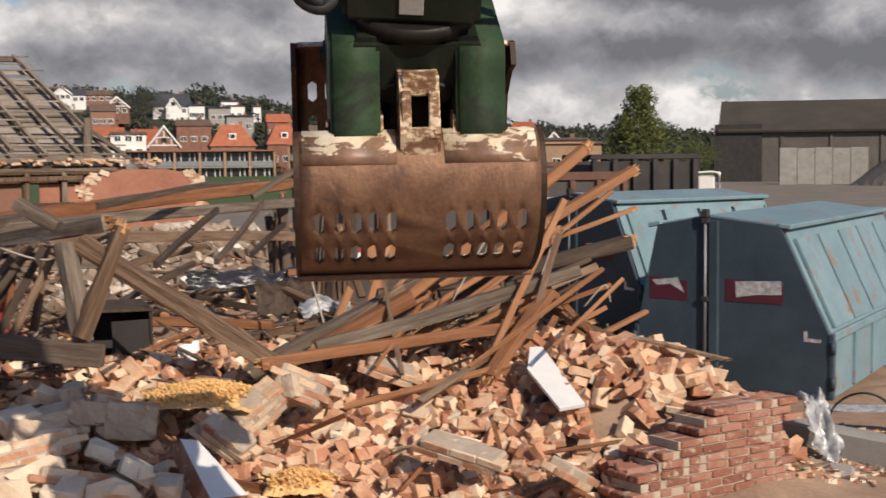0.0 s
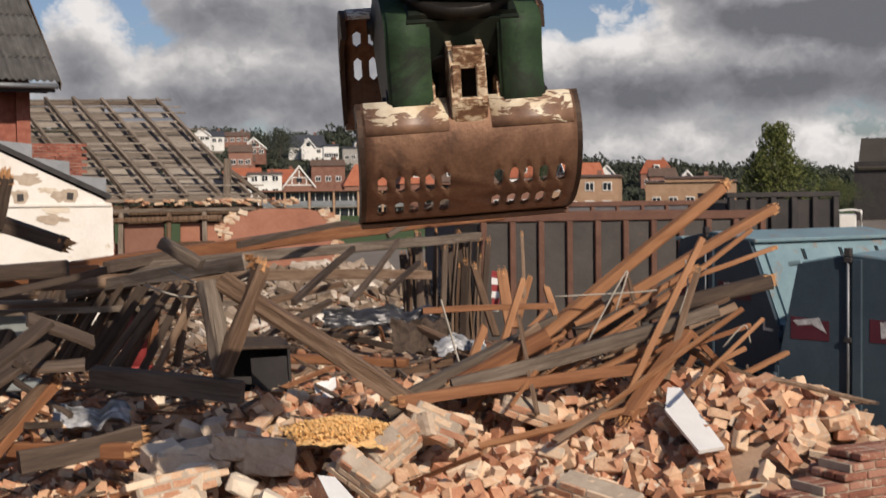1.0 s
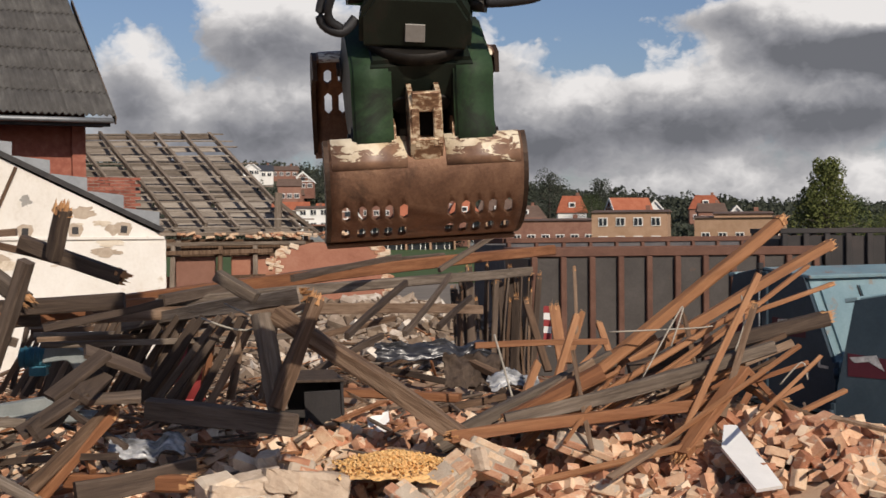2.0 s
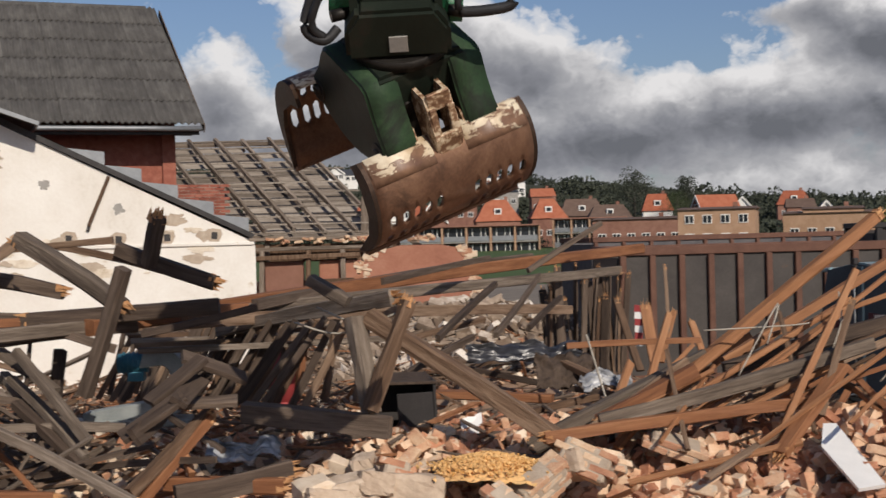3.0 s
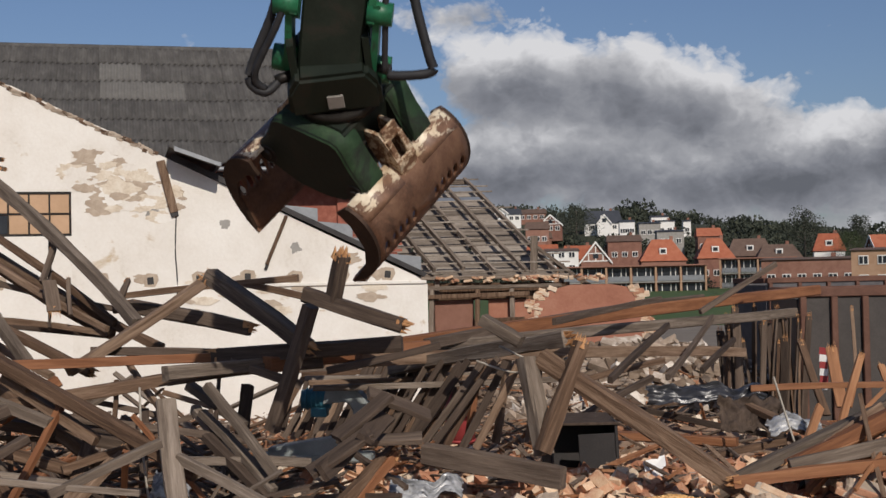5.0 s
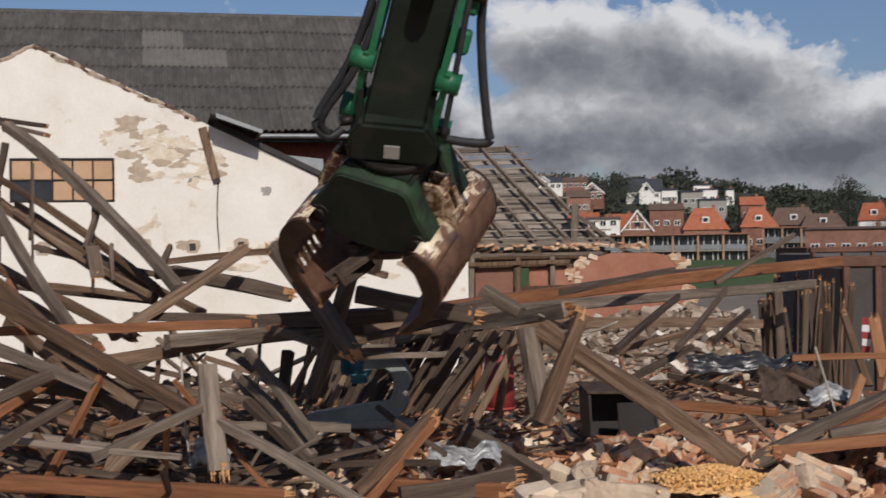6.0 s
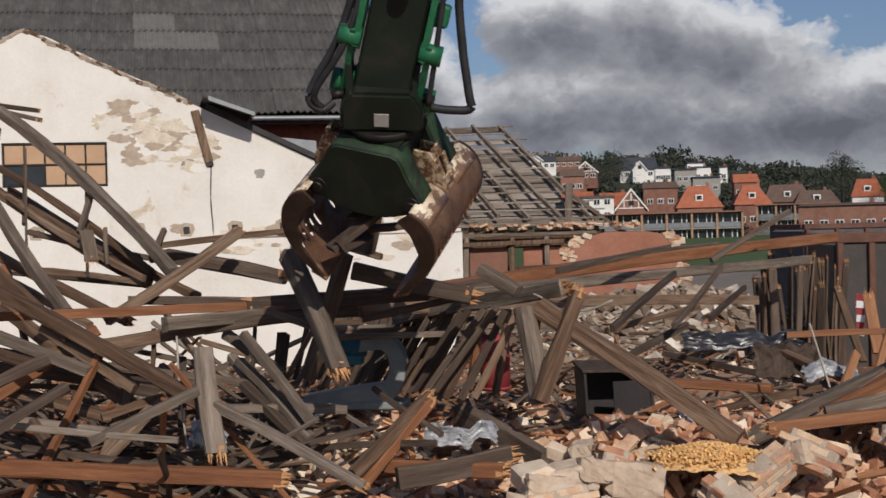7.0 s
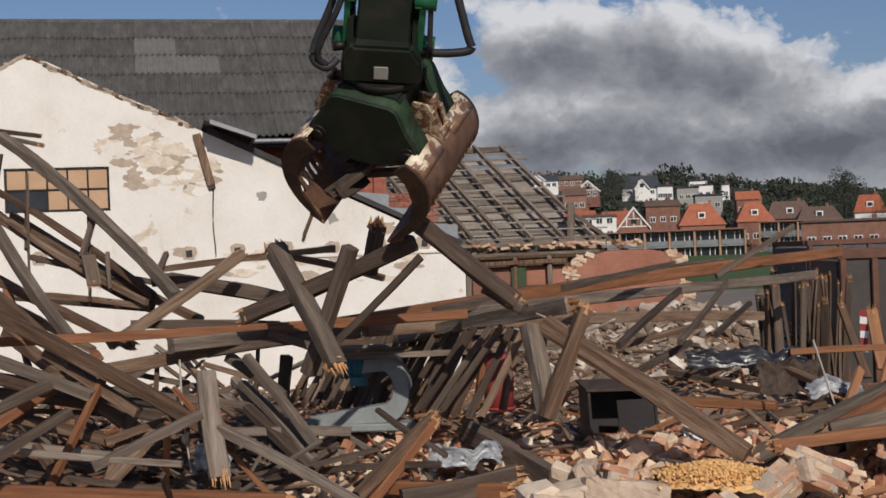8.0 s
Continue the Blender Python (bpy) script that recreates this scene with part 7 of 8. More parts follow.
    for n, (p, cols, rows, deep, tilt, turn) in enumerate((
            ((-1.22, 11.24, 0.95), 2, 4, 2, (-25, 20), -15), ((-1.59, 11.08, 0.79), 2, 4, 2, (25, -35), 30),
            ((-1.78, 10.67, 0.64), 2, 3, 2, (20, 30), -20), ((-3.17, 10.07, 0.67), 3, 3, 2, (-20, -8), 35),
            ((-0.49, 11.90, 0.99), 2, 2, 3, (10, 20), 5), ((-1.12, 11.49, 0.89), 2, 3, 2, (-30, 15), 50), ((0.14, 10.17, 0.62), 3, 2, 2, (15, 10), -30),
            ((-2.69, 9.76, 0.52), 3, 2, 2, (-15, 12), 15), ((-2.83, 10.93, 0.90), 1, 3, 2, (-15, 18), 25), ((0.95, 9.86, 0.51), 2, 2, 2, (20, 25), 60))):
        chunk = thing("masonry_chunk", Matrix.Translation(p) @ pose(0, 0, 0, tilt[0], tilt[1], turn), "chunk of brick wall held together by pale mortar", "brick chunk", "chunks of wall")
        for c in range(rows):
            for k in range(cols):
                for d in range(deep):
                    if rng.random() < 0.14 and c == rows - 1:
                        continue
                    ob = new("brick", kinds[0 if rng.random() < 0.8 else 1])
                    ob.parent = chunk
                    ob.matrix_basis = pose((k - cols / 2 + 0.5 + (0.25 if c % 2 else -0.25)) * 0.238, (d - deep / 2 + 0.5) * 0.118, (c - rows / 2 + 0.5) * 0.069, rng.uniform(-2, 2), rng.uniform(-2, 2), rng.uniform(-2, 2))
        part("mortar", box((cols * 0.225, deep * 0.11, rows * 0.066), None, 0.02), "mortar", chunk)
    # heap of yellow insulation crumbs
    for p, r, n in (((-2.07, 11.30, 0.90), 0.36, 1900), ((-1.13, 10.16, 0.43), 0.2, 600)):
        bm = bmesh.new()
        bmesh.ops.create_grid(bm, x_segments=22, y_segments=22, size=r * 1.3)
        for v in bm.verts:
            q = v.co.length / r
            v.co.z = 0.26 * r * math.exp(-q * q * 1.3) - 0.045 * q + 0.03 * noise.noise(v.co * 14) + 0.02 * noise.noise(v.co * 40)
        mound = part("insulation_heap", bm, "insulation", at=Matrix.Translation(p))
        tagged(mound, "heap of crumbled yellow insulation on the bricks", "insulation", kind="stuff")
        poses = []
        for _ in range(n):
            x, y = rng.gauss(0, r * 0.55), rng.gauss(0, r * 0.5)
            z = 0.26 * r * math.exp(-(x * x + y * y) / (r * r) * 1.3) + rng.uniform(-0.03, 0.02)
            k = rng.uniform(0.008, 0.022)
            poses.append(pose(x, y, z, rng.uniform(0, 90), rng.uniform(0, 90), rng.uniform(0, 90)) @ Matrix.Diagonal((k * 1.6, k, k, 1)))
        stuff("crumbs", poses, rng, "insulation", "loose yellow insulation crumbs", parent=mound)
    # crumpled plastic
    for p, sx, sz, mat, name, label in (((-2.23, 14.83, 1.58), 0.66, 0.12, "black_sheet", "plastic_sheet", "crumpled dark plastic sheet draped over timbers"), ((-1.71, 14.41, 1.42), 0.34, 0.2, "dark_wood", "roofing_felt", "torn hanging sheet of brown roofing felt"), ((-1.21, 13.58, 1.38), 0.26, 0.10, "clear_sheet", "plastic_sheet", "crumpled clear plastic sheet in the debris"), ((-4.44, 11.66, 0.97), 0.34, 0.1, "clear_sheet", "plastic_sheet", "crumpled clear plastic sheet in the debris"), ((3.39, 11.76, 0.48), 0.13, 0.30, "clear_sheet", "plastic_bag", "torn clear plastic draped over a concrete beam"), ((-6.75, 11.03, 1.02), 0.2, 0.16, "clear_sheet", "plastic_sheet", "grey plastic sheet caught in the timbers")):
        bm = bmesh.new()
        bmesh.ops.create_grid(bm, x_segments=18, y_segments=12, size=1)
        for v in bm.verts:
            q = v.co.copy()
            k = noise.noise(Vector((q.x * 2.4 + p[0], q.y * 2.4, 3))) * 0.30 + noise.noise(Vector((q.x * 6 + p[0], q.y * 6, 9))) * 0.14
            v.co = Vector((q.x * sx * (1 + 0.2 * k), k * 0.5 + 0.12 * q.y, q.y * sz + 0.10 * noise.noise(Vector((q.x * 3, p[1], 1)))))
        solid = [f for f in bm.faces]
        for f in solid:
            f.smooth = True
        bmesh.ops.solidify(bm, geom=solid, thickness=0.006)
        tagged(part(name, bm, mat, at=Matrix.Translation(p) @ pose(0, 0, 0, -15, 0, 14)), label, "plastic sheet")
    # grey machine casting with a blue motor, half buried behind the trusses
    base = Vector((-5.80, 13.04, 1.42))
    mach = thing("workshop_machine", Matrix.Translation(base) @ pose(0, 0, 0, 0, 0, 14) @ Matrix.Scale(0.86, 4), "grey C-shaped machine casting with a blue motor", "machine")
    outer = [(0.0 + 0.30 * math.cos(radians(a)), 0.42 * math.sin(radians(a))) for a in range(-90, 91, 15)]
    inner = [(-0.04 + 0.13 * math.cos(radians(a)), 0.02 + 0.21 * math.sin(radians(a))) for a in range(90, -91, -15)]
    casting = slab([(-1.0, -0.44)] + outer + [(-0.26, 0.38), (-0.30, 0.20)] + inner + [(-0.5, -0.25), (-1.0, -0.33)], 0.30)
    bmesh.ops.bevel(casting, geom=list(casting.edges), offset=0.012, segments=1, affect="EDGES")
    part("casting", casting, "machine_grey", mach)
    part("bed", box((1.5, 0.42, 0.10), pose(-0.45, 0.18, -0.47), 0.02), "machine_grey", mach)
    part("motor", rod((-0.58, 0.15, 0.26), (-0.22, 0.15, 0.26), 0.12, 14), "motor_blue", mach, "blue electric motor")
    for i in range(5):
        part("cooling_fin", rod((-0.52 + 0.06 * i, 0.15, 0.26), (-0.505 + 0.06 * i, 0.15, 0.26), 0.14, 14), "motor_blue", mach)
    part("motor_foot", box((0.2, 0.2, 0.12), pose(-0.36, 0.15, 0.1), 0.01), "motor_blue", mach)
    red = thing("red_barrel", Matrix.Translation((-5.40, 15.75, 1.31)), "faded red drum behind the trusses", "drum")
    part("drum", rod((0, 0, -0.45), (0, 0, 0.3), 0.19, 18), "red_paint", red)
    for z in (-0.42, -0.05, 0.28):
        part("hoop", rod((0, 0, z - 0.015), (0, 0, z + 0.015), 0.2, 18), "red_paint", red)
    # sooty metal stove box
    stove = thing("metal_cabinet", Matrix.Translation((-3.27, 13.1, 0.66)) @ pose(0, 0, 0, 2, -3, 25), "burnt black steel cabinet standing open in the rubble", "cabinet")
    part("side", box((0.03, 0.5, 0.8), pose(-0.33, 0, 0.4), 0.005), "skip_black", stove)
    part("side", box((0.03, 0.5, 0.8), pose(0.33, 0, 0.4), 0.005), "skip_black", stove)
    part("back", box((0.66, 0.03, 0.8), pose(0, 0.25, 0.4), 0.005), "skip_black", stove)
    part("top", box((0.72, 0.54, 0.03), pose(0, 0, 0.81, 3, 4, 0), 0.005), "dark_wood", stove)
    part("door", box((0.36, 0.03, 0.66), pose(0.12, -0.27, 0.36, 0, 0, -12), 0.006), "skip_black", stove, "sooty steel door")
    # concrete beam at the foot of the container
    tagged(part("concrete_beam", box((2.6, 0.28, 0.3), None, 0.02), "concrete", at=Matrix.Translation((3.58, 12.05, 0.25)) @ pose(0, 0, 0, 0, 4, -38)), "long grey concrete beam lying on the ground", "concrete beam")
    tagged(part("concrete_beam", box((0.9, 0.3, 0.16), None, 0.02), "concrete", at=Matrix.Translation((3.11, 11.44, 0.13)) @ pose(0, 0, 0, 3, 4, -20)), "short concrete lintel in the rubble", "concrete beam")
    hoop = part("wire_hoop", tube([(0.35 * math.cos(radians(a)), 0.05 * math.sin(radians(3 * a)), 0.35 * math.sin(radians(a))) for a in range(-10, 191, 25)], 0.012, 6), "black_steel", at=Matrix.Translation((4.12, 12.85, 0.21)) @ pose(0, 0, 0, -15, 0, -10))
    tagged(hoop, "bent black steel hoop by the container", "wire")
    sheet = part("metal_sheet", slab([(-0.6, -0.05), (0.5, -0.12), (0.75, 0.05), (-0.4, 0.12)], 0.01, pose(0, 0, 0, -80, 0, 0)), "silver", at=Matrix.Translation((4.28, 13.26, 0.34)))
    tagged(sheet, "crumpled bright metal sheet by the container", "metal sheet")
    # red and white warning post
    post = thing("warning_post", Matrix.Translation((-1.09, 17.64, 1.67)), "red and white striped warning post", "post")
    for i in range(6):
        part("band", box((0.10, 0.03, 0.09), pose(0, 0, -0.24 + 0.09 * i, 0, 6, 0)), "red_paint" if i % 2 else "white_board", post)
    # white caravan-like box behind the skips
    cab = thing("white_cabin", pose(5.45, 27.4, 0, 0, 0, -10), "small white steel frame cabin behind the skips", "cabin")
    part("body", box((0.36, 0.5, 2.5), pose(0, 0, 1.25), 0.03), "render_white", cab)
    part("rail", tube([(0.26, -0.3, 0.1), (0.26, -0.3, 2.3), (0.22, -0.3, 2.56), (-0.2, -0.3, 2.56)], 0.025, 6), "render_white", cab)
    # loose wires and cables
    for n, pts in enumerate((((0.08, 12.17, 1.58), (0.45, 12.44, 2.21), (0.34, 12.31, 1.85)), ((-1.37, 13.15, 1.89), (-1.25, 13.06, 1.50), (-1.18, 12.97, 1.29)), ((-0.22, 12.43, 1.97), (0.53, 12.65, 1.99), (0.74, 12.68, 2.01)), ((-4.04, 12.05, 2.12), (-3.63, 12.14, 2.00), (-3.15, 12.23, 2.15)), ((1.02, 12.83, 2.29), (1.03, 12.73, 2.03), (0.94, 12.61, 1.78)), ((-6.82, 10.59, 1.97), (-6.70, 10.42, 1.47), (-6.59, 10.34, 0.98)), ((1.32, 12.36, 1.50), (1.52, 12.40, 1.70), (1.57, 12.40, 1.54)), ((-3.80, 12.00, 2.26), (-3.39, 12.08, 2.09), (-3.05, 12.05, 2.19)), ((-10.03, 12.45, 2.91), (-9.68, 12.57, 2.45), (-9.32, 12.69, 2.15)))):
        tagged(part("loose_wire", tube(pts, 0.008 + 0.003 * (n % 2), 5), "wire", at=None), "bent pale wire hanging from the timbers", "wire", "loose wires")


make_small_things()
make_brick_heap()


# ---- excavator arm and sorting grapple ----
def shell_bm():
    """One perforated grapple shell hanging from its hinge at the origin; the tip swings to +y."""
    w = 0.6
    arc = []
    for i in range(17):
        t = i / 16
        p0, p1, p2, p3 = Vector((-0.06, 0.03)), Vector((-0.32, -0.10)), Vector((-0.27, -0.62)), Vector((0.29, -0.78))
        arc.append(p0 * (1 - t) ** 3 + p1 * 3 * t * (1 - t) ** 2 + p2 * 3 * t * t * (1 - t) + p3 * t ** 3)
    slots = (-0.51, -0.41, -0.325, -0.24, -0.15, 0.15, 0.24, 0.325, 0.41, 0.51)
    xs = [-w]
    for s in slots:
        xs += [s - 0.026, s, s + 0.026]
    xs.append(w)
    rows = {8: 1, 9: 2, 11: 1, 12: 2}
    hole = {i: (i - 1) % 3 for i in range(1, len(xs) - 1) if (i - 1) % 3 < 2}
    gone = lambda i, j: i in hole and j in rows
    bm = bmesh.new()
    nrm = []
    for i, p in enumerate(arc):
        d = (arc[min(i + 1, 16)] - arc[max(i - 1, 0)]).normalized()
        nrm.append(Vector((-d.y, d.x)))
    t = 0.022
    outer = [[bm.verts.new((x, p.x, p.y)) for x in xs] for p in arc]
    inner = [[bm.verts.new((x, p.x - q.x * -t, p.y + q.y * t)) for x in xs] for p, q in zip(arc, nrm)]
    for j in range(16):
        for i in range(len(xs) - 1):
            if gone(i, j):
                # rounded slot ends: a triangle fills the outer corner of each quarter
                top, west = rows[j] == 1, hole[i] == 0
                ca = i if west else i + 1
                cb = i + 1 if west else i
                ra = j if top else j + 1
                rb = j + 1 if top else j
                o, q = outer, inner
                oc = bm.verts.new(o[ra][ca].co.lerp(o[rb][ca].co, 0.32))
                qc = bm.verts.new(q[ra][ca].co.lerp(q[rb][ca].co, 0.32))
                bm.faces.new((o[ra][ca], o[ra][cb], oc))
                bm.faces.new((q[ra][ca], qc, q[ra][cb]))
                bm.faces.new((o[ra][cb], q[ra][cb], qc, oc))
                bm.faces.new((oc, qc, q[rb][ca], o[rb][ca]))
                continue
            a, b = outer, inner
            f = bm.faces.new((a[j][i], a[j][i + 1], a[j + 1][i + 1], a[j + 1][i]))
            g = bm.faces.new((b[j][i], b[j + 1][i], b[j + 1][i + 1], b[j][i + 1]))
            f.smooth = g.smooth = True
            for di, dj, e in ((-1, 0, ((j, i), (j + 1, i))), (1, 0, ((j, i + 1), (j + 1, i + 1))), (0, -1, ((j, i), (j, i + 1))), (0, 1, ((j + 1, i), (j + 1, i + 1)))):
                ni, nj = i + di, j + dj
                if ni < 0 or nj < 0 or ni >= len(xs) - 1 or nj >= 16:
                    (r0, c0), (r1, c1) = e
                    bm.faces.new((outer[r0][c0], outer[r1][c1], inner[r1][c1], inner[r0][c0]))
    bmesh.ops.recalc_face_normals(bm, faces=bm.faces)
    return bm, arc


def make_grapple():
    g = thing("sorting_grapple", pose(0, 8, 4), "worn sorting grapple with rusty perforated shells and green body", "grapple")
    # two thick side cheeks with rounded shoulders and hinge corners, and the tapered housing between them
    for s in (-1, 1):
        x = s * 0.315
        half = [(0.08, -0.20), (0.17, -0.185), (0.27, -0.155), (0.36, -0.115), (0.43, -0.09), (0.485, -0.06), (0.515, -0.01), (0.515, 0.05), (0.49, 0.10), (0.445, 0.16), (0.40, 0.23), (0.365, 0.30), (0.335, 0.37), (0.30, 0.425), (0.24, 0.45)]
        prof = [(-y, z) for y, z in half] + half[::-1]
        bm = slab(prof, 0.25, pose(x + 0.125, 0, 0, 0, 0, 90))
        bmesh.ops.bevel(bm, geom=[e for e in bm.edges if abs(e.verts[0].co.x - e.verts[1].co.x) < 1e-4], offset=0.018, segments=2, affect="EDGES")
        bm.normal_update()
        # side faces get the darker green, which paints in their shade
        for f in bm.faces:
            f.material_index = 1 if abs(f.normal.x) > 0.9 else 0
            f.smooth = len(f.verts) <= 4
        part("cheek_plate", bm, ("green", "grimy_shaded_green"), g, "green cheek plate of the grapple housing")
        for y in (-0.42, 0.42):
            part("hinge_boss", rod((s * 0.41, y, 0), (s * 0.45, y, 0), 0.085, 18), "black_steel", g)
    hb = slab([(-0.41, 0.16), (0.41, 0.16), (0.42, 0.30), (0.33, 0.47), (-0.33, 0.47), (-0.42, 0.30)], 0.58, pose(0, -0.29, 0))
    bmesh.ops.bevel(hb, geom=list(hb.edges), offset=0.03, segments=2, affect="EDGES")
    part("housing", hb, "grimy_shaded_green", g, "grimy green housing darkened for shade")
    part("slewing_ring", rod((0, 0, 0.46), (0, 0, 0.54), 0.33, 28), "black_steel", g, "greasy black slewing ring")
    part("ram_guard", box((0.40, 0.40, 0.50), pose(0, 0, -0.10), 0.08), "black_steel", g, "greasy black ram guard")
    for s in (-1, 1):
        part("cylinder", rod((s * 0.12, -0.30, 0.16), (s * 0.12, 0.30, 0.26), 0.06, 12), "black_steel", g)
    shells = []
    for k, name in ((-1, "near"), (1, "far")):
        sb, arc = shell_bm()
        turn = pose(0, 0, 0) if k < 0 else pose(0, 0, 0, 0, 0, 180)
        hinge = Vector((0, k * 0.42, 0))
        sh = part("shell", sb, "rust_steel", g, "rusty brown perforated steel shell", Matrix.Translation(hinge) @ turn)
        # chipped pale upper plate, proud of the shell
        bm = bmesh.new()
        upper = arc[0:5]
        d0 = [Vector((0, p.x - 0.004, p.y + 0.003)) for p in upper]
        for x0, x1 in ((-0.585, -0.12), (0.12, 0.585)):
            va = [bm.verts.new((x0, p.y, p.z)) for p in d0]
            vb = [bm.verts.new((x1, p.y, p.z)) for p in d0]
            va2 = [bm.verts.new((x0, p.y + 0.02, p.z - 0.004)) for p in d0]
            vb2 = [bm.verts.new((x1, p.y + 0.02, p.z - 0.004)) for p in d0]
            for i in range(len(d0) - 1):
                bm.faces.new((va[i], vb[i], vb[i + 1], va[i + 1])).smooth = True
                bm.faces.new((va[i], va[i + 1], va2[i + 1], va2[i]))
                bm.faces.new((vb[i], vb2[i], vb2[i + 1], vb[i + 1]))
            bm.faces.new((va[0], va2[0], vb2[0], vb[0]))
            bm.faces.new((va[-1], vb[-1], vb2[-1], va2[-1]))
        bmesh.ops.recalc_face_normals(bm, faces=bm.faces)
        part("wear_plate", bm, "worn_paint", sh, "chipped pale paint on the upper shell plate")
        # end cheeks, in a darker rust than the shell
        for s in (-1, 1):
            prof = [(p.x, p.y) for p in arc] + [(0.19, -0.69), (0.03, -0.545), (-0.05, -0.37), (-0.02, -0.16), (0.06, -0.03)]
            part("end_cheek", slab(prof, 0.03, pose(s * 0.6 + (0.03 if s > 0 else 0.0), 0, 0, 0, 0, 90)), "darker_rust", sh, "dark rusty end cheek")
        part("cutting_edge", box((1.24, 0.16, 0.03), pose(0, 0.235, -0.775, -13, 0, 0), 0.006), "rust_steel", sh)
        # lever with its eye, and the hinge lugs
        lever = bmesh.new()
        for s in (-1, 1):
            bm2 = slab([(-0.14, -0.16), (-0.20, 0.02), (-0.12, 0.30), (0.02, 0.34), (0.06, 0.24), (0.0, 0.0), (-0.04, -0.14)], 0.03, pose(s * 0.085 + 0.015, 0, 0, 0, 0, 90))
            me = bpy.data.meshes.new("lever_cheek")
            bm2.to_mesh(me)
            bm2.free()
            lever.from_mesh(me)
            bpy.data.meshes.remove(me)
        for z0, z1, y0 in ((-0.16, 0.05, -0.165), (0.20, 0.33, -0.13)):
            box_in(lever, (0.17, 0.03, z1 - z0), pose(0, y0, (z0 + z1) / 2, 8, 0, 0), 0.006)
        for s in (-1, 1):
            box_in(lever, (0.05, 0.035, 0.24), pose(s * 0.068, -0.165, 0.11, -6, 0, 0), 0.006)
        part("lever", lever, "chipped", sh, "chipped lever bracket with an oval eye")
        for x in (-0.42, -0.19, 0.19, 0.42):
            part("hinge_lug", slab([(-0.13, -0.10), (-0.05, 0.10), (0.04, 0.12), (0.08, 0.02), (0.0, -0.08)], 0.03, pose(x + 0.015, 0, 0, 0, 0, 90)), "chipped", sh)
        for s in (-1, 1):
            part("hinge_pin", rod((s * 0.17, 0, 0), (s * 0.47, 0, 0), 0.045, 12), "black_steel", sh)
        shells.append(sh)
    return g, shells


GRAPPLE, (SHELL_NEAR, SHELL_FAR) = make_grapple()


def make_arm():
    """The end of the excavator's dipper arm: origin at the head's pin, the arm running up z."""
    a = thing("excavator_arm", pose(0, 8, 4.8), "green excavator dipper arm with hoses and tipping link", "excavator arm")
    # the head under the pin, which tips with the grapple
    hb = slab([(-0.34, -0.24), (0.34, -0.24), (0.34, -0.02), (0.25, 0.12), (-0.25, 0.12), (-0.34, -0.02)], 0.56, pose(0, -0.28, 0))
    bmesh.ops.bevel(hb, geom=list(hb.edges), offset=0.03, segments=2, affect="EDGES")
    head = part("head", hb, "grimy_shaded_green", a, "grimy green grapple head darkened for shade")
    part("name_plate", box((0.12, 0.012, 0.12), pose(0, -0.286, -0.12), 0.003), "concrete", head, "dull blank plate")
    part("hose_port", rod((-0.30, -0.1, 0.02), (-0.42, -0.14, 0.02), 0.04, 10), "black_steel", head)
    part("hose_port", rod((0.30, -0.1, 0.0), (0.42, -0.14, 0.0), 0.04, 10), "black_steel", head)
    for s in (-1, 1):
        part("ear", slab([(-0.20, 0.0), (0.20, 0.0), (0.11, 0.30), (-0.11, 0.30)], 0.05, pose(s * 0.27 + 0.025, 0, 0, 0, 0, 90)), "grimy_shaded_green", head)
        part("pin_boss", rod((s * 0.25, 0, 0.0), (s * 0.43, 0, 0.0), 0.10, 16), "bright_green", a, "green pin boss")
        part("pin_boss", rod((s * 0.24, -0.27, 0.42), (s * 0.42, -0.27, 0.42), 0.085, 16), "bright_green", a, "green pin boss")
        part("tipping_link", slab([(-0.10, -0.08), (0.10, -0.08), (-0.16, 0.48), (-0.36, 0.48)], 0.05, pose(s * 0.31 + 0.025, 0, 0, 0, 0, 90)), "bright_green", a, "bright green tipping link")
        part("arm_plate", slab([(-0.33, 0.35), (-0.10, 0.30), (-0.06, 1.2), (-0.38, 1.2)], 0.05, pose(s * 0.275 + 0.025, 0, 0, 0, 0, 90)), "bright_green", a, "bright green link plate")
        part("clamp_block", box((0.13, 0.2, 0.18), pose(s * 0.34, -0.1, 0.72), 0.02), "bright_green", a)
        part("clamp_block", box((0.12, 0.2, 0.24), pose(s * 0.34, -0.1, 1.05), 0.02), "bright_green", a)
        part("link_pin", rod((s * 0.30, -0.22, 1.1), (s * 0.44, -0.22, 1.1), 0.06, 12), "black_steel", a)
    bm = slab([(-0.17, -0.16), (0.17, -0.16), (0.30, 0.9), (0.36, 5.2), (-0.36, 5.2), (-0.30, 0.9)], 0.46, pose(0.23, 0, 0, 0, 0, 90))
    bmesh.ops.bevel(bm, geom=list(bm.edges), offset=0.02, segments=1, affect="EDGES")
    part("dipper", bm, "grimy_shaded_green", a, "grimy green box-section dipper arm darkened for shade")
    part("weld_plate", slab([(-0.12, 0.2), (0.14, 0.2), (0.2, 0.8), (-0.16, 0.8)], 0.03, pose(0.262, 0, 0, 0, 0, 90)), "green", a)
    part("tipping_cylinder", rod((0, -0.40, 0.9), (0, -0.52, 4.0), 0.08, 14), "grimy_shaded_green", a)
    part("hose", tube([(0.42, -0.14, -0.02), (0.58, -0.16, 0.0), (0.74, -0.16, 0.05), (0.70, -0.16, 0.16), (0.55, -0.14, 0.55), (0.42, -0.12, 1.0), (0.36, -0.12, 1.6)], 0.036, 8), "rubber", a, "black hydraulic hose loop")
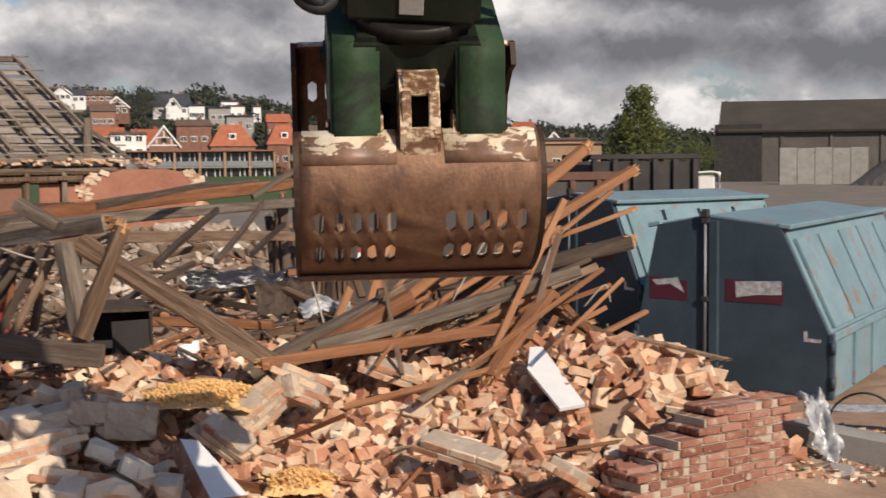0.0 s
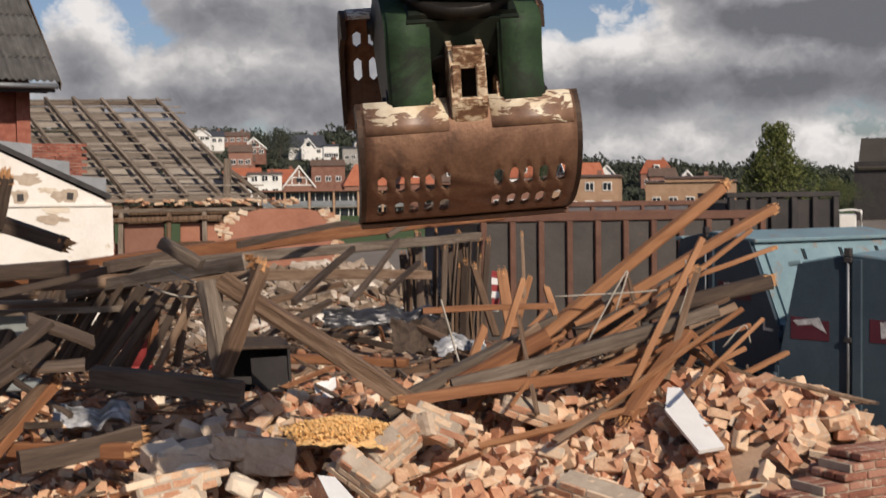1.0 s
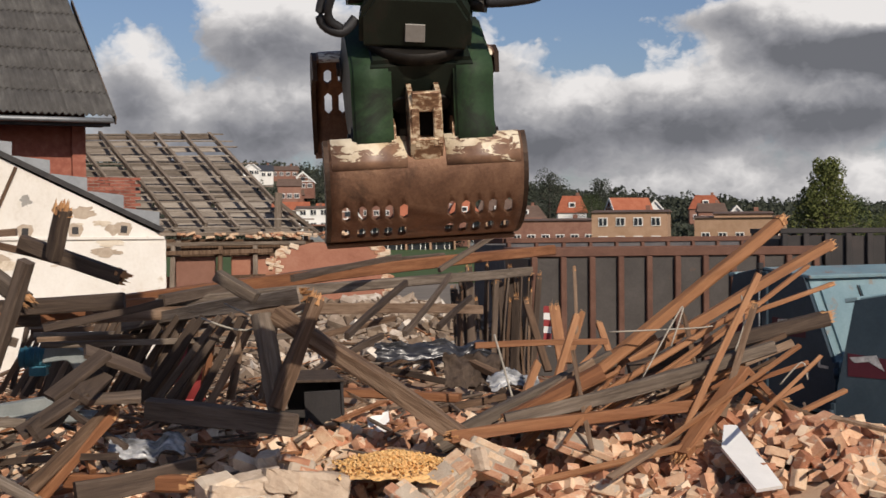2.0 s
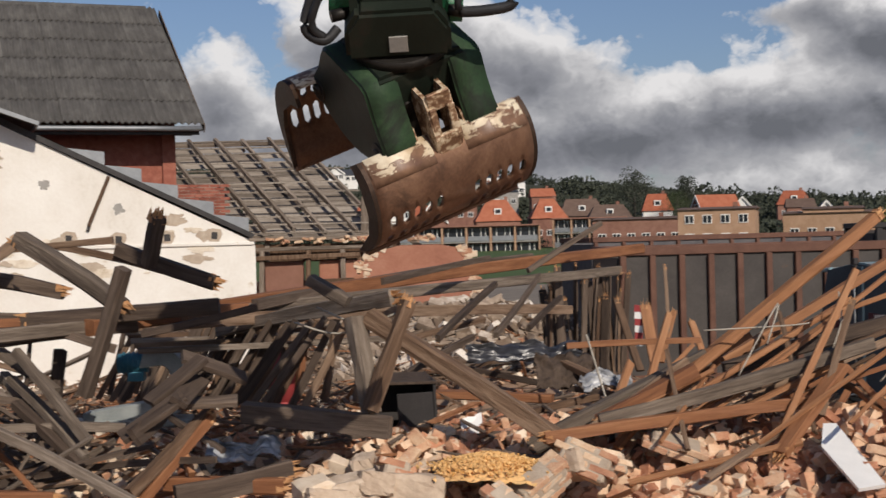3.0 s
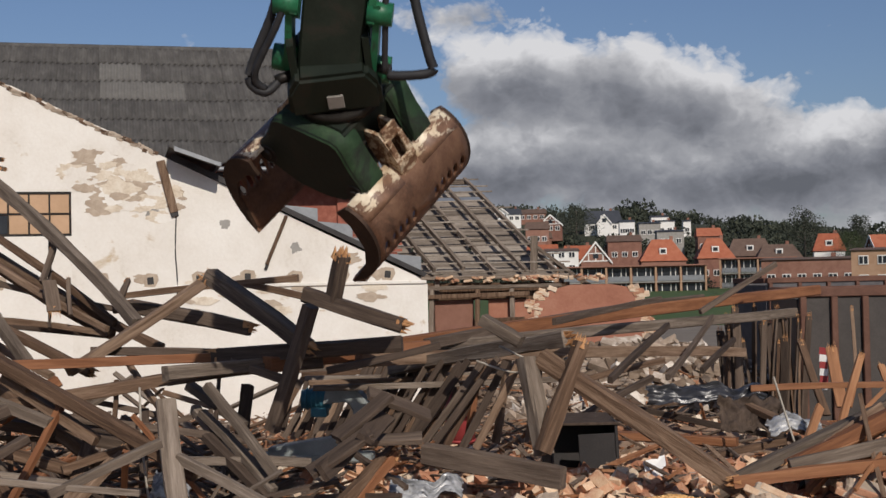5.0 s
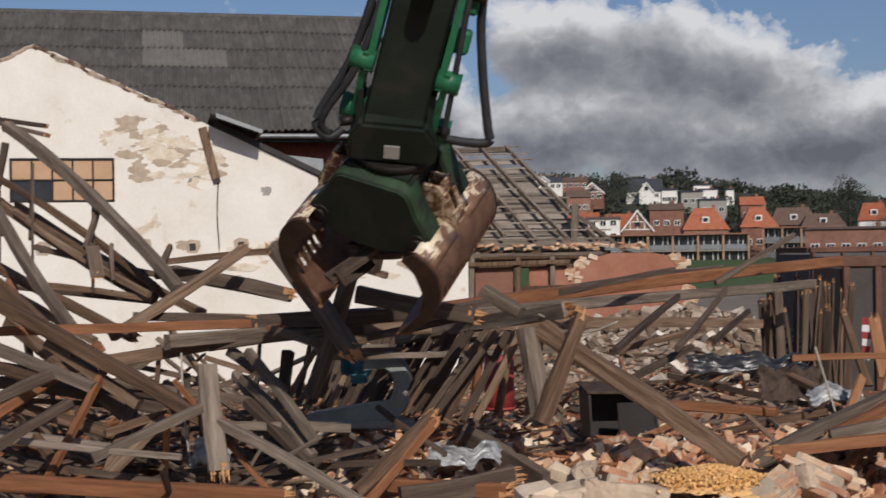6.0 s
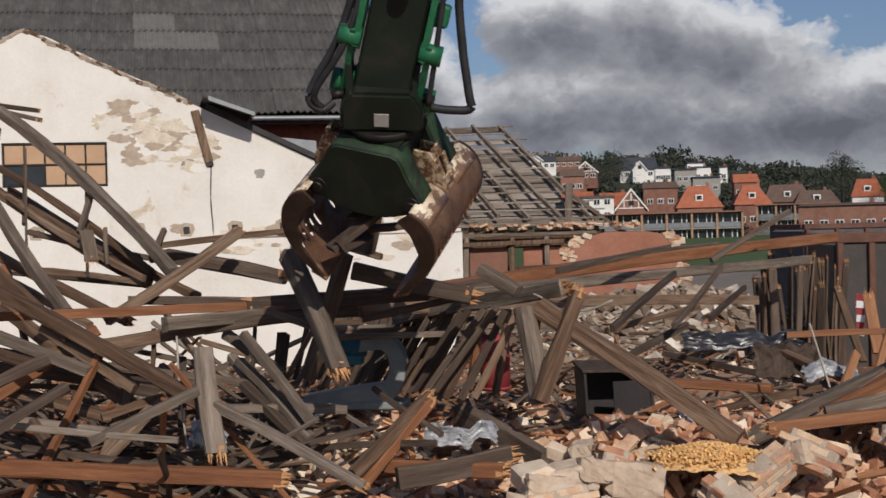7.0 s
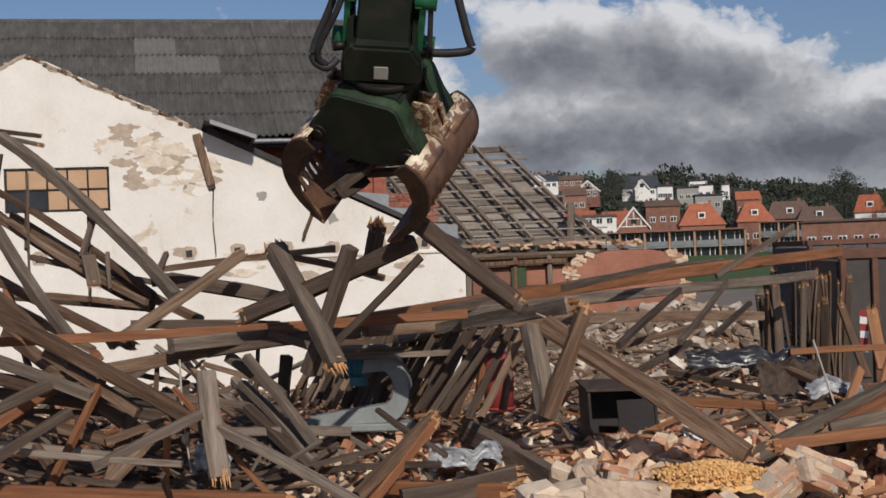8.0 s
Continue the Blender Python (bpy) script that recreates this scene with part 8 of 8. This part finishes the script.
    part("hose", tube([(-0.32, -0.20, 1.7), (-0.36, -0.24, 1.0), (-0.42, -0.24, 0.4), (-0.54, -0.2, 0.0), (-0.56, -0.2, -0.18), (-0.44, -0.2, -0.24), (-0.36, -0.16, -0.16)], 0.034, 8), "rubber", a, "black hydraulic hose")
    part("hose", tube([(-0.27, -0.26, 1.7), (-0.30, -0.30, 0.9), (-0.36, -0.30, 0.35), (-0.52, -0.25, -0.1), (-0.44, -0.2, -0.22)], 0.028, 8), "rubber", a)
    part("hose", tube([(0.28, -0.26, 1.7), (0.33, -0.30, 0.9), (0.37, -0.28, 0.4), (0.40, -0.2, 0.0)], 0.024, 8), "rubber", a)
    return a, head


ARM, HEAD = make_arm()


def lay(a, b):
    """The pose of a timber that lies from a towards b."""
    a, b = Vector(a), Vector(b)
    return Matrix.Translation(a) @ (b - a).to_track_quat("Z", "Y").to_matrix().to_4x4()


GRIPPED = "dark timber pulled up by the grapple"
BROKEN_RAFTER = beam((0, 0, 0), (0, 0, 1.45), 0.17, 0.15, "grey_wood", (0, 1), label="grey broken rafter pushed aside by the grapple", group="gripped timbers")
HELD_LONG = beam((0, 0, 0), (0, 0, 1.9), 0.14, 0.15, "dark_wood", (0,), label=GRIPPED, group="gripped timbers")
HELD_SHORT = beam((0, 0, 0), (0, 0, 1.15), 0.15, 0.16, "dark_wood", (1,), label=GRIPPED, group="gripped timbers")
HELD_POST = beam((0, 0, 0), (0, 0, 1.3), 0.12, 0.13, "dark_wood", (), label=GRIPPED, group="gripped timbers")
HELD_LATH = beam((0, 0, 0), (0, 0, 1.1), 0.05, 0.07, "dark_wood", (), label="thin dark lath dangling from the grapple", group="gripped timbers")
HELD_RNG = random.Random(17)
HELD_BOARDS = []
for _ in range(6):
    board = beam((0, 0, -0.3), (0, 0, 0.3), 0.16, 0.05, "dark_wood", (), 0.02, name="held_board", label="dark broken board gripped between the grapple shells", group="gripped boards")
    local = pose(HELD_RNG.uniform(-0.45, 0.45), HELD_RNG.uniform(-0.14, 0.14), HELD_RNG.uniform(-0.66, -0.34), HELD_RNG.uniform(-30, 30), HELD_RNG.uniform(-50, 50), HELD_RNG.uniform(0, 90)) @ pose(0, 0, 0, 90, 0, 0) @ Matrix.Translation((0, 0, -0.3))
    HELD_BOARDS.append((board, local))


def motions():
    grip = [
        (0, pose(-0.167, 7.085, 3.251, 0, 0, -0.0) @ pose(0, 0, 0, 0, 3.3, 0) @ pose(0, 0, 0, 32.8, 0, 0) @ pose(0, 0, 0, 0, 0, 7.4)),
        (0.2, pose(-0.257, 7.236, 3.355, 0, 0, 1.2) @ pose(0, 0, 0, 0, 2.9, 0) @ pose(0, 0, 0, 33.9, 0, 0) @ pose(0, 0, 0, 0, 0, 7.7)),
        (0.5, pose(-0.435, 7.458, 3.490, 0, 0, 3.1) @ pose(0, 0, 0, 0, 2.4, 0) @ pose(0, 0, 0, 35.6, 0, 0) @ pose(0, 0, 0, 0, 0, 8.1)),
        (0.8, pose(-0.606, 7.671, 3.635, 0, 0, 4.6) @ pose(0, 0, 0, 0, 1.9, 0) @ pose(0, 0, 0, 37.4, 0, 0) @ pose(0, 0, 0, 0, 0, 8.5)),
        (1.0, pose(-0.737, 7.809, 3.720, 0, 0, 5.7) @ pose(0, 0, 0, 0, 1.5, 0) @ pose(0, 0, 0, 38.5, 0, 0) @ pose(0, 0, 0, 0, 0, 8.8)),
        (1.2, pose(-0.884, 7.931, 3.810, 0, 0, 5.9) @ pose(0, 0, 0, 0, 1.8, 0) @ pose(0, 0, 0, 38.5, 0, 0) @ pose(0, 0, 0, 0, 0, 8.9)),
        (1.75, pose(-1.244, 8.304, 3.770, 0, 0, 7.2) @ pose(0, 0, 0, 0, 2.5, 0) @ pose(0, 0, 0, 38.5, 0, 0) @ pose(0, 0, 0, 0, 0, 9.4)),
        (2.3, pose(-1.630, 8.665, 3.747, 0, 0, 8.5) @ pose(0, 0, 0, 0, 3.2, 0) @ pose(0, 0, 0, 38.4, 0, 0) @ pose(0, 0, 0, 0, 0, 9.8)),
        (2.5, pose(-1.760, 8.798, 3.728, 0, 0, 9.1) @ pose(0, 0, 0, 0, 3.5, 0) @ pose(0, 0, 0, 38.4, 0, 0) @ pose(0, 0, 0, 0, 0, 9.9)),
        (2.7, pose(-1.902, 8.831, 3.738, 0, 0, 10.0) @ pose(0, 0, 0, 0, 3.0, 0) @ pose(0, 0, 0, 39.0, 0, 0) @ pose(0, 0, 0, 0, 0, 12.0)),
        (3.0, pose(-2.186, 8.874, 3.856, 0, 0, 11.3) @ pose(0, 0, 0, 0, -2.0, 0) @ pose(0, 0, 0, 44.0, 0, 0) @ pose(0, 0, 0, 0, 0, 29.0)),
        (3.5, pose(-2.812, 8.882, 4.089, 0, 0, 13.6) @ pose(0, 0, 0, 0, -6.7, 0) @ pose(0, 0, 0, 48.8, 0, 0) @ pose(0, 0, 0, 0, 0, 31.0)),
        (4.0, pose(-3.581, 9.000, 4.313, 0, 0, 16.4) @ pose(0, 0, 0, 0, -9.5, 0) @ pose(0, 0, 0, 55.0, 0, 0) @ pose(0, 0, 0, 0, 0, 30.0)),
        (4.5, pose(-4.052, 9.184, 4.259, 0, 0, 18.0) @ pose(0, 0, 0, 0, -9.0, 0) @ pose(0, 0, 0, 54.3, 0, 0) @ pose(0, 0, 0, 0, 0, 40.7)),
        (4.7, pose(-4.156, 9.288, 4.217, 0, 0, 18.1) @ pose(0, 0, 0, 0, -8.8, 0) @ pose(0, 0, 0, 54.0, 0, 0) @ pose(0, 0, 0, 0, 0, 45.0)),
        (5.25, pose(-4.341, 9.561, 3.725, 0, 0, 18.9) @ pose(0, 0, 0, 0, 0.0, 0) @ pose(0, 0, 0, 48.0, 0, 0) @ pose(0, 0, 0, 0, 0, 57.0)),
        (5.8, pose(-4.444, 9.737, 3.272, 0, 0, 19.8) @ pose(0, 0, 0, 0, 8.0, 0) @ pose(0, 0, 0, 42.5, 0, 0) @ pose(0, 0, 0, 0, 0, 69.5)),
        (6.0, pose(-4.410, 9.870, 3.314, 0, 0, 20.1) @ pose(0, 0, 0, 0, 6.3, 0) @ pose(0, 0, 0, 40.1, 0, 0) @ pose(0, 0, 0, 0, 0, 71.0)),
        (6.5, pose(-4.528, 10.130, 3.339, 0, 0, 21.6) @ pose(0, 0, 0, 0, 2.0, 0) @ pose(0, 0, 0, 34.0, 0, 0) @ pose(0, 0, 0, 0, 0, 71.0)),
        (7.0, pose(-4.681, 10.515, 3.421, 0, 0, 19.9) @ pose(0, 0, 0, 0, 3.0, 0) @ pose(0, 0, 0, 35.5, 0, 0) @ pose(0, 0, 0, 0, 0, 71.0)),
        (7.5, pose(-4.755, 10.659, 3.734, 0, 0, 19.3) @ pose(0, 0, 0, 0, 4.2, 0) @ pose(0, 0, 0, 38.2, 0, 0) @ pose(0, 0, 0, 0, 0, 71.0)),
        (8.0, pose(-4.788, 10.782, 4.078, 0, 0, 20.0) @ pose(0, 0, 0, 0, 5.5, 0) @ pose(0, 0, 0, 41.0, 0, 0) @ pose(0, 0, 0, 0, 0, 71.0)),
    ]
    walk(GRAPPLE, grip)
    held = [(t, m) for t, m in grip if t >= 5.8]
    for board, local in HELD_BOARDS:
        rest = Matrix.Translation((0.1, 0.4, -1.3)) @ held[0][1] @ local
        walk(board, [(0.0, rest), (5.1, rest)] + [(t, m @ local) for t, m in held])
    walk(SHELL_NEAR, [
        (0, pose(0, -0.42, 0, -26.9, 0, 0)),
        (0.2, pose(0, -0.42, 0, -25.9, 0, 0)),
        (0.5, pose(0, -0.42, 0, -24.4, 0, 0)),
        (0.8, pose(0, -0.42, 0, -23.0, 0, 0)),
        (1.0, pose(0, -0.42, 0, -22.0, 0, 0)),
        (1.2, pose(0, -0.42, 0, -21.1, 0, 0)),
        (1.75, pose(0, -0.42, 0, -18.5, 0, 0)),
        (2.3, pose(0, -0.42, 0, -15.9, 0, 0)),
        (2.5, pose(0, -0.42, 0, -15.0, 0, 0)),
        (2.7, pose(0, -0.42, 0, -15.0, 0, 0)),
        (3.0, pose(0, -0.42, 0, -16.0, 0, 0)),
        (3.5, pose(0, -0.42, 0, -16.2, 0, 0)),
        (4.0, pose(0, -0.42, 0, -17.5, 0, 0)),
        (4.5, pose(0, -0.42, 0, -19.8, 0, 0)),
        (4.7, pose(0, -0.42, 0, -20.7, 0, 0)),
        (5.25, pose(0, -0.42, 0, -20.0, 0, 0)),
        (5.8, pose(0, -0.42, 0, -19.0, 0, 0)),
        (6.0, pose(0, -0.42, 0, -18.1, 0, 0)),
        (6.5, pose(0, -0.42, 0, -16.0, 0, 0)),
        (7.0, pose(0, -0.42, 0, -15.6, 0, 0)),
        (7.5, pose(0, -0.42, 0, -15.3, 0, 0)),
        (8.0, pose(0, -0.42, 0, -15.0, 0, 0)),
    ])
    walk(SHELL_FAR, [
        (0, pose(0, 0.42, 0, 14.0, 0, 0) @ pose(0, 0, 0, 0, 0, 180)),
        (0.2, pose(0, 0.42, 0, 17.2, 0, 0) @ pose(0, 0, 0, 0, 0, 180)),
        (0.5, pose(0, 0.42, 0, 22.0, 0, 0) @ pose(0, 0, 0, 0, 0, 180)),
        (0.8, pose(0, 0.42, 0, 26.8, 0, 0) @ pose(0, 0, 0, 0, 0, 180)),
        (1.0, pose(0, 0.42, 0, 30.0, 0, 0) @ pose(0, 0, 0, 0, 0, 180)),
        (1.2, pose(0, 0.42, 0, 30.7, 0, 0) @ pose(0, 0, 0, 0, 0, 180)),
        (1.75, pose(0, 0.42, 0, 32.5, 0, 0) @ pose(0, 0, 0, 0, 0, 180)),
        (2.3, pose(0, 0.42, 0, 34.3, 0, 0) @ pose(0, 0, 0, 0, 0, 180)),
        (2.5, pose(0, 0.42, 0, 35.0, 0, 0) @ pose(0, 0, 0, 0, 0, 180)),
        (2.7, pose(0, 0.42, 0, 35.0, 0, 0) @ pose(0, 0, 0, 0, 0, 180)),
        (3.0, pose(0, 0.42, 0, 36.0, 0, 0) @ pose(0, 0, 0, 0, 0, 180)),
        (3.5, pose(0, 0.42, 0, 37.0, 0, 0) @ pose(0, 0, 0, 0, 0, 180)),
        (4.0, pose(0, 0.42, 0, 33.0, 0, 0) @ pose(0, 0, 0, 0, 0, 180)),
        (4.5, pose(0, 0.42, 0, 33.7, 0, 0) @ pose(0, 0, 0, 0, 0, 180)),
        (4.7, pose(0, 0.42, 0, 34.0, 0, 0) @ pose(0, 0, 0, 0, 0, 180)),
        (5.25, pose(0, 0.42, 0, 24.0, 0, 0) @ pose(0, 0, 0, 0, 0, 180)),
        (5.8, pose(0, 0.42, 0, 14.0, 0, 0) @ pose(0, 0, 0, 0, 0, 180)),
        (6.0, pose(0, 0.42, 0, 13.7, 0, 0) @ pose(0, 0, 0, 0, 0, 180)),
        (6.5, pose(0, 0.42, 0, 13.1, 0, 0) @ pose(0, 0, 0, 0, 0, 180)),
        (7.0, pose(0, 0.42, 0, 12.6, 0, 0) @ pose(0, 0, 0, 0, 0, 180)),
        (7.5, pose(0, 0.42, 0, 12.6, 0, 0) @ pose(0, 0, 0, 0, 0, 180)),
        (8.0, pose(0, 0.42, 0, 12.6, 0, 0) @ pose(0, 0, 0, 0, 0, 180)),
    ])
    walk(ARM, [
        (0, pose(-0.129, 6.662, 3.906, 0, 0, -0.0) @ pose(0, 0, 0, 0, 2.0, 0) @ pose(0, 0, 0, 16, 0, 0)),
        (0.2, pose(-0.214, 6.801, 4.001, 0, 0, 1.2) @ pose(0, 0, 0, 0, 2.2, 0) @ pose(0, 0, 0, 16, 0, 0)),
        (0.5, pose(-0.385, 7.006, 4.123, 0, 0, 3.1) @ pose(0, 0, 0, 0, 2.4, 0) @ pose(0, 0, 0, 16, 0, 0)),
        (0.8, pose(-0.548, 7.201, 4.255, 0, 0, 4.6) @ pose(0, 0, 0, 0, 2.6, 0) @ pose(0, 0, 0, 16, 0, 0)),
        (1.0, pose(-0.673, 7.327, 4.331, 0, 0, 5.7) @ pose(0, 0, 0, 0, 2.8, 0) @ pose(0, 0, 0, 16, 0, 0)),
        (1.2, pose(-0.815, 7.450, 4.420, 0, 0, 5.9) @ pose(0, 0, 0, 0, 3.0, 0) @ pose(0, 0, 0, 16, 0, 0)),
        (1.75, pose(-1.157, 7.826, 4.380, 0, 0, 7.2) @ pose(0, 0, 0, 0, 3.4, 0) @ pose(0, 0, 0, 16, 0, 0)),
        (2.3, pose(-1.524, 8.191, 4.357, 0, 0, 8.5) @ pose(0, 0, 0, 0, 3.8, 0) @ pose(0, 0, 0, 16, 0, 0)),
        (2.5, pose(-1.647, 8.326, 4.338, 0, 0, 9.1) @ pose(0, 0, 0, 0, 4.0, 0) @ pose(0, 0, 0, 16, 0, 0)),
        (2.7, pose(-1.785, 8.354, 4.343, 0, 0, 10.0) @ pose(0, 0, 0, 0, 4.2, 0) @ pose(0, 0, 0, 16, 0, 0)),
        (3.0, pose(-2.099, 8.339, 4.416, 0, 0, 11.3) @ pose(0, 0, 0, 0, 4.5, 0) @ pose(0, 0, 0, 16, 0, 0)),
        (3.5, pose(-2.732, 8.298, 4.599, 0, 0, 13.6) @ pose(0, 0, 0, 0, 5.0, 0) @ pose(0, 0, 0, 16, 0, 0)),
        (4.0, pose(-3.471, 8.366, 4.754, 0, 0, 16.4) @ pose(0, 0, 0, 0, 5.4, 0) @ pose(0, 0, 0, 16, 0, 0)),
        (4.5, pose(-3.924, 8.560, 4.709, 0, 0, 18.0) @ pose(0, 0, 0, 0, 5.8, 0) @ pose(0, 0, 0, 16, 0, 0)),
        (4.7, pose(-4.028, 8.666, 4.670, 0, 0, 18.1) @ pose(0, 0, 0, 0, 6.0, 0) @ pose(0, 0, 0, 16, 0, 0)),
        (5.25, pose(-4.153, 9.013, 4.247, 0, 0, 18.9) @ pose(0, 0, 0, 0, 11.5, 0) @ pose(0, 0, 0, 16, 0, 0)),
        (5.8, pose(-4.190, 9.269, 3.842, 0, 0, 19.8) @ pose(0, 0, 0, 0, 17.0, 0) @ pose(0, 0, 0, 16, 0, 0)),
        (6.0, pose(-4.175, 9.421, 3.907, 0, 0, 20.1) @ pose(0, 0, 0, 0, 16.7, 0) @ pose(0, 0, 0, 16, 0, 0)),
        (6.5, pose(-4.346, 9.732, 3.985, 0, 0, 21.6) @ pose(0, 0, 0, 0, 16.0, 0) @ pose(0, 0, 0, 16, 0, 0)),
        (7.0, pose(-4.496, 10.100, 4.055, 0, 0, 19.9) @ pose(0, 0, 0, 0, 15.0, 0) @ pose(0, 0, 0, 16, 0, 0)),
        (7.5, pose(-4.553, 10.218, 4.345, 0, 0, 19.3) @ pose(0, 0, 0, 0, 12.0, 0) @ pose(0, 0, 0, 16, 0, 0)),
        (8.0, pose(-4.560, 10.320, 4.664, 0, 0, 20.0) @ pose(0, 0, 0, 0, 9.0, 0) @ pose(0, 0, 0, 16, 0, 0)),
    ])
    walk(HEAD, [
        (0, pose(0, 0, 0, -16, 0, 0) @ pose(0, 0, 0, 0, 1.3, 0) @ pose(0, 0, 0, 32.8, 0, 0)),
        (0.2, pose(0, 0, 0, -16, 0, 0) @ pose(0, 0, 0, 0, 0.8, 0) @ pose(0, 0, 0, 33.9, 0, 0)),
        (0.5, pose(0, 0, 0, -16, 0, 0) @ pose(0, 0, 0, 0, 0.0, 0) @ pose(0, 0, 0, 35.6, 0, 0)),
        (0.8, pose(0, 0, 0, -16, 0, 0) @ pose(0, 0, 0, 0, -0.8, 0) @ pose(0, 0, 0, 37.4, 0, 0)),
        (1.0, pose(0, 0, 0, -16, 0, 0) @ pose(0, 0, 0, 0, -1.3, 0) @ pose(0, 0, 0, 38.5, 0, 0)),
        (1.2, pose(0, 0, 0, -16, 0, 0) @ pose(0, 0, 0, 0, -1.2, 0) @ pose(0, 0, 0, 38.5, 0, 0)),
        (1.75, pose(0, 0, 0, -16, 0, 0) @ pose(0, 0, 0, 0, -0.9, 0) @ pose(0, 0, 0, 38.5, 0, 0)),
        (2.3, pose(0, 0, 0, -16, 0, 0) @ pose(0, 0, 0, 0, -0.6, 0) @ pose(0, 0, 0, 38.4, 0, 0)),
        (2.5, pose(0, 0, 0, -16, 0, 0) @ pose(0, 0, 0, 0, -0.5, 0) @ pose(0, 0, 0, 38.4, 0, 0)),
        (2.7, pose(0, 0, 0, -16, 0, 0) @ pose(0, 0, 0, 0, -1.2, 0) @ pose(0, 0, 0, 39.0, 0, 0)),
        (3.0, pose(0, 0, 0, -16, 0, 0) @ pose(0, 0, 0, 0, -6.5, 0) @ pose(0, 0, 0, 44.0, 0, 0)),
        (3.5, pose(0, 0, 0, -16, 0, 0) @ pose(0, 0, 0, 0, -11.7, 0) @ pose(0, 0, 0, 48.8, 0, 0)),
        (4.0, pose(0, 0, 0, -16, 0, 0) @ pose(0, 0, 0, 0, -14.9, 0) @ pose(0, 0, 0, 55.0, 0, 0)),
        (4.5, pose(0, 0, 0, -16, 0, 0) @ pose(0, 0, 0, 0, -14.8, 0) @ pose(0, 0, 0, 54.3, 0, 0)),
        (4.7, pose(0, 0, 0, -16, 0, 0) @ pose(0, 0, 0, 0, -14.8, 0) @ pose(0, 0, 0, 54.0, 0, 0)),
        (5.25, pose(0, 0, 0, -16, 0, 0) @ pose(0, 0, 0, 0, -11.5, 0) @ pose(0, 0, 0, 48.0, 0, 0)),
        (5.8, pose(0, 0, 0, -16, 0, 0) @ pose(0, 0, 0, 0, -9.0, 0) @ pose(0, 0, 0, 42.5, 0, 0)),
        (6.0, pose(0, 0, 0, -16, 0, 0) @ pose(0, 0, 0, 0, -10.4, 0) @ pose(0, 0, 0, 40.1, 0, 0)),
        (6.5, pose(0, 0, 0, -16, 0, 0) @ pose(0, 0, 0, 0, -14.0, 0) @ pose(0, 0, 0, 34.0, 0, 0)),
        (7.0, pose(0, 0, 0, -16, 0, 0) @ pose(0, 0, 0, 0, -12.0, 0) @ pose(0, 0, 0, 35.5, 0, 0)),
        (7.5, pose(0, 0, 0, -16, 0, 0) @ pose(0, 0, 0, 0, -7.8, 0) @ pose(0, 0, 0, 38.2, 0, 0)),
        (8.0, pose(0, 0, 0, -16, 0, 0) @ pose(0, 0, 0, 0, -3.5, 0) @ pose(0, 0, 0, 41.0, 0, 0)),
    ])
    walk(TRUSS, [(0.0, pose(0, 0, 0)), (4.7, pose(0, 0, 0)), (5.2, pose(-0.2, -0.07, -0.02)), (5.8, pose(-0.43, -0.16, -0.03)), (7.0, pose(-0.41, -0.15, -0.02)), (8.0, pose(-0.38, -0.14, 0.0))])
    hung, dropped = lay((-4.51, 11.89, 1.28), (-3.03, 11.64, 1.17)), lay((-4.33, 12.66, 1.06), (-3.15, 11.70, 0.75))
    walk(CHORD, [(0.0, hung), (4.7, hung), (5.8, dropped), (8.0, dropped)])
    walk(BROKEN_RAFTER, [
        (0.0, lay((-6.91, 12.12, 2.98), (-5.49, 11.75, 2.21))),
        (4.7, lay((-6.91, 12.12, 2.98), (-5.49, 11.75, 2.21))),
        (5.8, lay((-6.44, 11.56, 3.01), (-5.27, 11.14, 1.94))),
        (6.5, lay((-5.93, 11.18, 2.64), (-5.33, 10.76, 1.90))),
        (7.0, lay((-5.95, 11.21, 2.69), (-5.41, 10.76, 1.98))),
        (8.0, lay((-6.14, 11.25, 2.97), (-5.35, 10.79, 1.93))),
    ])
    walk(HELD_SHORT, [
        (0.0, lay((-6.34, 13.15, 2.84), (-4.97, 13.18, 2.38))),
        (4.7, lay((-6.34, 13.15, 2.84), (-4.97, 13.18, 2.38))),
        (5.8, lay((-5.44, 11.48, 2.47), (-4.43, 11.66, 2.27))),
        (7.0, lay((-5.39, 11.41, 2.52), (-4.43, 11.65, 2.29))),
        (7.5, lay((-4.83, 11.30, 2.66), (-4.14, 11.64, 2.29))),
        (8.0, lay((-4.62, 11.16, 3.13), (-3.99, 11.60, 2.49))),
    ])
    walk(HELD_LONG, [
        (0.0, lay((-6.66, 11.69, 2.19), (-5.20, 12.01, 2.27))),
        (7.0, lay((-6.66, 11.69, 2.19), (-5.20, 12.01, 2.27))),
        (7.5, lay((-6.36, 11.40, 2.20), (-4.59, 11.38, 2.57))),
        (8.0, lay((-6.44, 11.14, 2.33), (-4.58, 11.07, 3.00))),
    ])
    walk(HELD_POST, [
        (0.0, lay((-5.94, 11.51, 1.49), (-5.64, 11.42, 2.20))),
        (7.0, lay((-5.94, 11.51, 1.49), (-5.64, 11.42, 2.20))),
        (7.5, lay((-5.69, 11.30, 1.56), (-5.28, 11.15, 2.65))),
        (8.0, lay((-5.75, 11.07, 1.79), (-5.13, 10.87, 3.06))),
    ])
    walk(HELD_LATH, [
        (0.0, lay((-5.36, 11.52, 2.06), (-4.70, 11.76, 2.20))),
        (7.0, lay((-5.36, 11.52, 2.06), (-4.70, 11.76, 2.20))),
        (7.5, lay((-5.28, 11.35, 1.95), (-4.60, 11.38, 2.36))),
        (8.0, lay((-5.43, 11.08, 2.10), (-4.62, 11.16, 2.84))),
    ])



motions()
